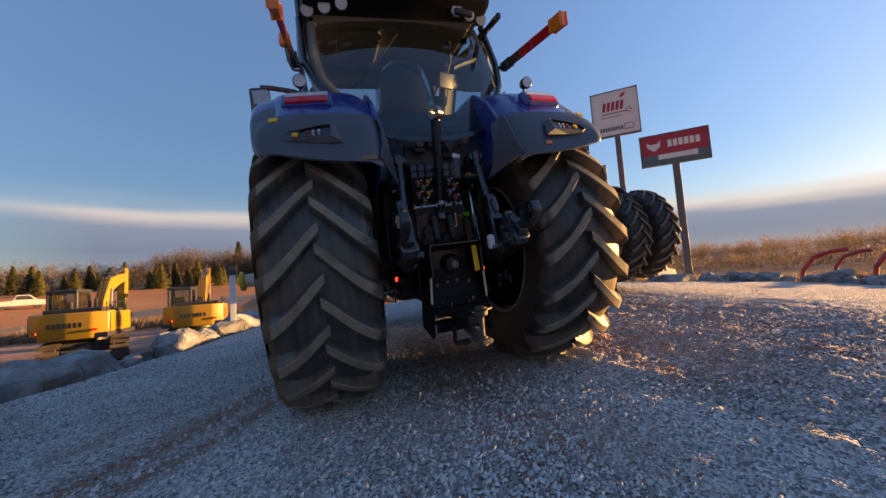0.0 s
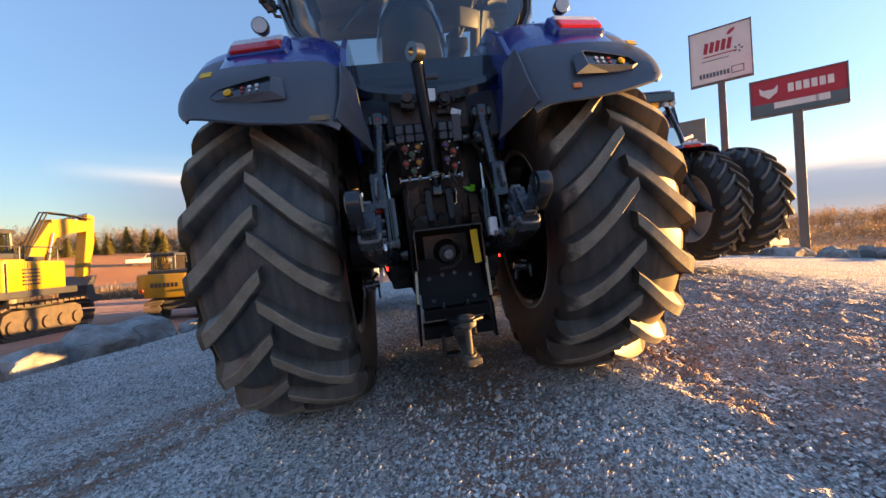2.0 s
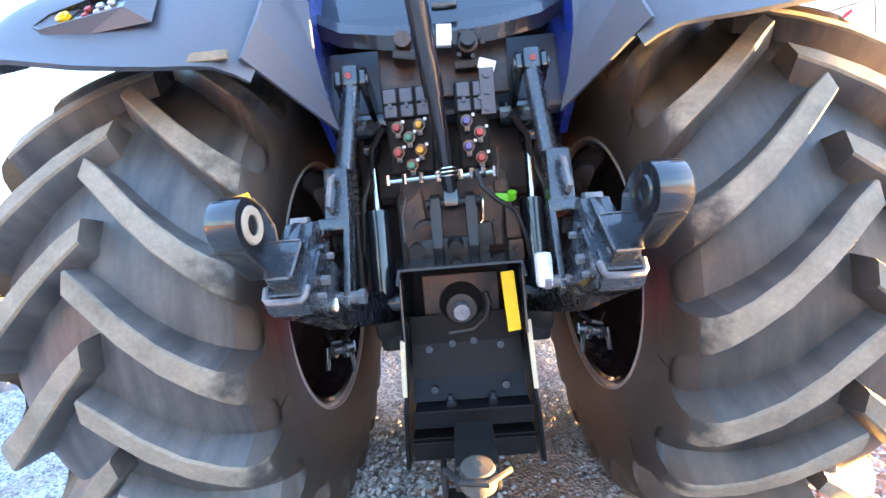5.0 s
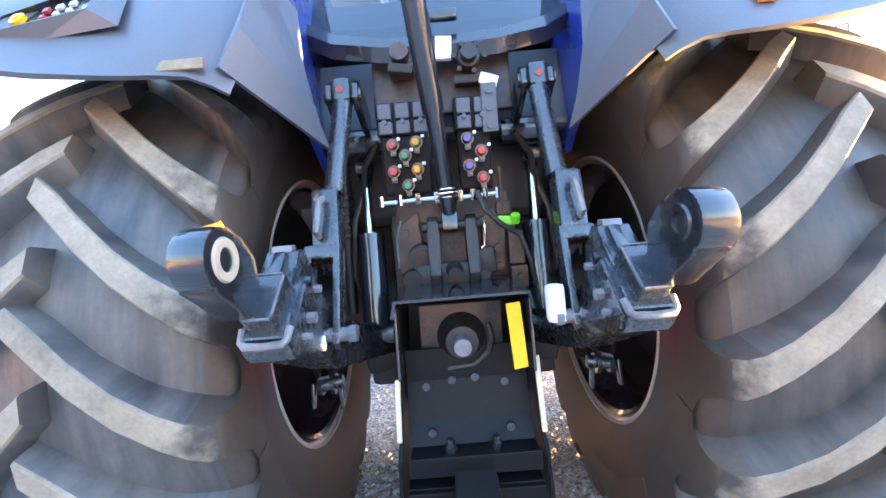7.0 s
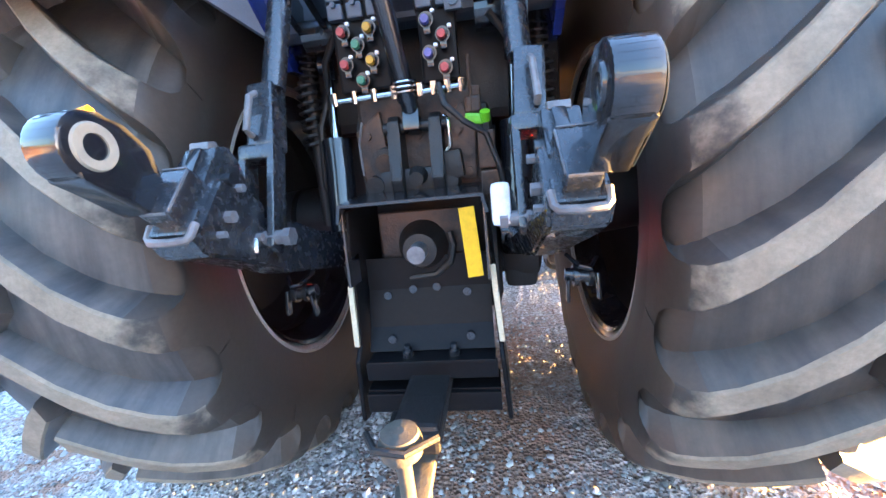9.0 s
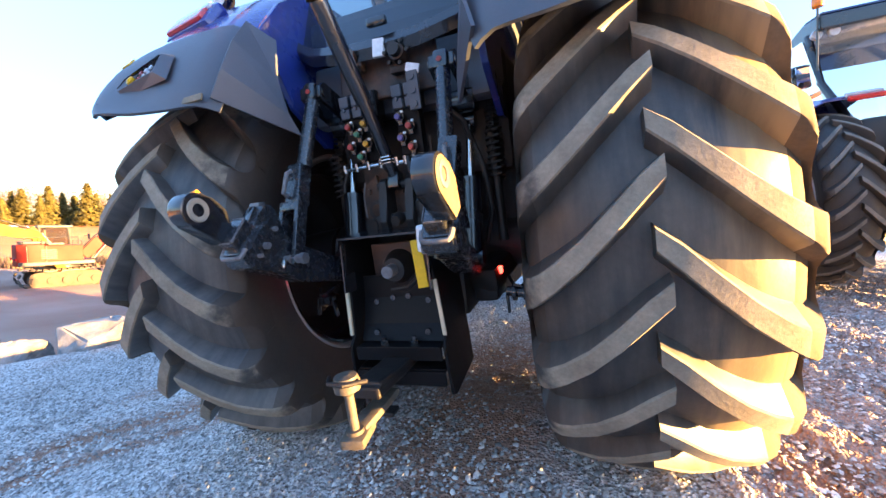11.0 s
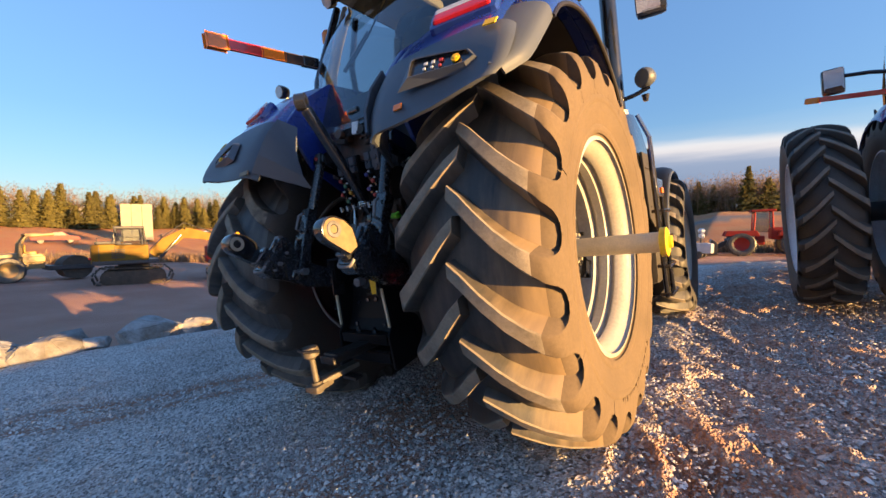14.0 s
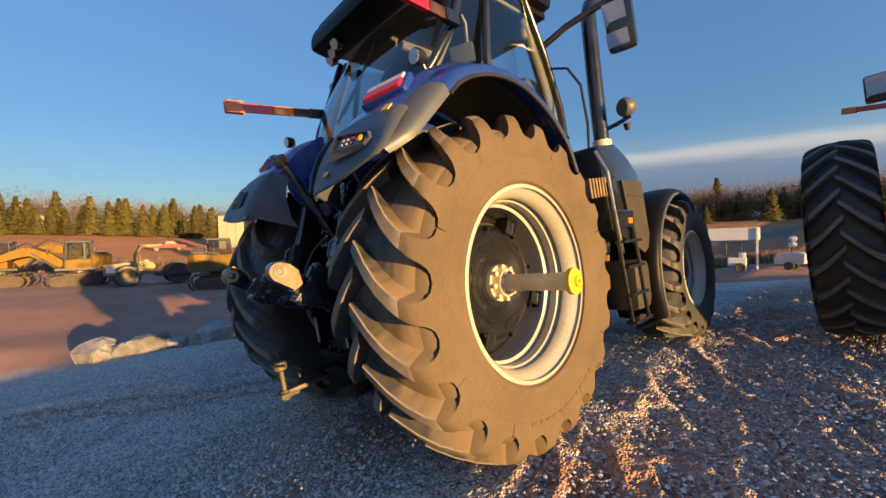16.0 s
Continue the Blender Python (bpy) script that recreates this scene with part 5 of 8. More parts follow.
def build_cab(t):
    bm = B()
    # sill band that curves up to both sides under the rear glass
    curve = [(-0.80, -0.10, 2.36), (-0.60, -0.26, 2.17), (-0.46, -0.37, 2.02), (-0.34, -0.43, 1.94), (-0.18, -0.455, 1.905), (0, -0.46, 1.895), (0.18, -0.455, 1.905), (0.34, -0.43, 1.94), (0.46, -0.37, 2.02), (0.60, -0.26, 2.17), (0.80, -0.10, 2.36)]
    sheet(bm, [[Vector((x, y, z - 0.035)), Vector((x, y - 0.012, z - 0.004)), Vector((x, y, z + 0.02))] for x, y, z in curve], 0.03)
    cab = part("cab_sill", bm, BLACK, t, "black curved cab sill", True)
    bm = B()
    box(bm, (0, 0.55, 2.0), (1.0, 1.7, 0.16), rot(-5.6, 0, 0), 0.05)
    box(bm, (0, -0.30, 1.78), (0.9, 0.08, 0.30), rot(-14, 0, 0), 0.02)
    box(bm, (0, 1.3, 1.75), (1.25, 0.5, 0.5), rot(-5.6, 0, 0), 0.05)
    part("cab_floor", bm, PLASTIC, t, "dark cab floor and rear wall")
    # glass of the rear
    bm = B()
    top = [(-0.74, 0.36, 3.12), (-0.66, 0.33, 3.13), (-0.5, 0.30, 3.14), (-0.35, 0.285, 3.14), (-0.18, 0.275, 3.15), (0, 0.27, 3.15), (0.18, 0.275, 3.15), (0.35, 0.285, 3.14), (0.5, 0.30, 3.14), (0.66, 0.33, 3.13), (0.74, 0.36, 3.12)]
    rows = []
    for k in range(9):
        f = k / 8
        rows.append([Vector(a).lerp(Vector(b), f) + Vector((0, -0.05 * math.sin(f * 3.14159), 0)) for a, b in zip(curve, top)])
    sheet(bm, rows)
    g = part("rear_window", bm, REAR_GLASS, t, "large tinted curved rear window", True)
    g.visible_shadow = False
    bm = B()
    tube(bm, [(-0.45, 0.03, 2.52), (-0.28, 0.10, 2.70), (-0.05, 0.19, 3.0)], 0.008)
    tube(bm, [(-0.50, -0.02, 2.46), (-0.28, 0.085, 2.70)], 0.015)
    part("rear_wiper", bm, BLACK, g, "black rear wiper arm")
    bm = B()
    box(bm, (0.02, -0.50, 1.985), (0.09, 0.03, 0.035), rot(-10, 0, 0), 0.01)
    part("window_latch", bm, BLACK, g, "black window latch")
    # lining: ceiling, header over the windscreen, dash and the trim inside the rear posts
    bm = B()
    box(bm, (0, 0.78, 3.16), (1.50, 1.05, 0.05), rot(-5.6, 0, 0), 0.015)
    box(bm, (0, 1.27, 3.00), (1.52, 0.10, 0.24), rot(-12, 0, 0), 0.03)
    box(bm, (-0.34, 0.72, 3.10), (0.42, 0.50, 0.09), rot(-5.6, 0, 0), 0.03)
    lining = part("headliner", bm, LINING, t, "grey moulded cab headliner")
    bm = B()
    box(bm, (0, 1.42, 2.36), (1.30, 0.34, 0.46), rot(-14, 0, 0), 0.06)
    part("dash", bm, PLASTIC, lining, "dark dashboard")
    for s in (-1, 1):
        bm = B()
        tube(bm, [(s * 0.60, -0.12, 2.28), (s * 0.74, 0.06, 2.52), (s * 0.79, 0.22, 2.78), (s * 0.77, 0.40, 3.14)], 0.045, 10)
        part("post_trim", bm, LINING, lining, "grey trim inside the rear post", True)
        part("post_trim", tube(B(), [(s * 0.70, 1.58, 2.10), (s * 0.72, 1.46, 2.5), (s * 0.74, 1.24, 3.05)], 0.05, 10), LINING, lining, "grey trim inside the front post", True)
    # hanging monitor and wiring by the right post
    bm = B()
    box(bm, (0.52, 0.62, 2.74), (0.20, 0.05, 0.15), rot(8, 0, 28), 0.015)
    tube(bm, [(0.55, 0.66, 2.80), (0.60, 0.62, 2.95), (0.58, 0.55, 3.12)], 0.016, 8)
    tube(bm, [(0.40, 0.80, 2.55), (0.52, 0.90, 2.75), (0.63, 0.88, 2.95)], 0.014, 8)
    part("monitor", bm, PLASTIC, lining, "dark monitor on an arm", True)
    # amber beacon on a stalk outside the left rear post
    bm = B()
    tube(bm, [(-0.88, 0.30, 2.70), (-0.97, 0.32, 2.72), (-1.00, 0.33, 2.80), (-1.01, 0.34, 2.93)], 0.013, 8)
    stalk = part("beacon_stalk", bm, BLACK, t, "black bent beacon stalk", True)
    bm = B()
    lathe(bm, [(0.0, 0.045), (0.015, 0.052), (0.09, 0.048), (0.115, 0.030), (0.12, 0.004)], 18, Matrix.Translation((-1.01, 0.34, 2.93)) @ Matrix.Rotation(radians(-90), 4, "Y"))
    part("beacon", bm, ORANGE, stalk, "amber beacon", True)
    # posts
    for s in (-1, 1):
        bm = B()
        tube(bm, [(s * 0.66, -0.19, 2.24), (s * 0.80, -0.04, 2.46), (s * 0.875, 0.14, 2.72), (s * 0.87, 0.38, 3.18)], 0.034, 10)
        part("rear_post", bm, BLACK, t, "black rear cab post", True)
        bm = B()
        tube(bm, [(s * 0.72, 1.70, 2.05), (s * 0.76, 1.62, 2.30), (s * 0.80, 1.40, 2.75), (s * 0.80, 1.20, 3.20)], 0.035, 10)
        part("front_post", bm, BLACK, t, "black front cab post", True)
        bm = B()
        rws = []
        for k in range(7):
            f = k / 6
            a = Vector((s * 0.80, -0.04, 2.36)).lerp(Vector((s * 0.87, 0.38, 3.16)), f)
            b = Vector((s * 0.74, 1.70, 2.02)).lerp(Vector((s * 0.80, 1.22, 3.18)), f)
            rws.append([a.lerp(b, u / 6) + Vector((s * 0.05 * math.sin(u / 6 * 3.14159), 0, 0)) for u in range(7)])
        sheet(bm, rws)
        g = part("side_window", bm, GLASS, t, "tinted curved side window", True)
        g.visible_shadow = False
        bm = B()
        tube(bm, [(s * 0.86, 0.42, 2.30), (s * 0.90, 0.46, 2.7), (s * 0.88, 0.60, 3.16)], 0.028, 8)
        tube(bm, [(s * 0.80, -0.02, 2.38), (s * 0.86, 0.5, 2.30), (s * 0.80, 1.2, 2.18), (s * 0.74, 1.70, 2.02)], 0.03, 8)
        part("side_post", bm, BLACK, t, "black door post and sill", True)
        # folding marker arm at the rear post
        bm = B()
        tube(bm, [(s * 0.875, 0.17, 2.73), (s * 0.93, 0.15, 2.70), (s * 0.945, 0.10, 2.69)], 0.017)
        a, b = Vector((s * 0.943, 0.10, 2.69)), Vector((s * 1.03, -0.72, 2.73))
        arm = part("marker_arm", bm, BLACK, t, "black bracket of a folding marker arm")
        d = (b - a).normalized()
        turn = d.to_track_quat("Y", "Z").to_matrix()
        bm = B()
        box(bm, a.lerp(b, 0.07), (0.05, 0.13, 0.062), turn, 0.008)
        part("arm_socket", bm, BLACK, arm, "black arm socket")
        bm = B()
        box(bm, a.lerp(b, 0.24), (0.028, 0.17, 0.066), turn, 0.004)
        part("dark_band", bm, BROWN, arm, "dark faded band")
        # the left band is orange: the sunset's reflection is put into its colour
        bm = B()
        box(bm, a.lerp(b, 0.45), (0.028, 0.19, 0.066), turn, 0.004)
        part("sunset_band" if s < 0 else "middle_band", bm, ORANGE if s < 0 else RED, arm, "red reflective band coloured orange by the sunset" if s < 0 else "red reflective band")
        bm = B()
        box(bm, a.lerp(b, 0.72), (0.028, 0.27, 0.066), turn, 0.004)
        part("red_band", bm, RED, arm, "red reflective band")
        bm = B()
        box(bm, a.lerp(b, 0.955), (0.055, 0.13, 0.08), turn, 0.012)
        part("amber_lamp", bm, ORANGE, arm, "amber marker lamp at the tip")
    # roof with lamps below its tail
    bm = B()
    box(bm, (0, 0.86, 3.33), (1.78, 1.45, 0.26), rot(-5.6, 0, 0), 0.10)
    box(bm, (0, 0.20, 3.30), (1.70, 0.30, 0.20), rot(-16, 0, 0), 0.07)
    box(bm, (0, 0.9, 3.20), (1.60, 1.30, 0.10), rot(-5.6, 0, 0), 0.02)
    roof = part("cab_roof", bm, SATIN, t, "dark cab roof with rear lamps", True)
    for s in (-1, 1):
        for k, x in enumerate((0.52, 0.66, 0.80)):
            bm = B()
            c = Vector((s * x, 0.12 + 0.05 * k, 3.20 - 0.01 * k))
            lathe(bm, [(0.09, 0.02), (0.06, 0.055), (0.0, 0.06), (-0.01, 0.052)], 20, Matrix.Translation(c) @ Matrix.Rotation(radians(90), 4, "Z") @ Matrix.Rotation(radians(-20), 4, "Y"))
            lm = part("roof_lamp", bm, BLACK, roof, "round black roof work lamp", True)
            bm = B()
            cyl(bm, c + Vector((0, -0.003, -0.001)), c + Vector((0, -0.014, -0.005)), 0.050, n=20)
            part("lens", bm, CLEAR, lm, "clear lens")
    bm = B()
    box(bm, (0.56, 0.06, 3.15), (0.17, 0.05, 0.05), rot(0, 8, 0), 0.01)
    part("roof_bracket", bm, BROWN, roof, "brown bracket under the roof")
    bm = B()
    box(bm, (0.72, 0.50, 3.10), (0.06, 0.05, 0.05), None, 0.01)
    box(bm, (0.83, 0.28, 3.06), (0.035, 0.70, 0.05), rot(-4, 0, 4), 0.008)
    part("roof_rail", bm, BLACK, roof, "black rail at the roof edge")
    # lettered band in the rear glass becomes plain bars
    bm = B()
    for k in range(9):
        box(bm, (-0.30 + 0.075 * k, 0.245, 3.07), (0.045, 0.006, 0.035), rot(-35, 0, 0), 0.0)
        part("logo_bar", bm, PLASTIC, roof, "faint pale bar on the glass band")
        bm = B()
    bm.free()
    # driver's seat under a plastic cover
    bm = B()
    box(bm, (0, 0.62, 2.22), (0.52, 0.52, 0.16), rot(-5, 0, 0), 0.06)
    prism(bm, [(-0.20, 2.18), (-0.24, 2.30), (-0.22, 2.55), (-0.17, 2.68), (-0.10, 2.74), (0.10, 2.74), (0.17, 2.68), (0.22, 2.55), (0.24, 2.30), (0.20, 2.18)], 0.33, 0.45, "y", bev=0.03)
    seat = part("driver_seat", bm, SEAT, t, "grey driver seat", True)
    bm = B()
    prism(bm, [(-0.26, 2.24), (-0.27, 2.40), (-0.25, 2.60), (-0.20, 2.74), (-0.12, 2.81), (0.12, 2.81), (0.20, 2.74), (0.25, 2.60), (0.27, 2.40), (0.26, 2.24)], 0.28, 0.50, "y", bev=0.05)
    part("seat_cover", bm, FILM, seat, "crumpled clear plastic cover", True)
    bm = B()
    tube(bm, [(0.0, 1.45, 2.15), (0.0, 1.25, 2.55)], 0.05, 12)
    lathe(bm, [(0.0, 0.17), (0.02, 0.185), (0.0, 0.20), (-0.02, 0.185)], 28, Matrix.Translation((0, 1.20, 2.62)) @ Matrix.Rotation(radians(65), 4, "Y") @ Matrix.Rotation(0, 4, "Z"), closed=True)
    box(bm, (0.40, 0.75, 2.50), (0.16, 0.55, 0.10), None, 0.03)
    box(bm, (0.46, 1.05, 2.72), (0.03, 0.22, 0.17), rot(0, 0, 25), 0.015)
    part("controls", bm, PLASTIC, t, "steering column, armrest and screen", True)
    # mirrors
    for s in (-1, 1):
        bm = B()
        tube(bm, [(s * 0.80, 1.38, 2.80), (s * 1.00, 1.50, 2.92), (s * 1.24, 1.62, 3.00), (s * 1.36, 1.66, 3.02)], 0.030, 8)
        ma = part("mirror_arm", bm, BLACK, t, "black mirror arm", True)
        bm = B()
        box(bm, (s * 1.38, 1.68, 2.80), (0.23, 0.11, 0.44), rot(0, 0, s * 12), 0.045)
        mh = part("mirror_head", bm, BLACK, ma, "black mirror housing", True)
        for z, hgt in ((2.875, 0.19), (2.675, 0.12)):
            bm = B()
            box(bm, (s * 1.369, 1.612, z), (0.17, 0.006, hgt), rot(14, 0, s * 12), 0.0)
            part("mirror_glass", bm, MIRROR, mh, "mirror glass")
    bm = B()
    tube(bm, [(0.82, 1.45, 2.62), (0.95, 1.50, 2.58), (1.04, 1.52, 2.40), (1.06, 1.50, 2.05), (1.05, 1.46, 1.80)], 0.012)
    part("cable", bm, BLACK, t, "black looped cable")


def build_front(t):
    # exhaust, side casing and hood
    bm = B()
    tube(bm, [(1.0, 1.86, 1.86), (1.0, 1.90, 2.4), (1.0, 1.97, 3.02), (1.0, 1.98, 3.12), (1.01, 2.03, 3.22), (1.03, 2.12, 3.27)], 0.072, 20)
    st = part("exhaust_pipe", bm, BLACK, t, "black upright exhaust pipe with bent tip", True)
    bm = B()
    cyl(bm, (1.0, 1.855, 1.84), (1.0, 1.865, 1.92), 0.088, n=20)
    part("clamp", bm, AXLE, st, "bright exhaust clamp", True)
    bm = B()
    prism(bm, [(1.40, 1.84), (1.75, 1.86), (2.00, 1.74), (2.22, 1.56), (2.24, 1.05), (1.78, 0.95), (1.45, 1.10)], 0.62, 1.16, "x", bev=0.04)
    part("exhaust_casing", bm, BLACK, t, "black casing at the foot of the exhaust", True)
    bm = B()
    prism(bm, [(1.72, 1.52), (2.18, 1.48), (2.20, 0.86), (2.02, 0.80), (1.80, 0.92)], 1.165, 1.19, "x", bev=0.006)
    box(bm, (1.185, 1.97, 1.36), (0.03, 0.36, 0.012), rot(-5.6, 0, 0), 0.003)
    box(bm, (1.185, 2.02, 1.00), (0.03, 0.30, 0.012), rot(-5.6, 0, 0), 0.003)
    part("side_panel", bm, TANK, t, "dark side panel tinted brown for the sun")
    bm = B()
    box(bm, (0, 2.75, 1.52), (0.86, 2.1, 0.62), rot(-5.6, 0, 0), 0.16)
    part("hood", bm, BLUE, t, "blue engine hood", True)
    bm = B()
    box(bm, (0.52, 1.35, 1.05), (0.75, 0.9, 0.55), rot(-5.6, 0, 0), 0.12)
    box(bm, (-0.52, 1.35, 1.05), (0.75, 0.9, 0.55), rot(-5.6, 0, 0), 0.12)
    box(bm, (1.0, 1.75, 0.55), (0.5, 0.35, 0.45), rot(-5.6, 0, 0), 0.08)
    part("fuel_tank", bm, TANK, t, "dusty black moulded fuel tank", True)
    bm = B()
    for k in range(6):
        box(bm, (1.17, 1.10 + 0.055 * k, 1.48), (0.05, 0.03, 0.16), None, 0.006)
    part("grille", bm, WORN, t, "dusty ribbed grille")
    # side lamp on a bracket
    bm = B()
    tube(bm, [(1.04, 1.88, 2.02), (1.16, 1.89, 2.04), (1.28, 1.90, 2.08)], 0.02)
    cyl(bm, (1.24, 1.89, 2.02), (1.24, 1.89, 1.96), 0.035, 0.02, n=12)
    br = part("lamp_bracket", bm, BLACK, t, "black lamp bracket")
    bm = B()
    lathe(bm, [(0.09, 0.02), (0.07, 0.06), (0.02, 0.085), (-0.02, 0.088), (-0.045, 0.075)], 24, Matrix.Translation((1.25, 1.90, 2.165)) @ Matrix.Rotation(radians(60), 4, "Z"))
    hl = part("side_lamp", bm, PLASTIC, br, "oval grey work lamp", True)
    # ladder
    bm = B()
    for y0, y1 in ((1.05, 1.10), (1.39, 1.42)):
        tube(bm, [(1.35, y0, 1.50 if y0 < 1.2 else 1.22), (1.36, y1, 0.37)], 0.017)
    box(bm, (1.35, 1.24, 1.20), (0.03, 0.34, 0.14), rot(-5.6, 0, 0), 0.01)
    lad = part("ladder", bm, BLACK, t, "black steel cab ladder")
    for z in (0.38, 0.60, 0.82, 1.02):
        bm = B()
        box(bm, (1.36, 1.24, z), (0.09, 0.33, 0.025), rot(-5.6, 0, 0), 0.006)
        part("rung", bm, BLACK, lad, "black ladder step")
    bm = B()
    box(bm, (1.37, 1.31, 1.175), (0.012, 0.075, 0.045), rot(-5.6, 0, 0), 0.008)
    part("marker_lamp", bm, ORANGE, lad, "amber side marker")
    bm = B()
    tube(bm, [(1.30, 1.02, 1.75), (1.36, 1.04, 1.58), (1.36, 1.06, 1.30), (1.36, 1.10, 0.95)], 0.016)
    part("grab_rail", bm, CHROME, lad, "bright grab rail")
    # front wheels with black mudguards
    for s in (-1, 1):
        lugs = []
        w = part("front_wheel", tyre_mesh(0.775, 0.58, 0.40, 19, 0.05, 0.20, s, lug_h=0.05, drop=0.30, sag=0.035, lug_w=0.026, apart=lugs), [RUBBER, DUST, CLEAN_RUBBER, SHADED_INNER_WALL], t, "dark front farm tyre with dusty lugs")
        for lug in lugs:
            part("lug", lug, [RUBBER, DUST, CLEAN_RUBBER, SHADED_INNER_WALL], w, "", True)
        w.location = body(s * 1.07, 2.98, 0.745)
        part("rim", rim_mesh(0.385, 0.5, s, 0.27), RIM, w, "cream-white front rim", True)
        bm = B()
        lathe(bm, [(s * d, r) for d, r in ((-0.05, 0.33), (0.02, 0.30), (0.06, 0.20), (0.10, 0.17), (0.16, 0.15), (0.18, 0.11), (0.19, 0.02))], 32)
        part("hub", bm, IRON, w, "black front hub", True)
        bm = B()
        rws = []
        for k in range(11):
            a = radians(-28 + 150 * k / 10)
            r = 0.90
            rws.append([body(s * x, 2.98 - (r - d) * math.cos(a), 0.745 + (r - d) * math.sin(a)) for x, d in ((0.80, 0.0), (1.0, -0.014), (1.17, -0.010), (1.255, 0.02), (1.27, 0.06))])
        sheet(bm, dense(rws, 2, 2), 0.012)
        ff = part("front_fender", bm, SATIN, t, "black front mudguard", True)
        part("rolled_edge", tube(B(), [r[-1] for r in dense(rws, 2, 1)], 0.016, 8), PLASTIC, ff, "thick rolled outer edge", True)
        bm = B()
        tube(bm, [body(s * 0.95, 2.55, 0.95), body(s * 1.02, 2.36, 1.02), body(s * 1.06, 2.22, 0.98)], 0.028, 8)
        part("fender_stay", bm, IRON, ff, "black stay of the mudguard", True)
    bm = B()
    a, b = body(-0.9, 2.98, 0.745), body(0.9, 2.98, 0.745)
    cyl(bm, a, b, 0.12, n=20)
    part("front_axle", bm, IRON, t, "black front axle", True)


build_tractor()


# ---- ground ----
def smooth(a, b, x):
    k = np.clip((x - a) / (b - a), 0, 1)
    return k * k * (3 - 2 * k)


EDGE = np.array([(-16.0, -16.0), (-9.6, -5.0), (-7.6, -2.1), (-6.2, 0.2), (-5.3, 1.6), (-4.3, 3.1), (-3.1, 4.7), (-1.5, 8.0), (1.0, 14.0), (6.0, 26.0)])


def outside(X, Y):
    """How far a place lies beyond the left edge of the gravel pad (metres, positive outside)."""
    best = np.full(np.shape(X), 1e9)
    sign = np.zeros(np.shape(X))
    for (x0, y0), (x1, y1) in zip(EDGE, EDGE[1:]):
        dx, dy = x1 - x0, y1 - y0
        k = np.clip(((X - x0) * dx + (Y - y0) * dy) / (dx * dx + dy * dy), 0, 1)
        d = np.hypot(X - x0 - k * dx, Y - y0 - k * dy)
        side = np.where((dx * (Y - y0) - dy * (X - x0)) > 0, 1.0, -1.0)
        sign = np.where(d < best, side, sign)
        best = np.minimum(best, d)
    return best * sign


def right_side(X, Y):
    """Where the gravel pad gives way to rough ground behind the row of stones on the right."""
    return smooth(0, 4, X - (13.6 + 0.9 * np.clip(Y - 8, 0, 14)))


def pad_height(X, Y):
    sx = np.where(X > 2.5, 2.5 + 3.0 * np.tanh((X - 2.5) / 4.0) * 0.35, np.where(X < -10, -10, X))
    yb = np.where(Y < 0, np.maximum(Y, -9.0), 0)
    yf = np.where(Y > 0, np.where(Y < 6, Y, 6 + 3 * np.tanh((Y - 6) / 6)), 0)
    yf = yf - 1.75 * np.clip(Y - 6, 0, 14) * (1 - smooth(6, 12, X))
    z = 0.0721 * sx + 0.1365 * yb + 0.0385 * yf - 0.06 * np.clip(X - 4.5, 0, 12)
    z = z - 0.085 * smooth(1.15, 1.9, X) * smooth(-1.8, -0.2, Y) * (1 - smooth(2.5, 5, Y)) - 0.06 * smooth(-1.2, -2.2, X) * smooth(-1.5, 0.2, Y) * (1 - smooth(3, 5, Y))
    return z


def lot_height(X, Y):
    R = np.hypot(X, Y)
    z = -1.0 - 0.03 * np.clip(Y - 4, -8, 22) + 0.0 * X
    rise = smooth(30, 125, R) * (6.2 - 4.9 * smooth(-0.15, 0.75, X / np.maximum(R, 1)) - 3.0 * smooth(0.1, 0.9, -Y / np.maximum(R, 1)))
    return z + rise + 0.25 * smooth(-12, -18, X) * smooth(16, 12, Y) + 0.85 * smooth(-7, -1, X) * smooth(13, 25, Y)


def height(X, Y):
    X, Y = np.asarray(X, float), np.asarray(Y, float)
    out = outside(X, Y)
    k = smooth(-0.35, 1.9, out)
    right = right_side(X, Y)
    far = smooth(20, 34, np.hypot(X, Y))
    k = np.maximum(np.maximum(k, far), right)
    return pad_height(X, Y) * (1 - k) + lot_height(X, Y) * k


def ground_z(x, y):
    return float(height(np.array([x]), np.array([y]))[0])


def worn_ground(X, Y):
    """Distance across the rut, wheel ruts on the left, and churned soil on the right of the tractor."""
    along, across = (X * 0.72 + Y * 0.69), (-X * 0.69 + Y * 0.72)
    wob = across - 1.20 + 0.07 * np.sin(along * 1.7) + 0.04 * np.sin(along * 4.1 + 1)
    rut_line = np.exp(-(wob / 0.18) ** 2) + 0.9 * np.exp(-((wob + 0.34) / 0.11) ** 2) + 0.35 * np.exp(-((wob - 0.62) / 0.10) ** 2)
    rut_line = rut_line * smooth(-0.9, -1.5, X)
    churn = smooth(1.0, 1.5, X) * smooth(6.0, 3.5, X) * smooth(-2.6, -1.2, Y)
    return wob, rut_line, churn


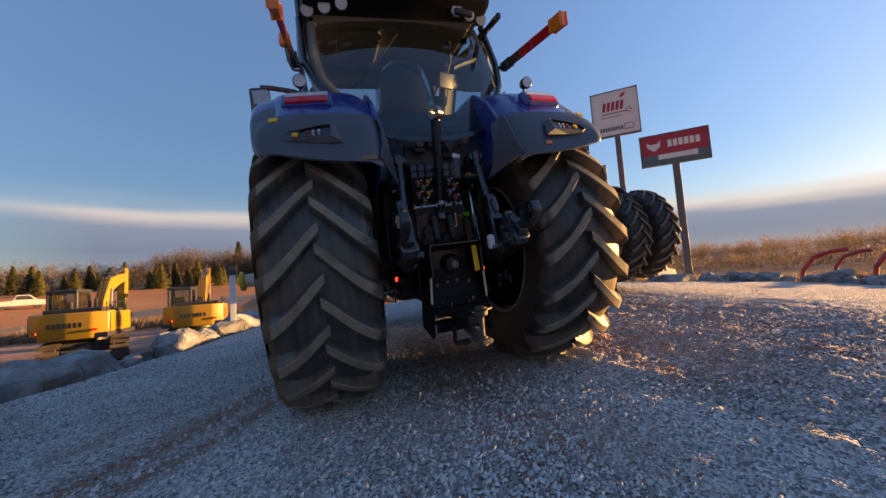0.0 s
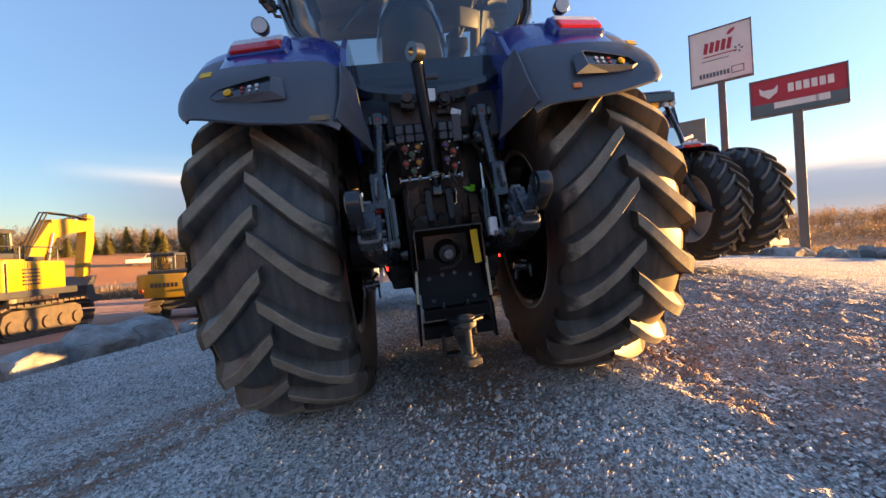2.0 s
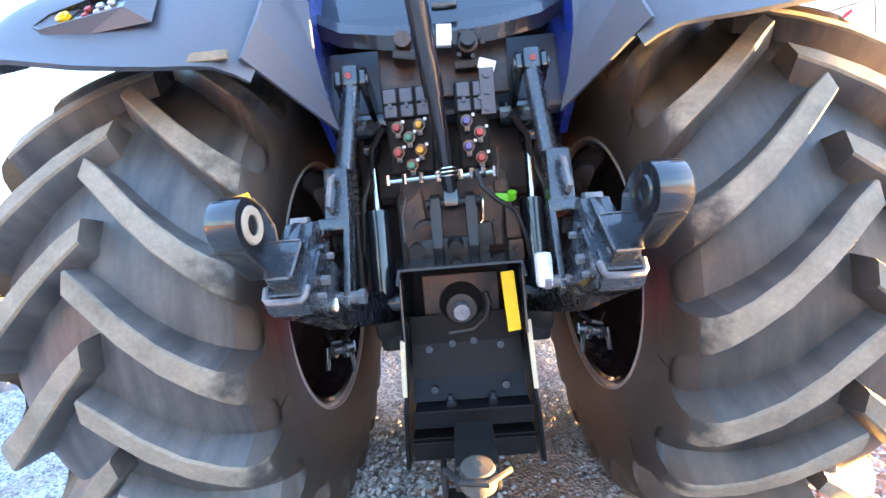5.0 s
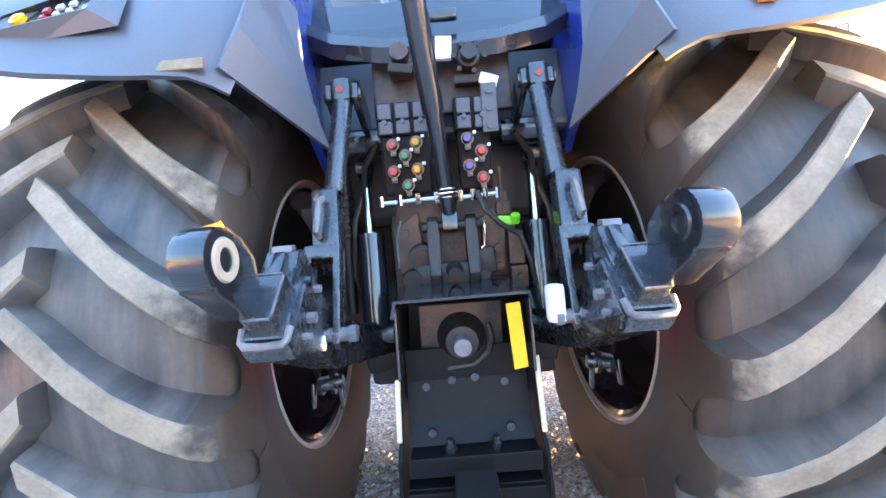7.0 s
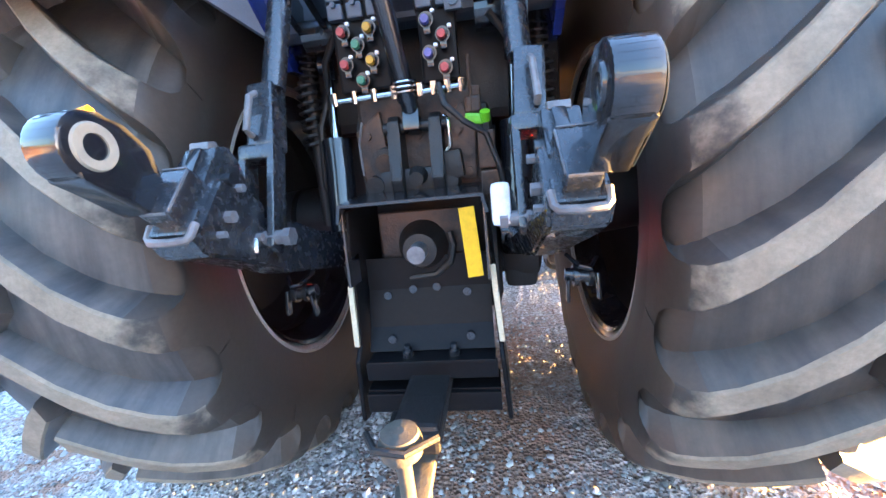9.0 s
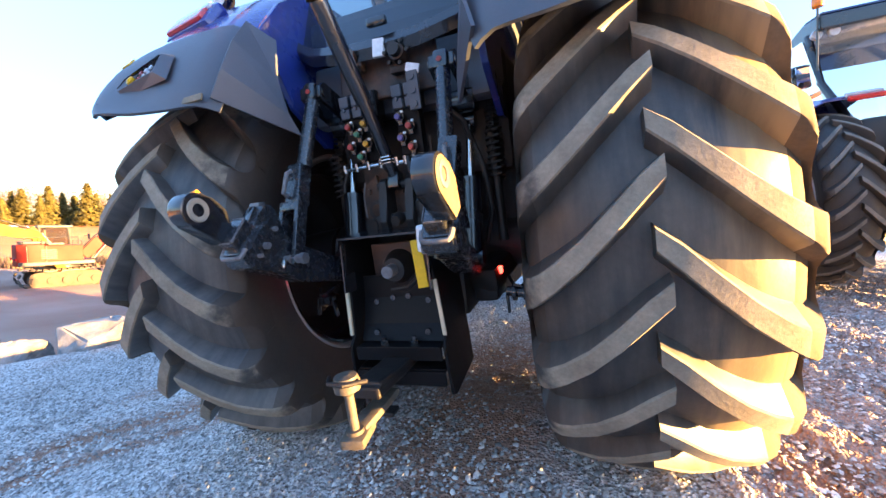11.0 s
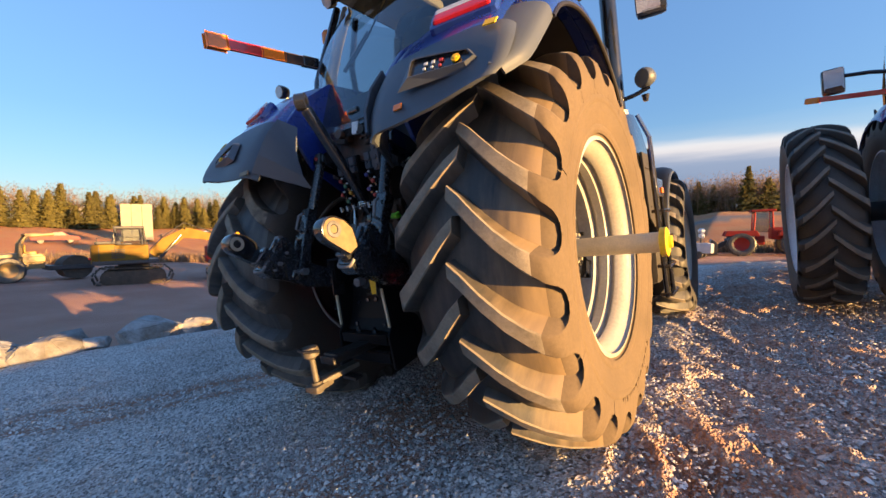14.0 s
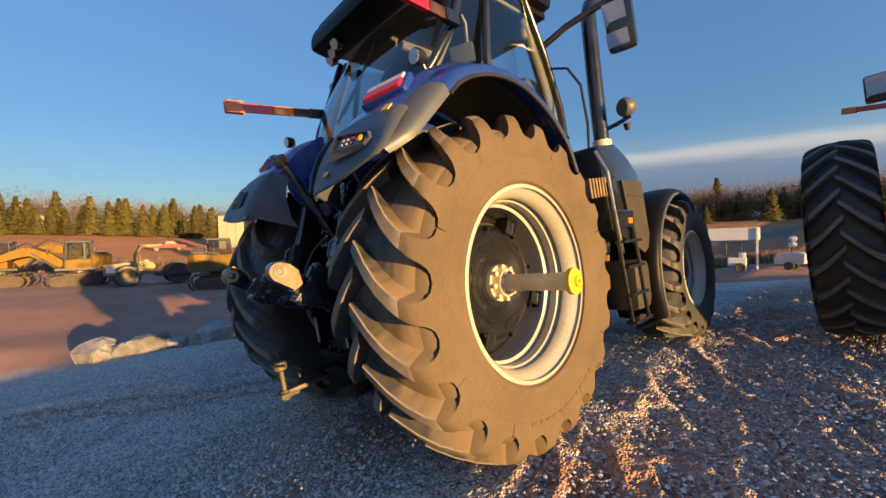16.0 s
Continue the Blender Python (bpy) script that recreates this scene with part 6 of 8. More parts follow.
def rough_noise(X, Y, size, seed):
    """Smooth random relief between -1 and 1 with bumps of about that size."""
    grid = np.random.default_rng(seed).uniform(-1, 1, (256, 256))
    u, v = X / size, Y / size
    i, j = np.floor(u).astype(int), np.floor(v).astype(int)
    a, b = u - i, v - j
    a, b = a * a * (3 - 2 * a), b * b * (3 - 2 * b)
    i, j, i1, j1 = i % 256, j % 256, (i + 1) % 256, (j + 1) % 256
    return (grid[i, j] * (1 - a) + grid[i1, j] * a) * (1 - b) + (grid[i, j1] * (1 - a) + grid[i1, j1] * a) * b


def build_ground():
    fine = np.arange(-6.2, 6.2001, 0.033)
    grow = [6.2]
    step = 0.06
    while grow[-1] < 1800:
        step *= 1.11
        grow.append(grow[-1] + step)
    grow = np.array(grow[1:])
    xs = np.concatenate([-grow[::-1], fine, grow]) - 0.5
    ys = np.concatenate([-grow[::-1], fine, grow]) - 0.3
    X, Y = np.meshgrid(xs, ys)
    Z = height(X, Y)
    rng = np.random.default_rng(4)
    near = np.exp(-(np.maximum(np.hypot(X, Y) - 6, 0) / 4) ** 2)
    # wheel ruts: a pair that runs down from the tractor, and churned ground on its right
    wob, rut_line, churn = worn_ground(X, Y)
    bare = np.maximum(1.0 * rut_line, 0.50 * churn)
    bare = np.maximum(bare, 0.9 * np.exp(-((X - 0.1) / 0.55) ** 2) * smooth(-2.6, -1.6, Y) * smooth(2.4, 0.6, Y))
    # long drag furrows cross the ground on the right, finer combing on the left
    along, across = X * 0.58 - Y * 0.81, X * 0.81 + Y * 0.58
    swirl = 0.22 * rough_noise(X, Y, 0.9, 1)
    ridge = 1 - np.abs(rough_noise(along * 0.20, across + swirl, 0.115, 2)) - 0.5 + 0.55 * (1 - np.abs(rough_noise(along * 0.6, across, 0.095, 3))) + 0.25 * rough_noise(X, Y, 0.45, 7)
    left = smooth(0.5, -0.5, X)
    comb = 0.6 * rough_noise((1 - left) * along * 0.25 + left * (X * 0.72 + Y * 0.69) * 0.25, (1 - left) * across + left * (Y * 0.72 - X * 0.69) + 0.5 * swirl, 0.12, 4) + 0.4 * rough_noise(X, Y, 0.09, 5)
    rut = 0.072 * churn * (ridge - 0.6) - 0.009 * np.clip(rut_line, 0, 1) + 0.010 * np.exp(-((wob - 0.28) / 0.10) ** 2) * smooth(-0.9, -1.6, X)
    rut += 0.004 * np.sin(X * 2.1 + 1.3 * np.sin(Y * 0.9)) + 0.004 * np.sin(Y * 3.7 + X * 1.9 + np.sin(X * 1.3))
    rut += comb * (0.006 + 0.010 * smooth(0.3, 1.4, X))
    Z = Z + near * (rut + rng.normal(0, 1.0, Z.shape) * (0.0025 + 0.006 * churn))
    pad = (1 - np.maximum(np.maximum(smooth(0.0, 0.8, outside(X, Y)), smooth(20, 34, np.hypot(X, Y))), right_side(X, Y)))
    dirt = smooth(40, 33, np.hypot(X + 6, Y) + 2 * np.sin(X * 0.3) + 1.5 * np.sin(Y * 0.45))
    ny, nx = X.shape
    idx = np.arange(ny * nx).reshape(ny, nx)
    quads = np.stack([idx[:-1, :-1], idx[:-1, 1:], idx[1:, 1:], idx[1:, :-1]], -1).reshape(-1, 4)
    me = bpy.data.meshes.new("ground")
    me.vertices.add(ny * nx)
    me.vertices.foreach_set("co", np.stack([X, Y, Z], -1).ravel())
    me.loops.add(quads.size)
    me.loops.foreach_set("vertex_index", quads.ravel())
    me.polygons.add(len(quads))
    me.polygons.foreach_set("loop_start", np.arange(0, quads.size, 4))
    me.polygons.foreach_set("use_smooth", np.ones(len(quads), bool))
    me.update()
    # a road crosses the fields beyond the yard
    road = smooth(3.6, 3.0, np.abs((X + 30) * 0.85 - (Y - 36) * 0.53)) * smooth(-75, -60, Y)
    for nm, val in (("pad", pad), ("dirt", dirt), ("bare", bare), ("road", road)):
        at = me.attributes.new(nm, "FLOAT", "POINT")
        at.data.foreach_set("value", val.ravel().astype(np.float32))
    m = bpy.data.materials.new("ground")
    m.use_nodes = True
    t = m.node_tree
    l = t.links.new
    bsdf = t.nodes["Principled BSDF"]
    tc = t.nodes.new("ShaderNodeTexCoord")

    def noise_node(scale, detail=5.0, rough=0.6):
        n = node(t, "ShaderNodeTexNoise", Scale=scale, Detail=detail, Roughness=rough)
        l(tc.outputs["Object"], n.inputs["Vector"])
        return n

    def ramp(src, stops):
        r = t.nodes.new("ShaderNodeValToRGB")
        e = r.color_ramp.elements
        e[0].position, e[0].color = stops[0][0], (*stops[0][1], 1)
        e[1].position, e[1].color = stops[-1][0], (*stops[-1][1], 1)
        for p, c in stops[1:-1]:
            x = e.new(p)
            x.color = (*c, 1)
        l(src, r.inputs[0])
        return r.outputs[0]

    def mixed(fac, a, b):
        x = t.nodes.new("ShaderNodeMix")
        x.data_type = "RGBA"
        l(fac, x.inputs["Factor"])
        l(a, x.inputs["A"])
        l(b, x.inputs["B"])
        return x.outputs["Result"]
    vor = node(t, "ShaderNodeTexVoronoi", Scale=62.0)
    l(tc.outputs["Object"], vor.inputs["Vector"])
    sepv = t.nodes.new("ShaderNodeSeparateColor")
    l(vor.outputs["Color"], sepv.inputs[0])
    stones = ramp(sepv.outputs[0], [(0.0, (0.10, 0.097, 0.094)), (0.3, (0.39, 0.37, 0.352)), (0.7, (0.62, 0.595, 0.575)), (1.0, (0.83, 0.80, 0.78))])
    soil = ramp(noise_node(30).outputs["Fac"], [(0.3, (0.24, 0.115, 0.074)), (0.7, (0.47, 0.265, 0.185))])
    patch = t.nodes.new("ShaderNodeMapRange")
    patch.inputs["From Min"].default_value, patch.inputs["From Max"].default_value, patch.inputs["To Max"].default_value = 0.50, 0.72, 0.6
    l(noise_node(0.9, 6, 0.62).outputs["Fac"], patch.inputs["Value"])
    a3 = t.nodes.new("ShaderNodeAttribute")
    a3.attribute_name = "bare"
    worn = t.nodes.new("ShaderNodeMath")
    worn.operation, worn.use_clamp = "MULTIPLY_ADD", True
    worn.inputs[1].default_value = 1.1
    l(a3.outputs["Fac"], worn.inputs[0])
    l(patch.outputs[0], worn.inputs[2])
    broken = t.nodes.new("ShaderNodeMath")
    broken.operation, broken.use_clamp = "MULTIPLY", True
    half = t.nodes.new("ShaderNodeMapRange")
    half.inputs["From Min"].default_value, half.inputs["From Max"].default_value = 0.30, 0.48
    l(noise_node(7.0, 6, 0.7).outputs["Fac"], half.inputs["Value"])
    l(worn.outputs[0], broken.inputs[0])
    l(half.outputs[0], broken.inputs[1])
    gravel = mixed(broken.outputs[0], stones, soil)
    dirt_c = ramp(noise_node(0.35, 6).outputs["Fac"], [(0.3, (0.33, 0.165, 0.115)), (0.55, (0.40, 0.22, 0.16)), (0.75, (0.46, 0.28, 0.215))])
    field_c = ramp(noise_node(0.06, 8, 0.7).outputs["Fac"], [(0.3, (0.34, 0.125, 0.045)), (0.5, (0.40, 0.165, 0.06)), (0.62, (0.38, 0.21, 0.085)), (0.75, (0.23, 0.17, 0.07))])
    a1, a2 = t.nodes.new("ShaderNodeAttribute"), t.nodes.new("ShaderNodeAttribute")
    a1.attribute_name, a2.attribute_name = "pad", "dirt"
    a4 = t.nodes.new("ShaderNodeAttribute")
    a4.attribute_name = "road"
    road_c = ramp(noise_node(1.5, 6).outputs["Fac"], [(0.3, (0.10, 0.10, 0.105)), (0.7, (0.16, 0.155, 0.15))])
    col = mixed(a1.outputs["Fac"], mixed(a4.outputs["Fac"], mixed(a2.outputs["Fac"], field_c, dirt_c), road_c), gravel)
    l(col, bsdf.inputs["Base Color"])
    bsdf.inputs["Roughness"].default_value = 0.85
    bmp = node(t, "ShaderNodeBump", Strength=0.95, Distance=0.024)
    l(vor.outputs["Distance"], bmp.inputs["Height"])
    l(bmp.outputs[0], bsdf.inputs["Normal"])
    me.materials.append(m)
    return tagged(new("ground", me), "sloping grey gravel pad above a red dirt yard and rough fields", "ground", kind="structure")


build_ground()


def spot(x, y, yaw, dz=0.0):
    """Stands a thing upright on the ground at a place of the world."""
    return pose(x, y, ground_z(x, y) + dz, 0, 0, yaw)


# ---- second tractor, with dual wheels ----
def build_dual_tractor():
    m = SLOPE @ Matrix.Translation((4.12, 3.57, -0.365)) @ Matrix.Rotation(PITCH, 4, "X")
    t = thing("dual_wheel_tractor", m, "blue farm tractor on dual rear wheels parked on gravel", "tractor")
    hub = 0.93
    for s in (-1, 1):
        for off, outer in ((1.60, True), (0.88, False)):
            lugs = []
            w = part("rear_wheel", tyre_mesh(0.97, 0.47, 0.60, 23, 0.1 if outer else 0.2, 0.23 if outer else 0.33, s, lug_h=0.05, drop=0.25, sag=0.04, lug_w=0.026, apart=lugs), [CLEAN_RUBBER] * 4, t, "clean black farm tyre")
            for lug in lugs:
                part("lug", lug, [CLEAN_RUBBER, LUG_GREY, CLEAN_RUBBER, CLEAN_RUBBER], w, "", True)
            w.location = (s * off, 0, hub)
            part("rim", rim_mesh(0.585, 0.45, s, 0.215), WHITE, w, "white rear rim", True)
            bm = B()
            lathe(bm, [(s * d, r) for d, r in ((0.16, 0.57), (0.15, 0.53), (0.09, 0.46), (0.08, 0.30), (0.12, 0.22), (0.13, 0.02))], 40)
            part("wheel_disc", bm, WHITE, w, "white dished wheel disc", True)
        bm = B()
        rws = []
        for k in range(9):
            a = radians(68 + 74 * k / 8)
            rws.append([Vector((s * x, -(1.11 - d) * math.cos(a), hub + (1.11 - d) * math.sin(a))) for x, d in ((0.36, 0.02), (0.55, 0), (0.90, 0.005), (1.05, 0.07), (1.14, 0.20))])
        sheet(bm, rws, 0.012)
        f = part("fender", bm, BLUE, t, "blue rear mudguard", True)
        bm = B()
        box(bm, (s * 0.57, -0.43, 1.955), (0.30, 0.05, 0.06), rot(25, 0, 0), 0.02)
        part("tail_lamp", bm, RED, f, "red tail lamp")
        bm = B()
        box(bm, (s * 0.57, -0.39, 2.000), (0.30, 0.05, 0.04), rot(25, 0, 0), 0.012)
        part("clear_lens", bm, CLEAR, f, "clear lens over the tail lamp")
        # cab posts, glass, mirror and arm
        bm = B()
        tube(bm, [(s * 0.62, -0.25, 1.75), (s * 0.72, 0.05, 2.25), (s * 0.70, 0.32, 2.87)], 0.04)
        part("rear_post", bm, BLACK, t, "black rear cab post", True)
        bm = B()
        tube(bm, [(s * 0.70, 1.55, 1.80), (s * 0.72, 1.45, 2.4), (s * 0.70, 1.30, 2.87)], 0.04)
        part("front_post", bm, BLACK, t, "black front cab post", True)
        bm = B()
        sheet(bm, [[Vector((s * 0.72, -0.1, 1.85)), Vector((s * 0.78, 0.7, 1.8)), Vector((s * 0.72, 1.5, 1.8))], [Vector((s * 0.80, 0.22, 2.8)), Vector((s * 0.84, 0.7, 2.8)), Vector((s * 0.78, 1.16, 2.8))]])
        g = part("side_window", bm, GLASS, t, "tinted side window")
        g.visible_shadow = False
        bm = B()
        tube(bm, [(s * 0.72, 0.80, 2.44), (s * 0.95, 0.92, 2.53), (s * 1.16, 1.02, 2.58)], 0.024)
        ma = part("mirror_arm", bm, BLACK, t, "black mirror arm")
        bm = B()
        box(bm, (s * 1.25, 1.04, 2.54), (0.22, 0.09, 0.32), rot(0, 0, s * 6), 0.04)
        mh = part("mirror_head", bm, BLACK, ma, "black mirror housing", True)
        bm = B()
        box(bm, (s * 1.25, 0.986, 2.54), (0.18, 0.006, 0.27), rot(9, 0, s * 6), 0.0)
        part("mirror_glass", bm, MIRROR, mh, "mirror glass")
        bm = B()
        a, b = Vector((s * 0.82, 0.30, 2.15)), Vector((s * 1.44, 0.72, 2.30))
        box(bm, a.lerp(b, 0.5), (0.76, 0.03, 0.055), rot(0, s * -11.5, s * 34), 0.004)
        ar = part("marker_arm", bm, RED, t, "red folding marker arm")
        bm = B()
        box(bm, b + Vector((s * 0.04, 0.03, 0.01)), (0.15, 0.05, 0.07), rot(0, s * -11.5, s * 34), 0.012)
        part("amber_lamp", bm, ORANGE, ar, "amber lamp at the arm tip")
        bm = B()
        tube(bm, [(s * 0.86, 0.9, 1.85), (s * 0.98, 0.7, 2.05), (s * 1.00, 0.55, 1.80), (s * 1.05, 0.40, 1.55)], 0.01)
        part("cable", bm, BLACK, t, "black cable loop")
        bm = B()
        lathe(bm, [(0.07, 0.02), (0.05, 0.05), (0, 0.055), (-0.01, 0.05)], 16, Matrix.Translation((s * 0.55, 0.10, 2.82)) @ Matrix.Rotation(radians(90), 4, "Z"))
        lathe(bm, [(0.07, 0.02), (0.05, 0.05), (0, 0.055), (-0.01, 0.05)], 16, Matrix.Translation((s * 0.70, 0.12, 2.82)) @ Matrix.Rotation(radians(90), 4, "Z"))
        part("roof_lamp", bm, CLEAR, t, "round roof work lamps", True)
    bm = B()
    sheet(bm, [[Vector((x, -0.40 + 0.25 * abs(x) + (z - 1.7) * 0.5, z)) for x in (-0.75, -0.4, 0, 0.4, 0.75)] for z in (1.72, 2.1, 2.5, 2.82)])
    g = part("rear_window", bm, GLASS, t, "tinted rear window", True)
    g.visible_shadow = False
    bm = B()
    prism(bm, [(0.05, 3.01), (0.10, 3.05), (0.45, 3.08), (0.90, 3.00), (1.25, 2.83), (1.38, 2.72), (1.36, 2.69), (0.88, 2.97), (0.45, 3.05)], -0.66, 0.66, "x", bev=0.01)
    part("cab_roof", bm, ROOF_BLUE, t, "dark blue cab roof", True)
    bm = B()
    prism(bm, [(0.04, 2.84), (0.04, 3.00), (0.45, 3.045), (0.88, 2.965), (1.36, 2.685), (1.30, 2.66), (0.95, 2.80), (0.60, 2.84)], -0.70, 0.70, "x", bev=0.02)
    part("roof_lining", bm, BLACK, t, "black roof body with a drooping front visor")
    bm = B()
    cyl(bm, (-0.73, 0.10, 2.20), (-0.71, 0.06, 3.12), 0.012, n=8)
    bc = part("beacon_stalk", bm, BLACK, t, "black beacon stalk")
    bm = B()
    lathe(bm, [(0.0, 0.05), (0.02, 0.055), (0.12, 0.05), (0.15, 0.03), (0.155, 0.005)], 18, Matrix.Translation((-0.71, 0.06, 3.10)) @ Matrix.Rotation(radians(-90), 4, "Y"))
    part("beacon", bm, ORANGE, bc, "amber rotating beacon", True)
    bm = B()
    box(bm, (0, 0.6, 1.55), (1.15, 1.9, 0.4), None, 0.06)
    box(bm, (0, 0.0, 0.95), (0.50, 0.9, 0.8), None, 0.08)
    cyl(bm, (-1.75, 0, hub), (1.75, 0, hub), 0.10, n=20)
    box(bm, (0, 1.9, 0.95), (0.62, 2.6, 0.7), None, 0.08)
    box(bm, (0, -0.55, 0.75), (0.34, 0.25, 0.5), None, 0.04)
    tube(bm, [(-0.3, -0.5, 1.5), (-0.34, -0.8, 1.0), (-0.38, -0.95, 0.85)], 0.04)
    tube(bm, [(0.3, -0.5, 1.5), (0.34, -0.8, 1.0), (0.38, -0.95, 0.85)], 0.04)
    part("chassis", bm, IRON, t, "black chassis, axle and hitch", True)
    bm = B()
    box(bm, (0, 2.5, 1.62), (0.8, 2.2, 0.62), rot(-3, 0, 0), 0.15)
    part("hood", bm, BLUE, t, "blue engine hood", True)
    for s in (-1, 1):
        w = part("front_wheel", tyre_mesh(0.76, 0.46, 0.42, 19, 0.1, 0.24, s, lug_h=0.045, drop=0.26, sag=0.02, lug_w=0.022), [CLEAN_RUBBER] * 4, t, "black front farm tyre")
        w.location = (s * 0.95, 2.95, 0.72)
        part("rim", rim_mesh(0.405, 0.4, s, 0.20), RIM, w, "white front rim", True)
        bm = B()
        lathe(bm, [(s * d, r) for d, r in ((0.0, 0.38), (0.03, 0.2), (0.12, 0.15), (0.14, 0.02))], 28)
        part("hub", bm, RIM, w, "white front hub", True)
    return t


build_dual_tractor()


# ---- machines in the yard ----
def excavator(m, label, paint, dark, size=1.0, fold=(35, -75), swing=0.0, bars=0, group="machines in the yard", cab_back=0.0):
    """A tracked excavator; x ahead. fold: angles of boom and stick."""
    t = thing("excavator", m, label, "excavator", group)
    k = size

    def P(x, y, z):
        return Vector((x * k, y * k, z * k))
    bm = box(B(), (0, 0, 0), (0.16 * k, 0.58 * k, 0.05 * k))
    box(bm, (0.03 * k, 0, -0.035 * k), (0.03 * k, 0.56 * k, 0.03 * k))
    shoe = bpy.data.meshes.new("track_shoe")
    bm.to_mesh(shoe)
    bm.free()
    shoe.materials.append(TRACK)
    for s in (-1, 1):
        bm = B()
        shoes = []
        pts = [(-1.55, 0.42), (-1.45, 0.12), (-1.2, 0.0), (1.2, 0.0), (1.45, 0.12), (1.55, 0.42), (1.45, 0.70), (1.2, 0.80), (-1.2, 0.80), (-1.45, 0.70)]
        prism(bm, [(x * k * 0.82, z * k * 0.86) for x, z in pts], (s * 0.98 - 0.16) * k, (s * 0.98 + 0.16) * k, "y", bev=0.02 * k)
        for (x0, z0), (x1, z1) in zip(pts, pts[1:] + pts[:1]):
            n = max(1, round(math.hypot(x1 - x0, z1 - z0) / 0.2))
            for j in range(n):
                f = (j + 0.5) / n
                a = math.degrees(math.atan2(z1 - z0, x1 - x0))
                shoes.append(Matrix.Translation(P(x0 + (x1 - x0) * f, s * 0.98, z0 + (z1 - z0) * f)) @ rot(0, -a, 0).to_4x4())
        tr = part("track", bm, TRACK, t, "muddy steel crawler track")
        for m_ in shoes:
            sh = new("track_shoe", shoe)
            sh.parent, sh.matrix_local = tr, m_
        for j in range(5):
            bm = B()
            cyl(bm, P(-1.0 + 0.5 * j, s * 1.02, 0.30), P(-1.0 + 0.5 * j, s * 1.20, 0.30), 0.17 * k, n=14)
            part("roller", bm, TRACK, tr, "dusty track roller")
    bm = B()
    box(bm, P(0, 0, 0.62), (1.5 * k, 1.5 * k, 0.4 * k), None, 0.05 * k)
    cyl(bm, P(0, 0, 0.75), P(0, 0, 1.0), 0.62 * k, n=24)
    part("undercarriage", bm, EXC_GREY, t, "dark undercarriage frame")
    top = new("house")
    top.parent = t
    top.matrix_local = Matrix.Rotation(radians(swing), 4, "Z")
    bm = B()
    box(bm, P(-0.25, 0, 1.08), (2.5 * k, 2.45 * k, 0.18 * k), None, 0.03 * k)
    bod = part("deck", bm, dark, top, "dark machine deck")
    bm = B()
    pr = [(-1.25, -1.2), (-1.55, -0.75), (-1.62, 0.0), (-1.55, 0.75), (-1.25, 1.2), (-0.65, 1.2), (-0.65, -1.2)]
    prism(bm, [(x * k, y * k) for x, y in pr], 0.98 * k, 1.95 * k, "z", bev=0.08 * k)
    part("counterweight", bm, paint, top, "rounded counterweight", True)
    bm = B()
    box(bm, P(-0.05, -0.72, 1.52), (1.3 * k, 0.98 * k, 0.75 * k), None, 0.06 * k)
    box(bm, P(-0.30, 0.75, 1.42), (0.9 * k, 0.9 * k, 0.55 * k), None, 0.05 * k)
    box(bm, P(-0.75, 0.1, 1.98), (0.8 * k, 1.5 * k, 0.12 * k), None, 0.04 * k)
    part("engine_cover", bm, paint, top, "side and engine covers")
    bm = B()
    for j in range(5):
        box(bm, P(-0.55, -1.22, 1.32 + 0.09 * j), (0.5 * k, 0.03 * k, 0.04 * k), None)
    part("vent", bm, dark, top, "dark side vents")
    bm = B()
    box(bm, P(-0.92, -0.15, 2.02), (0.95 * k, 1.75 * k, 0.14 * k), None, 0.04 * k)
    box(bm, P(-0.30, -0.80, 1.95), (0.55 * k, 0.70 * k, 0.10 * k), None, 0.03 * k)
    cyl(bm, P(-0.70, -0.55, 2.05), P(-0.72, -0.55, 2.42), 0.055 * k, n=10)
    part("engine_hood", bm, dark, top, "dark engine hood with exhaust stub")
    bm = B()
    for x0, x1 in ((-1.30, -0.75), (-0.60, 0.45)):
        tube(bm, [P(x0, -1.12, 1.92), P(x0, -1.12, 2.25), P(x1, -1.12, 2.25), P(x1, -1.12, 1.90)], 0.018 * k, 6)
    tube(bm, [P(0.55, -1.05, 1.20), P(0.60, -1.05, 2.05), P(0.25, -1.05, 2.10)], 0.018 * k, 6)
    part("handrail", bm, dark, top, "thin dark handrails")
    for s in (-1, 1):
        for x in (-1.24, -0.64):
            part("panel_seam", box(B(), P(x, s * 1.205, 1.45), (0.02 * k, 0.014 * k, 0.80 * k)), dark, top, "dark seam between covers")
        bm = B()
        box(bm, P(-1.585, s * 0.86, 1.30), (0.05 * k, 0.16 * k, 0.09 * k), rot(0, 0, s * -28), 0.01 * k)
        part("tail_reflector", bm, RED, top, "small red reflector")
    bm = B()
    tube(bm, [P(1.05, 1.20, 2.30), P(1.22, 1.36, 2.34)], 0.018 * k, 6)
    box(bm, P(1.24, 1.40, 2.26), (0.05 * k, 0.16 * k, 0.30 * k), rot(0, 0, 15), 0.02 * k)
    part("mirror", bm, dark, top, "dark cab mirror")
    # cab
    bm = B()
    for x, y in ((-0.15, 0.30), (-0.15, 1.18), (0.95, 0.30), (1.10, 1.18)):
        tube(bm, [P(x - cab_back, y, 1.15), P(x * 0.96 - cab_back, y, 2.1), P(x * 0.9 - cab_back, y * 0.99, 2.72)], 0.06 * k, 8)
    box(bm, P(0.42 - cab_back, 0.74, 2.76), (1.25 * k, 1.0 * k, 0.14 * k), None, 0.05 * k)
    box(bm, P(0.42 - cab_back, 1.19, 1.62), (1.15 * k, 0.05 * k, 0.06 * k), None)
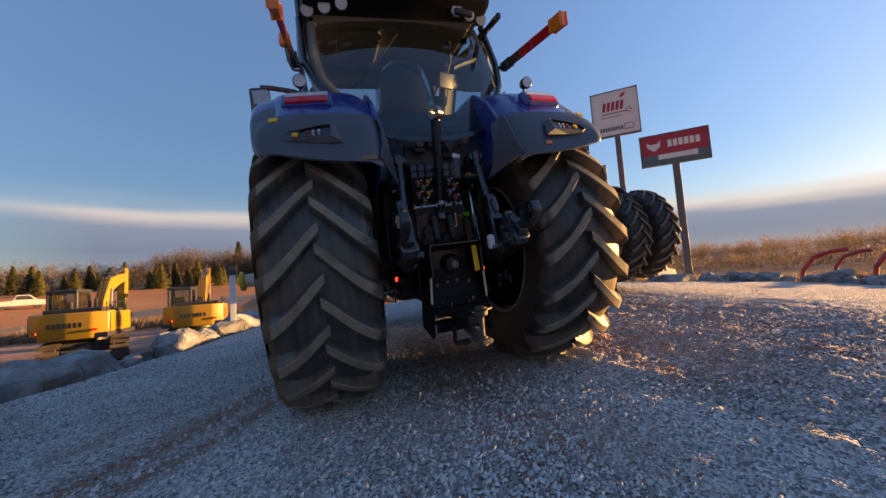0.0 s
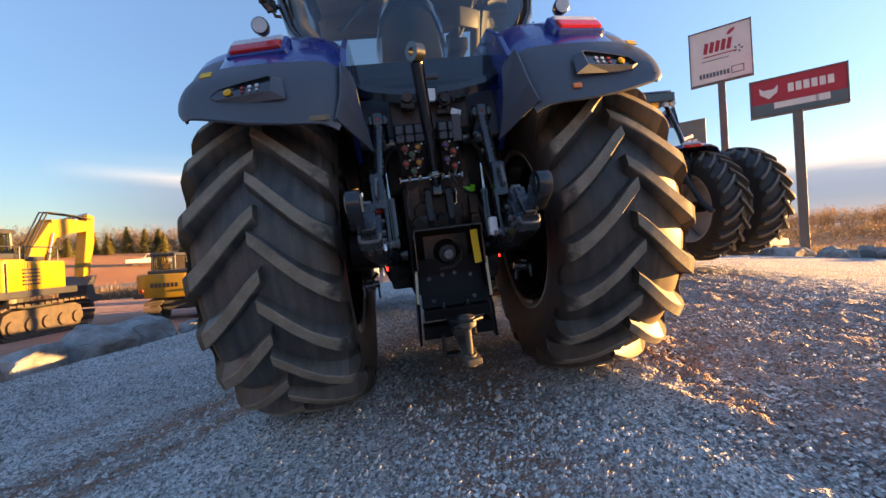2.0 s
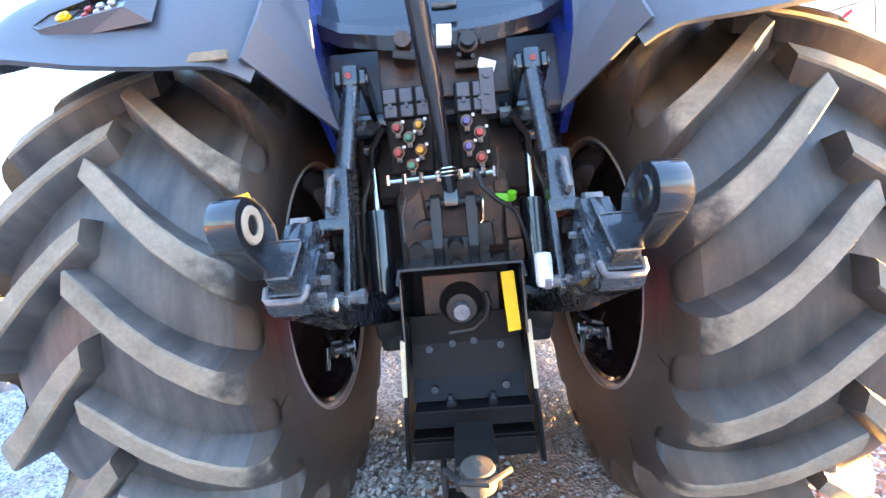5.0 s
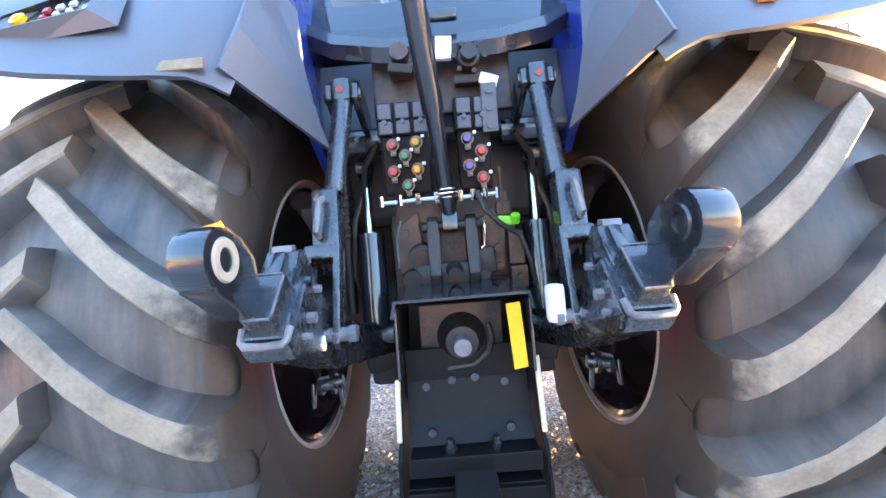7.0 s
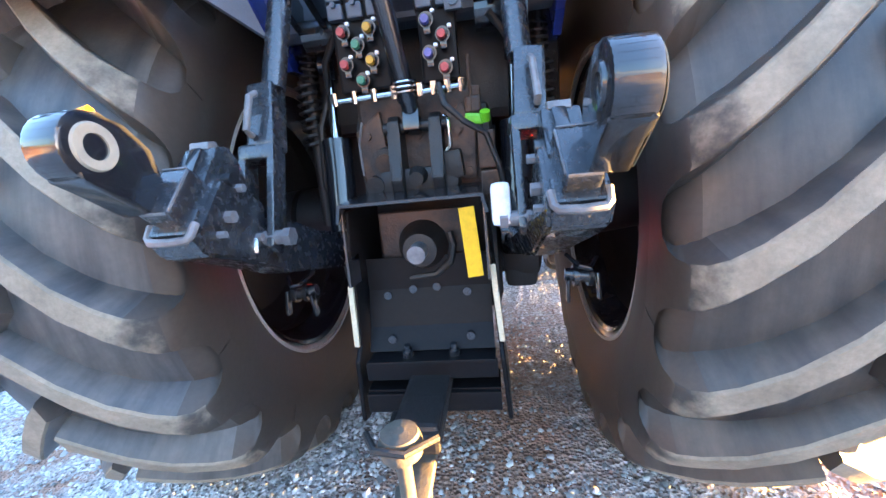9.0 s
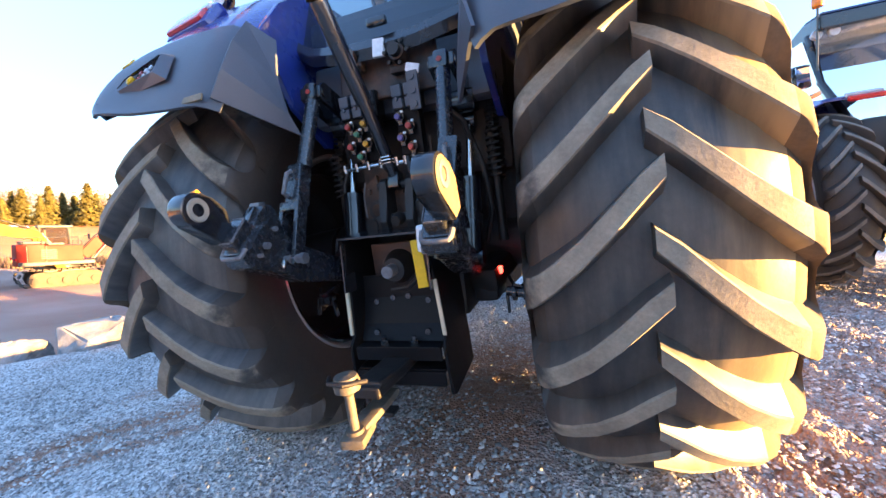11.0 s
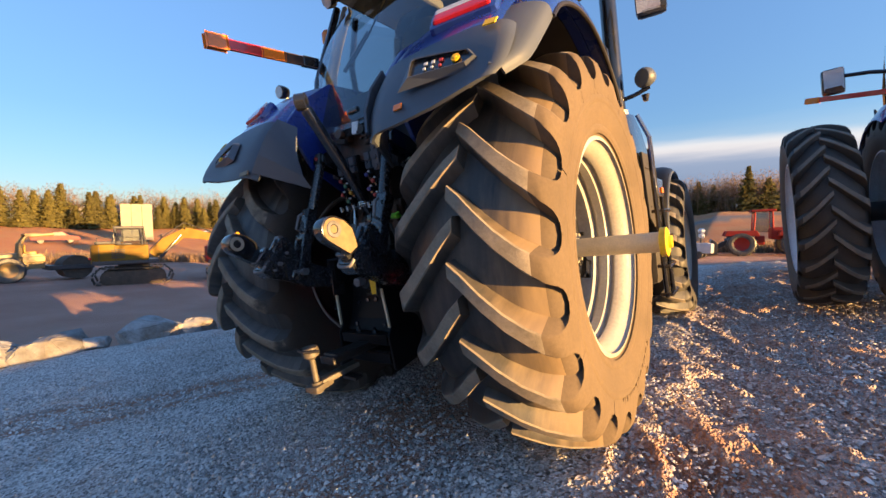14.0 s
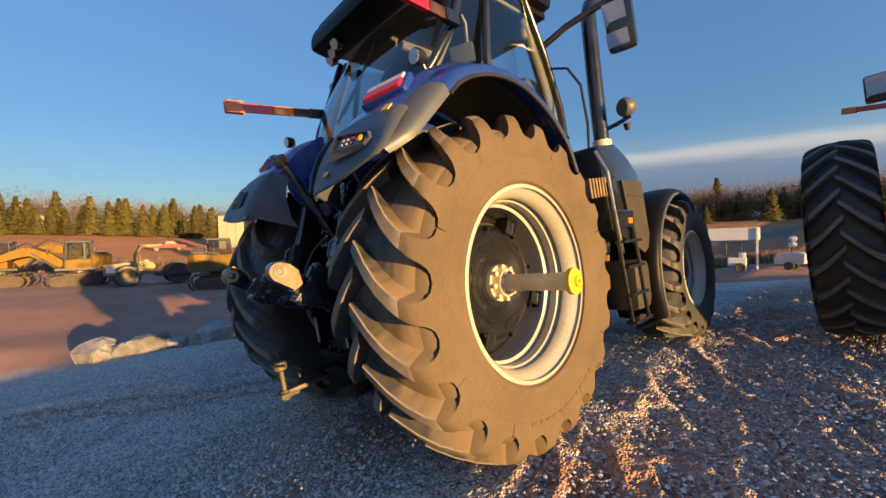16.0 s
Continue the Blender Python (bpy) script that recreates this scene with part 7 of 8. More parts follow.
    box(bm, P(0.15 - cab_back, 1.19, 2.1), (0.06 * k, 0.05 * k, 1.2 * k), None)
    cabp = part("cab", bm, dark, top, "dark framed operator cab")
    bm = B()
    box(bm, P(0.45 - cab_back, 0.74, 1.38), (1.27 * k, 1.0 * k, 0.50 * k), None, 0.04 * k)
    part("cab_panel", bm, paint, cabp, "painted lower cab panel")
    bm = B()
    box(bm, P(0.42 - cab_back, 0.74, 2.16), (1.10 * k, 0.90 * k, 1.22 * k), None, 0.03 * k)
    g = part("cab_glass", bm, GLASS, cabp, "tinted cab glass")
    g.visible_shadow = False
    bm = B()
    box(bm, P(0.30 - cab_back, 0.74, 1.72), (0.5 * k, 0.5 * k, 0.3 * k), None, 0.05 * k)
    box(bm, P(0.08 - cab_back, 0.74, 2.05), (0.14 * k, 0.48 * k, 0.62 * k), rot(0, -8, 0), 0.05 * k)
    part("cab_seat", bm, SEAT, cabp, "dark seat")
    # boom, stick and bucket
    a, b = radians(fold[0]), radians(fold[1])
    foot = Vector((0.75, -0.05, 1.35))
    knee = foot + Vector((math.cos(a), 0, math.sin(a))) * 1.9
    end = knee + Vector((math.cos(a - 0.95), 0, math.sin(a - 0.95))) * 1.6
    tip = end + Vector((math.cos(b), 0, math.sin(b))) * 1.75

    def limb(name, p, q, w, h0, h1, mat, label, parent):
        bm = B()
        d = q - p
        up = Vector((-d.z, 0, d.x)).normalized()
        prof = [p + up * h0 * 0.5, p + d * 0.45 + up * h1 * 0.62, q + up * h1 * 0.35, q - up * h1 * 0.35, p + d * 0.45 - up * h1 * 0.40, p - up * h0 * 0.5]
        prism(bm, [(v.x * k, v.z * k) for v in prof], (-0.05 - w / 2) * k, (-0.05 + w / 2) * k, "y", bev=0.02 * k)
        return part(name, bm, mat, parent, label)
    boom = limb("boom", foot, knee, 0.34, 0.40, 0.60, paint, "lower boom", top)
    limb("boom_end", knee - (knee - foot) * 0.06, end, 0.32, 0.58, 0.44, paint, "upper boom", boom)
    stick = limb("stick", end + (end - tip) * 0.22, tip, 0.28, 0.34, 0.40, paint, "dipper stick", top)

    def ram(p, q, parent):
        bm = B()
        p, q = p * k, q * k
        cyl(bm, p, p.lerp(q, 0.6), 0.065 * k, n=10)
        cyl(bm, p.lerp(q, 0.6), q, 0.038 * k, n=10, mat=1)
        part("ram", bm, [dark, CHROME], parent, "hydraulic ram")
    for s in (-1, 1):
        ram(foot + Vector((0.35, s * 0.24, -0.15)), foot.lerp(knee, 0.85) + Vector((0, s * 0.22, 0)), boom)
    ram(foot.lerp(knee, 0.8) + Vector((0, 0, 0.30)), end + (end - tip) * 0.20 + Vector((0, 0, 0.08)), boom)
    for j, y in enumerate((-0.16, -0.05, 0.06)):
        bm = B()
        up = Vector((-(knee - foot).z, 0, (knee - foot).x)).normalized()
        up2 = Vector((-(end - knee).z, 0, (end - knee).x)).normalized()
        tube(bm, [(p + Vector((0, y, 0))) * k for p in (foot + up * 0.26, foot.lerp(knee, 0.5) + up * 0.42, knee + (up + up2) * 0.26, knee.lerp(end, 0.55) + up2 * 0.34, end + up2 * 0.24)], 0.022 * k, 6)
        part("hydraulic_hose", bm, CLEAN_RUBBER, boom, "black hose along the boom", True)
    ram(end + (end - tip) * 0.02 + Vector((0.22, 0, 0.1)), tip + (end - tip) * 0.12 + Vector((0.28, 0, 0.05)), stick)
    bm = B()
    q = tip
    prism(bm, [((q.x + x) * k, (q.z + z) * k) for x, z in ((0.08, 0.06), (-0.10, 0.05), (-0.42, -0.25), (-0.45, -0.60), (-0.20, -0.82), (0.18, -0.80), (0.30, -0.62), (-0.05, -0.58), (-0.12, -0.3))], -0.45 * k, 0.35 * k, "y", bev=0.015 * k)
    part("bucket", bm, EXC_GREY, stick, "worn dark bucket")
    # writing on the counterweight shows as plain bars
    if bars:
        bm = B()
        for j in range(7):
            box(bm, P(-1.635, -0.45 + 0.15 * j, 1.50), (0.012 * k, 0.105 * k, 0.17 * k), None)
        part("lettering", bm, dark, top, "row of dark bars in place of lettering")
        bm = B()
        for s in (-1, 1):
            for j in range(7):
                c = knee.lerp(end, 0.25 + 0.07 * j)
                box(bm, P(c.x, -0.05 + s * 0.148, c.z + 0.02), (0.07 * k, 0.012 * k, 0.14 * k), rot(0, -math.degrees(a - 0.95), 0))
        part("boom_lettering", bm, dark, boom, "row of dark bars along the boom")
    return t


excavator(spot(-9.5, 14.9, 112), "yellow tracked excavator with grey cab and arched boom", EXC_YELLOW, EXC_GREY, 0.96, (66, -96), -20, 1)
excavator(spot(-6.6, 17.9, 105), "yellow tracked excavator with its boom raised high", EXC_YELLOW, EXC_GREY, 0.96, (68, -96), -8, 1)
excavator(spot(-13.7, 11.6, 92), "large yellow excavator with arched boom standing on red dirt", EXC_YELLOW, EXC_GREY, 1.28, (58, -100), 2, 1)
excavator(spot(-20.6, 3.9, 74), "yellow and black compact excavator on tracks", COMPACT_YELLOW, EXC_GREY, 0.92, (38, -62), 0, cab_back=0.55)
excavator(spot(-19.9, 8.2, 70), "red and dark blue compact excavator on tracks", EXC_RED, EXC_GREY, 0.88, (40, -80), 0, cab_back=0.55)
excavator(spot(-28.6, -1.4, 262), "yellow compact excavator with its boom lowered", COMPACT_YELLOW, EXC_GREY, 0.90, (30, -55), 0, cab_back=0.55)
excavator(spot(-30.5, -4.6, 80), "small yellow excavator at the end of the row", COMPACT_YELLOW, EXC_GREY, 0.90, (35, -70), 0, cab_back=0.55)


def wheel(parent, x, y, r, w, mat, hubmat, name="wheel", label="dusty wheel"):
    """A plain machine wheel turning about the y axis."""
    bm = B()
    m = Matrix.Translation((x, y, r)) @ Matrix.Rotation(radians(90), 4, "Z")
    lathe(bm, [(d * w, q * r) for d, q in ((-0.42, 0.55), (-0.5, 0.7), (-0.5, 0.9), (-0.38, 1.0), (0.38, 1.0), (0.5, 0.9), (0.5, 0.7), (0.42, 0.55))], 32, m)
    for j in range(18):
        a = 6.2831853 * j / 18
        for s in (-1, 1):
            c = Vector((x + r * math.cos(a), y + s * 0.24 * w, r + r * math.sin(a)))
            box(bm, c, (0.06 * r, 0.46 * w, 0.10 * r), rot(0, -math.degrees(a), s * 25))
    o = part(name, bm, mat, parent, label, False)
    bm = B()
    lathe(bm, [(d * w, q * r) for d, q in ((-0.40, 0.56), (-0.30, 0.50), (-0.15, 0.20), (-0.12, 0.02))], 28, m)
    lathe(bm, [(d * w, q * r) for d, q in ((0.40, 0.56), (0.30, 0.50), (0.15, 0.20), (0.12, 0.02))], 28, m)
    part("rim", bm, hubmat, o, "painted rim", True)
    return o


def soil_roller(m):
    t = thing("soil_compactor", m, "cream soil compactor with a smooth steel drum", "roller")
    for s in (-1, 1):
        wheel(t, -1.3, s * 0.75, 0.75, 0.55, RUBBER, CREAM)
    bm = B()
    lathe(bm, [(-1.0, 0.68), (-1.0, 0.75), (1.0, 0.75), (1.0, 0.68)], 40, Matrix.Translation((1.7, 0, 0.75)) @ Matrix.Rotation(radians(90), 4, "Z"))
    lathe(bm, [(-0.96, 0.70), (-0.93, 0.3), (-0.93, 0.01)], 40, Matrix.Translation((1.7, 0, 0.75)) @ Matrix.Rotation(radians(90), 4, "Z"))
    part("drum", bm, TRACK, t, "smooth steel drum", True)
    bm = B()
    for s in (-1, 1):
        box(bm, (1.5, s * 1.08, 0.78), (2.0, 0.10, 0.28), None, 0.03)
    box(bm, (0.5, 0, 0.78), (0.25, 2.2, 0.30), None, 0.03)
    part("drum_frame", bm, EXC_GREY, t, "dark drum frame")
    bm = B()
    prism(bm, [(-2.5, 0.75), (-2.55, 1.55), (-0.9, 1.75), (0.25, 1.65), (0.3, 0.8), (-0.5, 0.75)], -0.55, 0.55, "y", bev=0.06)
    prism(bm, [(-2.5, 0.85), (-2.5, 1.5), (-1.9, 1.5), (-1.9, 0.85)], -1.0, 1.0, "y", bev=0.05)
    box(bm, (-0.2, 0, 1.35), (1.0, 1.6, 0.35), None, 0.05)
    part("body", bm, CREAM, t, "cream engine body")
    bm = B()
    box(bm, (-2.2, -1.01, 1.2), (0.5, 0.02, 0.35), None)
    part("side_panel", bm, WHITE, t, "pale side panel")
    bm = B()
    tube(bm, [(-0.75, -0.6, 1.5), (-0.7, -0.6, 2.3), (-0.45, -0.6, 2.75), (0.75, -0.6, 2.85)], 0.09, 8)
    tube(bm, [(-0.75, 0.6, 1.5), (-0.7, 0.6, 2.3), (-0.45, 0.6, 2.75), (0.75, 0.6, 2.85)], 0.09, 8)
    box(bm, (0.05, 0, 2.86), (1.2, 1.3, 0.07), None, 0.02)
    part("roll_bar", bm, CREAM, t, "cream roll bar and canopy")
    bm = B()
    box(bm, (-0.25, 0, 1.72), (0.5, 0.5, 0.2), None, 0.05)
    box(bm, (-0.5, 0, 2.0), (0.12, 0.5, 0.5), None, 0.05)
    part("seat", bm, EXC_YELLOW, t, "yellow dusty seat")
    return t


soil_roller(spot(-26.0, 1.5, 90) @ Matrix.Scale(0.8, 4))


def wheel_loader(m, label):
    t = thing("wheel_loader", m, label, "loader")
    for x in (-1.4, 1.4):
        for s in (-1, 1):
            wheel(t, x, s * 1.0, 0.78, 0.58, RUBBER, EXC_RED)
    bm = B()
    box(bm, (-1.3, 0, 1.45), (2.2, 1.4, 0.8), None, 0.12)
    box(bm, (0.9, 0, 1.0), (1.6, 0.9, 0.6), None, 0.08)
    for s in (-1, 1):
        for x in (-1.4, 1.4):
            prism(bm, [(x - 0.95, 1.3), (x - 0.8, 1.65), (x + 0.8, 1.65), (x + 0.95, 1.3)], s * 1.0 - 0.28, s * 1.0 + 0.28, "y", bev=0.03)
    part("body", bm, EXC_RED, t, "orange-red body and mudguards")
    bm = B()
    for x in (-0.3, 0.7):
        for y in (-0.6, 0.6):
            tube(bm, [(x, y, 1.4), (x * 0.9, y, 2.9)], 0.05)
    box(bm, (0.2, 0, 2.95), (1.3, 1.4, 0.14), None, 0.05)
    cab = part("cab", bm, EXC_RED, t, "cab frame")
    bm = B()
    box(bm, (0.2, 0, 2.2), (0.95, 1.15, 1.35), None, 0.03)
    g = part("cab_glass", bm, GLASS, cab, "tinted cab glass")
    g.visible_shadow = False
    bm = B()
    for s in (-1, 1):
        prism(bm, [(0.9, 1.35), (1.1, 1.6), (2.5, 0.85), (2.9, 0.5), (2.75, 0.35), (2.2, 0.75)], s * 0.45 - 0.08, s * 0.45 + 0.08, "y", bev=0.02)
    part("lift_arms", bm, EXC_GREY, t, "dark lift arms")
    bm = B()
    prism(bm, [(2.7, 0.1), (2.75, 0.9), (3.0, 1.1), (3.1, 0.95), (2.95, 0.3), (3.7, 0.12), (3.7, 0.05)], -1.3, 1.3, "y", bev=0.02)
    part("bucket", bm, EXC_GREY, t, "dark loader bucket")
    return t


wheel_loader(spot(3.2, 31.6, 185), "orange-red wheel loader standing in the yard")


def light_tower(m):
    t = thing("light_tower", m, "white towable light tower with round lamp heads", "light tower")
    for s in (-1, 1):
        wheel(t, 0.0, s * 0.62, 0.32, 0.2, RUBBER, WHITE)
    bm = B()
    prism(bm, [(-0.9, 0.45), (-0.95, 1.25), (-0.6, 1.35), (0.7, 1.35), (0.95, 0.9), (0.95, 0.45)], -0.55, 0.55, "y", bev=0.05)
    part("housing", bm, CAR_WHITE, t, "white generator housing")
    bm = B()
    box(bm, (1.4, 0, 0.45), (1.2, 0.08, 0.08), None, 0.02)
    box(bm, (-0.05, 0, 1.75), (0.12, 0.12, 0.9), None, 0.02)
    box(bm, (-0.05, 0, 2.2), (0.08, 1.0, 0.06), None, 0.01)
    part("mast", bm, EXC_GREY, t, "folded mast and drawbar")
    for y, z in ((-0.4, 2.4), (0.4, 2.4), (-0.3, 1.95), (0.35, 2.0)):
        bm = B()
        lathe(bm, [(0.14, 0.05), (0.08, 0.17), (0.0, 0.23), (-0.03, 0.22)], 20, Matrix.Translation((-0.1, y, z)) @ Matrix.Rotation(radians(60), 4, "Z"))
        part("lamp_head", bm, WHITE, t, "white round lamp head", True)
    bm = B()
    for j in range(4):
        box(bm, (-0.3 + 0.12 * j, -0.56, 1.0), (0.09, 0.01, 0.22), rot(0, 18 * (-1) ** j, 0))
    part("emblem", bm, EXC_RED, t, "red zigzag emblem bars")
    return t


light_tower(spot(-0.2, 27.6, 172) @ Matrix.Scale(0.72, 4))


def generator(m):
    t = thing("towed_generator", m, "small pale towed engine set on wheels", "generator")
    for s in (-1, 1):
        wheel(t, 0.25, s * 0.5, 0.28, 0.18, RUBBER, WHITE)
    bm = B()
    box(bm, (0.1, 0, 0.62), (0.9, 0.8, 0.5), None, 0.05)
    box(bm, (0.35, 0, 1.0), (0.35, 0.5, 0.3), None, 0.05)
    part("engine", bm, WHITE, t, "pale engine block")
    bm = B()
    for x, y in ((-0.4, -0.35), (-0.4, 0.35), (0.3, -0.35), (0.3, 0.35)):
        tube(bm, [(x, y, 0.4), (x, y, 1.75)], 0.03)
    box(bm, (-0.05, 0, 1.78), (0.8, 0.8, 0.06), None, 0.01)
    tube(bm, [(-0.4, -0.35, 0.9), (0.3, -0.35, 1.7)], 0.025)
    part("frame", bm, EXC_GREY, t, "dark tubular frame")
    return t


generator(spot(-2.6, 26.4, 10))


# ---- signs ----
def pole_sign(m, label, width, height_, face, foot, draw):
    """A flat board on one square pole; the pole's foot is at the origin and the board faces -y."""
    t = thing("pole_sign", m, label, "sign", "roadside signs")
    bm = B()
    box(bm, (0, 0, foot / 2 - 0.3), (0.30, 0.30, foot + 0.6), None, 0.02)
    part("pole", bm, POLE, t, "square steel pole")
    bm = B()
    box(bm, (0, 0, foot + height_ / 2), (width, 0.26, height_), None, 0.02)
    b = part("board", bm, face, t, "sign board")
    bm = B()
    for s in (-1, 1):
        box(bm, (s * width / 2, -0.02, foot + height_ / 2), (0.05, 0.30, height_ + 0.06), None, 0.01)
        box(bm, (0, -0.02, foot + height_ / 2 + s * height_ / 2), (width + 0.06, 0.30, 0.05), None, 0.01)
    part("sign_frame", bm, POLE, b, "thin dark sign frame")
    draw(b, foot, width, height_)
    return t


def bars(b, name, mat, x0, x1, z, h, n, label, gap=0.25, skew=0.0):
    bm = B()
    w = (x1 - x0) / n
    for j in range(n):
        box(bm, (x0 + w * (j + 0.5), -0.137, z), (w * (1 - gap), 0.012, h), rot(0, skew, 0))
        part(name, bm, mat, b, label)
        bm = B()
    bm.free()


def red_board(b, z, w, h):
    bm = B()
    box(bm, (0, -0.134, z + 0.17 * h), (w - 0.06, 0.008, 0.32 * h), None)
    part("lower_band", bm, SIGN_GREY, b, "dark grey lower band")
    bars(b, "title_bar", SIGN_WHITE, -0.30, 1.12, z + 0.66 * h, 0.34, 6, "white bar in place of a title letter")
    bm = B()
    prism(bm, [(-1.18, z + 0.78 * h), (-1.05, z + 0.70 * h), (-0.72, z + 0.70 * h), (-0.58, z + 0.80 * h), (-0.60, z + 0.60 * h), (-0.76, z + 0.52 * h), (-0.88, z + 0.45 * h), (-1.0, z + 0.52 * h), (-1.16, z + 0.60 * h)], -0.145, -0.131, "y")
    part("emblem", bm, SIGN_WHITE, b, "white emblem shape")
    bm = B()
    box(bm, (-0.05, -0.142, z + 0.24 * h), (1.35, 0.008, 0.24), None)
    pl = part("name_plate", bm, SIGN_WHITE, b, "white name plate")
    bars(b, "name_bar", SIGN_GREY, -0.66, 0.38, z + 0.24 * h, 0.12, 9, "small dark bar on the plate")
    bm = B()
    box(bm, (0.76, -0.142, z + 0.24 * h), (0.40, 0.008, 0.26), None)
    part("badge", bm, SIGN_WHITE, b, "pale badge frame")


def white_board(b, z, w, h):
    bars(b, "title_bar", SIGN_RED, -0.66, 0.50, z + 0.66 * h, 0.52, 5, "red slanting bar in place of a title letter", 0.3, 10)
    bm = B()
    box(bm, (-0.02, -0.137, z + 0.50 * h), (1.30, 0.01, 0.05), None)
    part("underline", bm, SIGN_RED, b, "red underline")
    bm = B()
    prism(bm, [(0.28, z + 0.83 * h), (0.40, z + 0.90 * h), (0.62, z + 0.93 * h), (0.60, z + 0.88 * h), (0.42, z + 0.82 * h)], -0.145, -0.131, "y")
    part("swoosh", bm, SIGN_RED, b, "red swoosh")
    bars(b, "small_bar", SIGN_GREY, -0.75, 0.35, z + 0.42 * h, 0.05, 14, "tiny grey bar")
    bars(b, "name_bar", SIGN_GREY, -0.88, 0.36, z + 0.15 * h, 0.22, 9, "dark bar in place of a name letter")
    bm = B()
    box(bm, (0.66, -0.137, z + 0.16 * h), (0.50, 0.01, 0.34), None)
    bd = part("badge", bm, SIGN_GREY, b, "dark badge outline")
    bm = B()
    box(bm, (0.66, -0.144, z + 0.16 * h), (0.42, 0.008, 0.26), None)
    part("badge_face", bm, SIGN_WHITE, bd, "pale badge face")
    bm = B()
    for j in range(5):
        a = 6.2831853 * j / 5
        box(bm, (0.72 + 0.13 * math.cos(a), -0.137, z + 0.52 * h + 0.13 * math.sin(a)), (0.10, 0.01, 0.07), rot(0, -math.degrees(a), 0))
    part("star_mark", bm, SIGN_GREY, b, "ring of small dark marks")


SIGN_YAW = -42.0
pole_sign(pose(15.9, 11.5, -0.07, 0, 0, SIGN_YAW), "red roadside sign with a dark lower band on a steel pole", 2.95, 1.50, SIGN_RED, 5.80, red_board)
pole_sign(pose(15.49, 14.73, -0.10, 0, 0, SIGN_YAW), "off-white roadside sign with red slanting title on a pole", 2.45, 2.58, SIGN_WHITE, 8.40, white_board)


def blue_board(b, z, w, h):
    bars(b, "title_bar", SIGN_WHITE, -0.5, 0.7, z + 0.35 * h, 0.4, 4, "pale bar in place of a title letter")


pole_sign(pose(17.9, 20.5, -0.2, 0, 0, SIGN_YAW), "blue-grey roadside sign behind the parked tractor", 2.2, 2.1, SIGN_GREY, 6.2, blue_board)


def yard_sign(m):
    t = thing("yard_sign", m, "long white board on thin posts at the yard edge", "sign")
    for x in (-1.9, 1.0):
        bm = B()
        box(bm, (x, 0, 1.2), (0.12, 0.12, 3.0), None, 0.01)
        part("post", bm, WHITE, t, "white post")
    bm = B()
    box(bm, (-0.45, 0.05, 2.35), (3.2, 0.10, 0.75), None, 0.02)
    part("board", bm, WHITE, t, "blank white board")


yard_sign(spot(-2.7, 27.4, 10, -0.1))


# ---- pale stones along the edges of the pad ----
def boulder(rng, size):
    """A blocky quarried stone: the hull of points near a rounded box, with broken corners."""
    bm = B()
    pts = []
    for _ in range(26):
        v = np.array([rng.normal(), rng.normal(), rng.normal()])
        v = v / np.max(np.abs(v)) * (0.55 + 0.45 * (np.max(np.abs(v)) / np.linalg.norm(v))) * (0.82 + 0.22 * rng.random())
        pts.append(bm.verts.new((v[0] * size[0], v[1] * size[1], v[2] * size[2])))
    bmesh.ops.convex_hull(bm, input=pts)
    for v in [v for v in bm.verts if not v.link_faces]:
        bm.verts.remove(v)
    bmesh.ops.bevel(bm, geom=bm.edges[:], offset=0.018, segments=1, affect="EDGES")
    bmesh.ops.triangulate(bm, faces=bm.faces[:])
    bmesh.ops.subdivide_edges(bm, edges=[e for e in bm.edges if e.calc_length() > 0.16], cuts=2, use_grid_fill=True)
    for v in bm.verts:
        v.co += Vector((rng.normal(), rng.normal(), rng.normal())) * 0.009
    return bm


def place_boulders():
    rng = np.random.default_rng(11)
    kinds = []
    for k in range(9):
        kinds.append(boulder(rng, (0.46 + 0.18 * rng.random(), 0.36 + 0.12 * rng.random(), 0.30 + 0.10 * rng.random())))
    meshes = []
    for bm in kinds:
        me = bpy.data.meshes.new("boulder")
        bm.to_mesh(me)
        bm.free()
        me.materials.append(BOULDER)
        meshes.append(me)

    def put(x, y, s, z, yaw):
        ob = new("boulder", meshes[int(rng.integers(9))])
        ob.matrix_world = Matrix.Translation((x, y, z)) @ Euler((rng.normal() * 0.14, rng.normal() * 0.14, yaw)).to_matrix().to_4x4() @ Matrix.Diagonal((s, s, s, 1))
        tagged(ob, "angular pale grey boulder at the edge of the gravel", "boulder", "boulders round the pad")
    for (x0, y0), (x1, y1) in zip(EDGE[2:-1], EDGE[3:]):
        d = math.hypot(x1 - x0, y1 - y0)
        n = max(1, int(d / 0.58))
        nx, ny = -(y1 - y0) / d, (x1 - x0) / d
        for j in range(n):
            f = (j + 0.25 + rng.random() * 0.5) / n
            s = 0.68 + 0.36 * rng.random() if (j + int(y0)) % 4 else 0.36 + 0.2 * rng.random()
            o = 0.12 + 0.22 * rng.random()
            x, y = x0 + (x1 - x0) * f + nx * o, y0 + (y1 - y0) * f + ny * o
            rest = ground_z(x0 + (x1 - x0) * f, y0 + (y1 - y0) * f)
            put(x, y, s * (0.6 if y > 6.5 else 1.15), rest + (-0.12 if y > 6.5 else 0.10 * s - 0.02 if y > 2.0 else 0.04 * s), math.atan2(y1 - y0, x1 - x0) + 0.5 * rng.normal())
    for j in range(40):
        f = j / 39
        x, y = 12.4 + 2.2 * f + 0.5 * rng.normal(), 10.0 - 9.0 * f + 0.3 * rng.normal()
        put(x, y, 0.45 + 0.5 * rng.random(), ground_z(x, y) + 0.04, rng.random() * 6.28)


place_boulders()


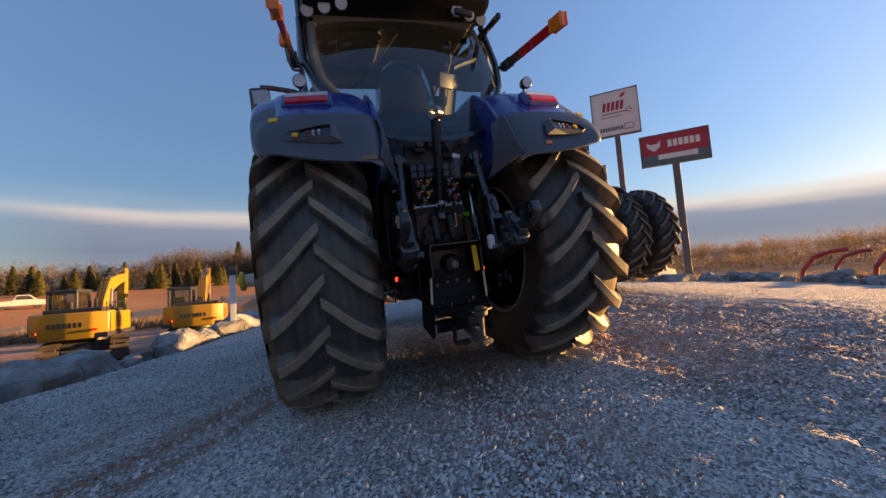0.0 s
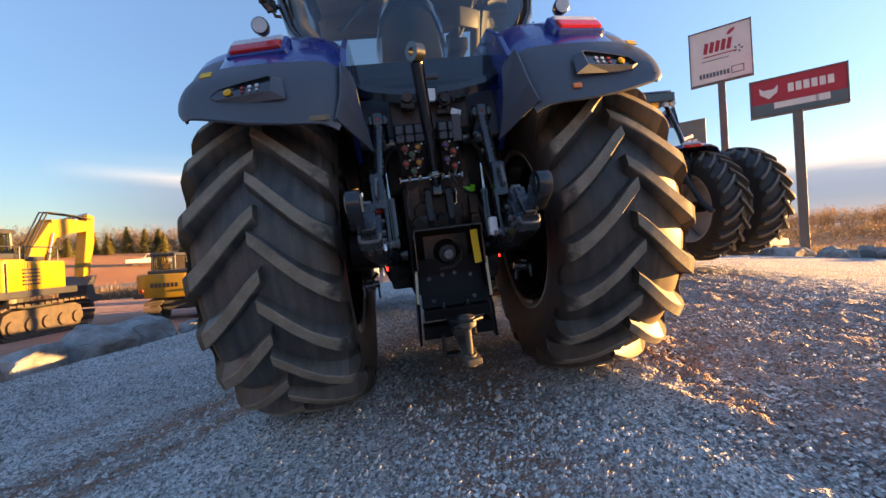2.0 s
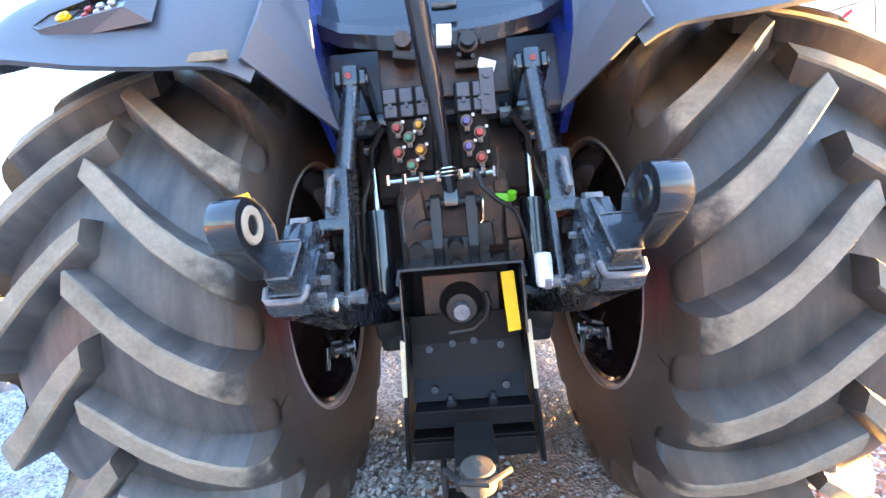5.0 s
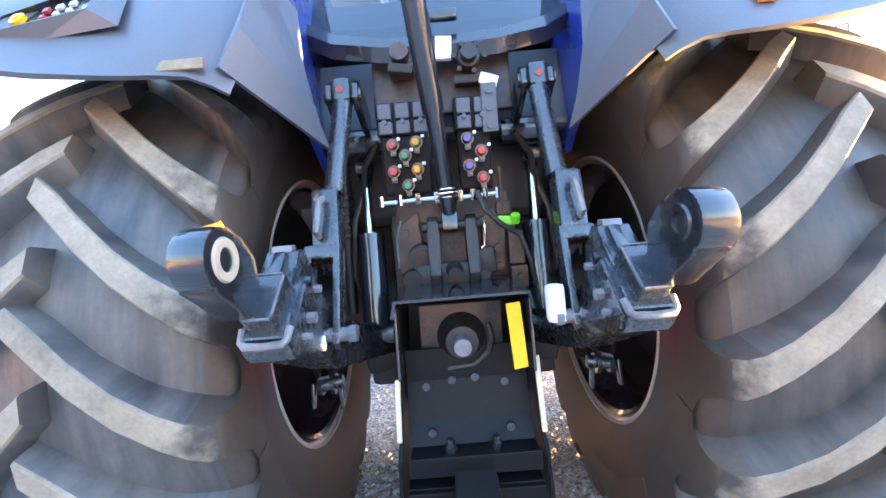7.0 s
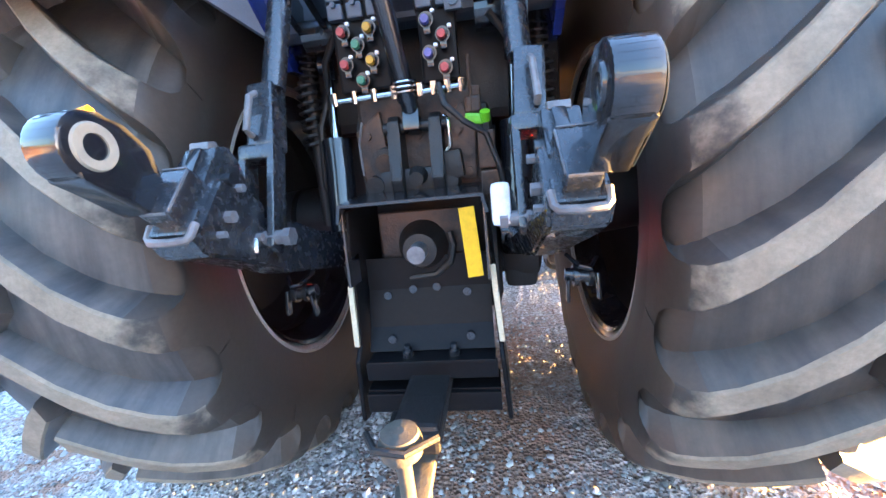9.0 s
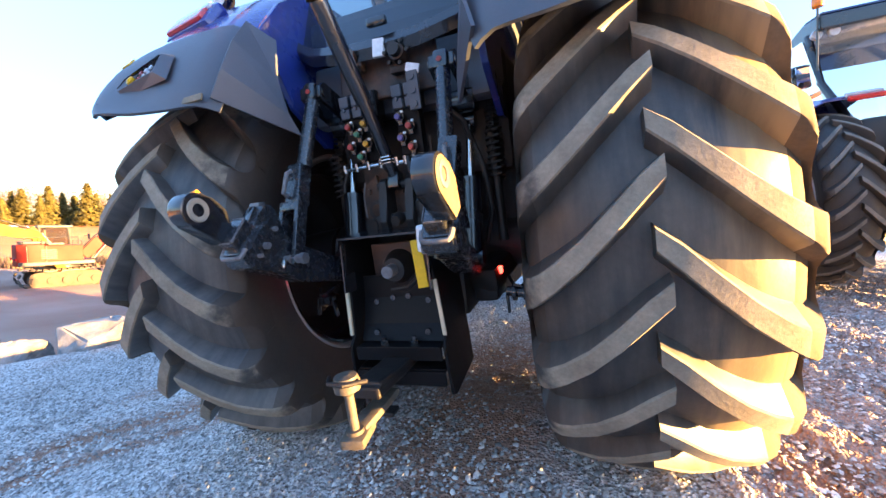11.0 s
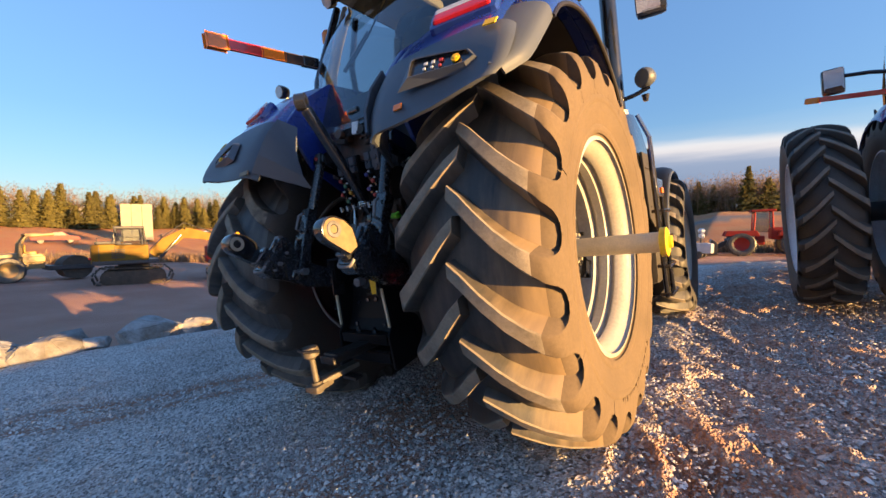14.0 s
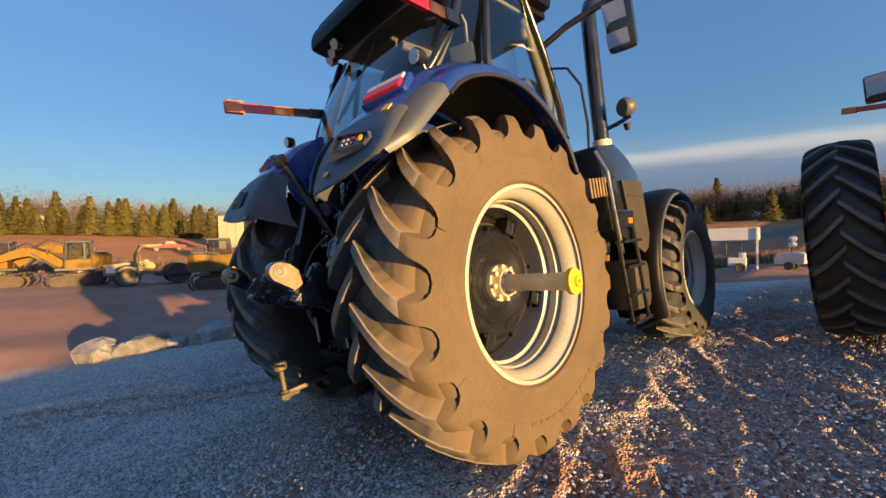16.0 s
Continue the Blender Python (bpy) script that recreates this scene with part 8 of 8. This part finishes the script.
def farm_implement(m):
    t = thing("hay_implement", m, "red folded farm implement with curved arms", "implement")
    bm = B()
    box(bm, (0, 0, 0.55), (5.5, 0.18, 0.18), None, 0.03)
    box(bm, (0, 0.6, 0.55), (5.0, 0.14, 0.14), None, 0.03)
    for j in range(7):
        box(bm, (-2.6 + 0.85 * j, 0.3, 0.5), (0.12, 0.9, 0.12), None, 0.02)
    part("beam", bm, FARM_RED, t, "red main beams")
    for x in (-1.9, 0.2, 2.2):
        bm = B()
        tube(bm, [(x, 0, 0.5), (x + 0.1, 0, 1.2), (x + 0.45, 0, 1.7), (x + 1.0, 0, 1.9), (x + 1.5, 0, 1.95)], 0.09)
        part("curved_arm", bm, FARM_RED, t, "curved red arm")
    for x in (-2.3, -0.8, 0.8, 2.3):
        wheel(t, x, 0.9, 0.34, 0.22, RUBBER, FARM_RED)
    return t


farm_implement(spot(19.2, 6.6, -60))
farm_implement(spot(26.5, 9.5, -50))


def pickup(m, label, paint):
    t = thing("pickup_truck", m, label, "pickup truck", "vehicles beyond the yard")
    for x in (-1.7, 1.6):
        for s in (-1, 1):
            wheel(t, x, s * 0.82, 0.38, 0.24, RUBBER, AXLE)
    bm = B()
    prism(bm, [(-2.8, 0.5), (-2.8, 1.05), (-0.75, 1.1), (-0.6, 1.1), (-0.35, 1.78), (0.85, 1.80), (1.45, 1.15), (2.6, 1.05), (2.75, 0.85), (2.75, 0.45)], -0.95, 0.95, "y", bev=0.06)
    part("body", bm, paint, t, "painted pickup body")
    part("bed", box(B(), (-1.75, 0, 1.06), (1.8, 1.6, 0.06)), EXC_GREY, t, "dark load bed")
    bm = B()
    prism(bm, [(-0.45, 1.2), (-0.28, 1.68), (0.78, 1.70), (1.25, 1.2)], -0.97, 0.97, "y")
    part("windows", bm, EXC_GREY, t, "dark side windows")
    return t


pickup(spot(30.5, 29.0, 10), "white pickup truck on the far road", CAR_WHITE)
pickup(spot(-37.8, 61.1, 30), "white pickup truck passing behind the field", CAR_WHITE)
pickup(spot(-66.0, 9.0, 82) @ Matrix.Scale(0.8, 4), "dark red pickup truck beyond the yard", CAR_RED)


def post(m):
    t = thing("marker_post", m, "pale square post with a small box on top", "post")
    bm = B()
    box(bm, (0, 0, 0.55), (0.11, 0.11, 1.4), None, 0.01)
    part("shaft", bm, WHITE, t, "pale post shaft")
    bm = B()
    box(bm, (0, 0, 1.33), (0.16, 0.16, 0.20), None, 0.02)
    part("box", bm, EXC_GREY, t, "grey box")


post(spot(-2.75, 5.5, 10))


def silo(m):
    t = thing("storage_tank", m, "tall pale panelled tank beside the field", "tank")
    for k in range(3):
        bm = B()
        box(bm, (-1.25 + 1.25 * k, 0, 2.7), (1.23, 2.6, 5.4), None, 0.05)
        part("panel", bm, CONCRETE, t, "pale upright panel")


silo(spot(-70.6, 18.7, 74))


def house(m):
    t = thing("house", m, "white gabled house among the trees", "house")
    bm = B()
    prism(bm, [(-4, 0), (-4, 3), (0, 5.6), (4, 3), (4, 0)], -5, 5, "y")
    part("wall", bm, WHITE, t, "white walls")
    bm = B()
    for s in (-1, 1):
        box(bm, (s * 2.1, 0, 4.45), (5.2, 10.6, 0.18), rot(0, s * 33, 0))
    part("roof", bm, SIGN_GREY, t, "grey pitched roof")
    for x in (-2, 2):
        bm = B()
        box(bm, (x, -5.02, 1.7), (1.1, 0.08, 1.2), None)
        part("window", bm, EXC_GREY, t, "dark window")


house(spot(-117, 27, 20))
house(spot(-120, -6, 70))


# ---- trees ----
def conifer(kind):
    rng = np.random.default_rng(60 + kind)
    H = 8.0
    tr = thing("spruce", Matrix.Identity(4), "tall ragged spruce lit by low sun at the field edge", "tree", "spruces along the field")
    bm = B()
    cyl(bm, (0, 0, -0.4), (0, 0, H * 0.95), 0.16, 0.02, 8)
    part("trunk", bm, BARK, tr, "thin brown trunk")
    verts, faces = [], []
    for level in range(22):
        z = 0.7 + (H - 0.9) * level / 21
        reach = (0.12 + 3.1 * (1 - z / H) ** 0.85) * (0.8 + 0.4 * rng.random())
        n = int(9 + 19 * (1 - level / 22))
        for _ in range(n):
            a = rng.random() * 6.2832
            L = reach * (0.55 + 0.55 * rng.random())
            dz = -0.18 * L - 0.1 * rng.random()
            for j in range(6):
                f = 0.2 + 0.8 * j / 5
                c = np.array([math.cos(a) * L * f, math.sin(a) * L * f, z + dz * f])
                s = (0.44 - 0.22 * f) * (0.7 + 0.7 * rng.random())
                d1 = np.array([math.cos(a + 1.3), math.sin(a + 1.3), 0.3 * rng.normal()]) * s
                d2 = np.array([math.cos(a) * 0.5, math.sin(a) * 0.5, -0.5 + 0.3 * rng.normal()]) * s
                i = len(verts)
                verts += [tuple(c + d1), tuple(c - d1), tuple(c + d2 * 1.3)]
                faces.append((i, i + 1, i + 2))
    me = bpy.data.meshes.new("crown")
    me.from_pydata(verts, [], faces)
    me.materials.append(NEEDLES)
    cr = new("crown", me)
    cr.parent = tr
    return tr


def plant_trees():
    rng = np.random.default_rng(21)
    kinds = [conifer(k) for k in range(4)]
    spots = []
    for phi in np.arange(46, 112, 0.85):
        spots.append((phi + rng.normal() * 0.35, 103 + rng.normal() * 3.0, 0.62 + 0.42 * rng.random()))
    for phi in np.arange(12, 46, 1.0):
        spots.append((phi + rng.normal() * 0.5, 100 + rng.normal() * 4, 0.46 + 0.22 * rng.random()))
    for phi in (-13, -10.5, -8, -5, -3.5, -2, 0, 1.2, 3, 4.2, 5.3, 6.0, 8.5, 11, 13.5, 16):
        spots.append((phi + 0.4 * rng.normal(), 112 + rng.normal() * 4, 0.62 + 0.55 * rng.random()))
    used = 0
    for phi, r, s in spots:
        a = radians(phi)
        x, y = -r * math.sin(a), r * math.cos(a)
        m = Matrix.Translation((x, y, ground_z(x, y))) @ Matrix.Rotation(rng.random() * 6.28, 4, "Z") @ Matrix.Diagonal((s, s, s * (0.9 + 0.25 * rng.random()), 1))
        if used < 4:
            kinds[used].matrix_world = m
        else:
            copy_thing(kinds[used % 4], m)
        used += 1


plant_trees()


def bare_wood():
    """Leafless broadleaf wood behind the fields: trunks and clouds of fine twigs, all in one."""
    rng = np.random.default_rng(5)
    tri = []

    def blades(p, q, w):
        d = q - p
        s = np.stack([-d[:, 1], d[:, 0], np.zeros(len(d))], -1) + rng.normal(size=d.shape) * 0.15
        s = s / (np.linalg.norm(s, axis=1, keepdims=True) + 1e-6) * w
        tri.append(np.stack([p - s, p + s, q], 1))

    def puffs(c, rad, high, count, size):
        c, rad, high = (np.repeat(v, count, 0) for v in (c, rad, high))
        v = rng.normal(size=c.shape)
        v = v / (np.linalg.norm(v, axis=1, keepdims=True) + 1e-6) * rng.random((len(c), 1)) ** 0.4
        p = c + v * np.stack([rad, rad, high], -1)
        d = np.stack([v[:, 0] * 0.6 + rng.normal(size=len(c)) * 0.5, v[:, 1] * 0.6 + rng.normal(size=len(c)) * 0.5, 0.15 + 0.7 * rng.random(len(c))], -1) * size
        blades(p, p + d, size * 0.15)

    def scatter(n, near, far, near_right, far_right):
        phi = rng.uniform(-92, 128, n)
        r = np.where(phi > -8, rng.uniform(near, far, n), rng.uniform(near_right, far_right, n))
        x, y = -r * np.sin(np.radians(phi)), r * np.cos(np.radians(phi))
        return phi, np.stack([x, y, height(x, y)], -1)
    phi, foot = scatter(3000, 108, 150, 118, 190)
    thick = np.radians(rng.uniform(-16, 20, 650))
    rr = rng.uniform(112, 140, 650)
    more = np.stack([-rr * np.sin(thick), rr * np.cos(thick)], -1)
    phi, foot = np.concatenate([phi, np.degrees(thick)]), np.concatenate([foot, np.column_stack([more, height(more[:, 0], more[:, 1])])])
    H = rng.uniform(7.0, 11.5, len(phi)) * np.where(phi > 46, 0.92, np.where(phi > 20, 0.62, np.where(phi > -14, 0.90, 0.60)))
    up = np.stack([rng.normal(size=len(H)) * 0.03, rng.normal(size=len(H)) * 0.03, np.ones(len(H))], -1) * H[:, None]
    blades(foot - (0, 0, 0.3), foot + up, 0.09)
    puffs(foot + up * 0.55, H * 0.25, H * 0.40, 165, 0.46)
    # brush in front of the wood, and a wide brushy slope on the right
    phi, foot = scatter(3400, 108, 135, 52, 170)
    hh = rng.uniform(0.6, 1.5, len(phi))
    puffs(foot + np.stack([0 * hh, 0 * hh, hh * 0.6], -1), hh * 1.3, hh * 0.8, 40, 0.5)
    # dry grass along the edge of the yard
    n = 30000
    a = np.radians(rng.uniform(-75, 115, n))
    r = 36 + 3.0 * np.abs(rng.normal(size=n)) + 1.5 * np.sin(a * 9)
    x, y = -6 - r * np.sin(a), r * np.cos(a)
    foot = np.stack([x, y, height(x, y) - 0.03], -1)
    blades(foot, foot + np.stack([rng.normal(size=n) * 0.2, rng.normal(size=n) * 0.2, rng.uniform(0.35, 0.95, n)], -1), 0.05)
    tri = np.concatenate(tri)
    verts, faces = tri.reshape(-1, 3), np.arange(len(tri) * 3).reshape(-1, 3)
    me = bpy.data.meshes.new("bare_wood")
    me.vertices.add(len(verts))
    me.vertices.foreach_set("co", verts.ravel())
    me.loops.add(faces.size)
    me.loops.foreach_set("vertex_index", faces.ravel())
    me.polygons.add(len(faces))
    me.polygons.foreach_set("loop_start", np.arange(0, faces.size, 3))
    me.update()
    me.materials.append(TWIGS)
    tagged(new("bare_wood", me), "leafless russet wood behind the fields", "woodland", kind="stuff")


bare_wood()


# ---- loose stones on the pad, and dry grass below it ----
def gravel():
    rng = np.random.default_rng(8)
    N = 300000
    ring = [(math.cos(1.2566 * k), math.sin(1.2566 * k), -0.35) for k in range(5)]
    base = np.array(ring + [(0.15, 0.1, 1.0)])
    tri = np.array([(k, (k + 1) % 5, 5) for k in range(5)])
    x = rng.uniform(-5.0, 4.6, N)
    y = -3.6 + 7.6 * rng.random(N) ** 1.35
    keep = (outside(x, y) < -0.1) & (rng.random(N) > np.clip(0.8 * worn_ground(x, y)[1] + 0.62 * worn_ground(x, y)[2] + 0.75 * np.exp(-((x - 0.1) / 0.6) ** 2) * smooth(-1.3, -0.4, y), 0, 1))
    x, y = x[keep], y[keep]
    n = len(x)
    s = 0.0055 + 0.0135 * rng.random(n) ** 2.4
    z = height(x, y) + 0.1 * s
    ang = rng.random(n) * 6.2832
    sh = rng.uniform(0.6, 1.3, (n, 6, 3)) * base[None]
    sh[:, 5, :2] += rng.uniform(-0.5, 0.5, (n, 2))
    sh[..., 2] *= np.where(x > 0.9, 0.45, 0.75)[:, None]
    c, q = np.cos(ang)[:, None], np.sin(ang)[:, None]
    vx = (sh[..., 0] * c - sh[..., 1] * q + 0.3 * sh[..., 2]) * s[:, None] + x[:, None]
    vy = (sh[..., 0] * q + sh[..., 1] * c) * s[:, None] + y[:, None]
    vz = (sh[..., 2] + 0.25 * sh[..., 0]) * s[:, None] + z[:, None]
    co = np.stack([vx, vy, vz], -1).reshape(-1, 3)
    fc = (tri[None] + (np.arange(n) * 6)[:, None, None]).reshape(-1, 3)
    me = bpy.data.meshes.new("gravel")
    me.vertices.add(len(co))
    me.vertices.foreach_set("co", co.ravel())
    me.loops.add(fc.size)
    me.loops.foreach_set("vertex_index", fc.ravel())
    me.polygons.add(len(fc))
    me.polygons.foreach_set("loop_start", np.arange(0, fc.size, 3))
    me.update()
    me.materials.append(material("crushed grey stone", (0.55, 0.525, 0.505), 0.92, second=(0.38, 0.34, 0.31), scale=1.2, fine=90, bump=0.1, per_island=0.6))
    tagged(new("gravel", me), "loose crushed grey gravel on the slope", "gravel", kind="stuff")


gravel()
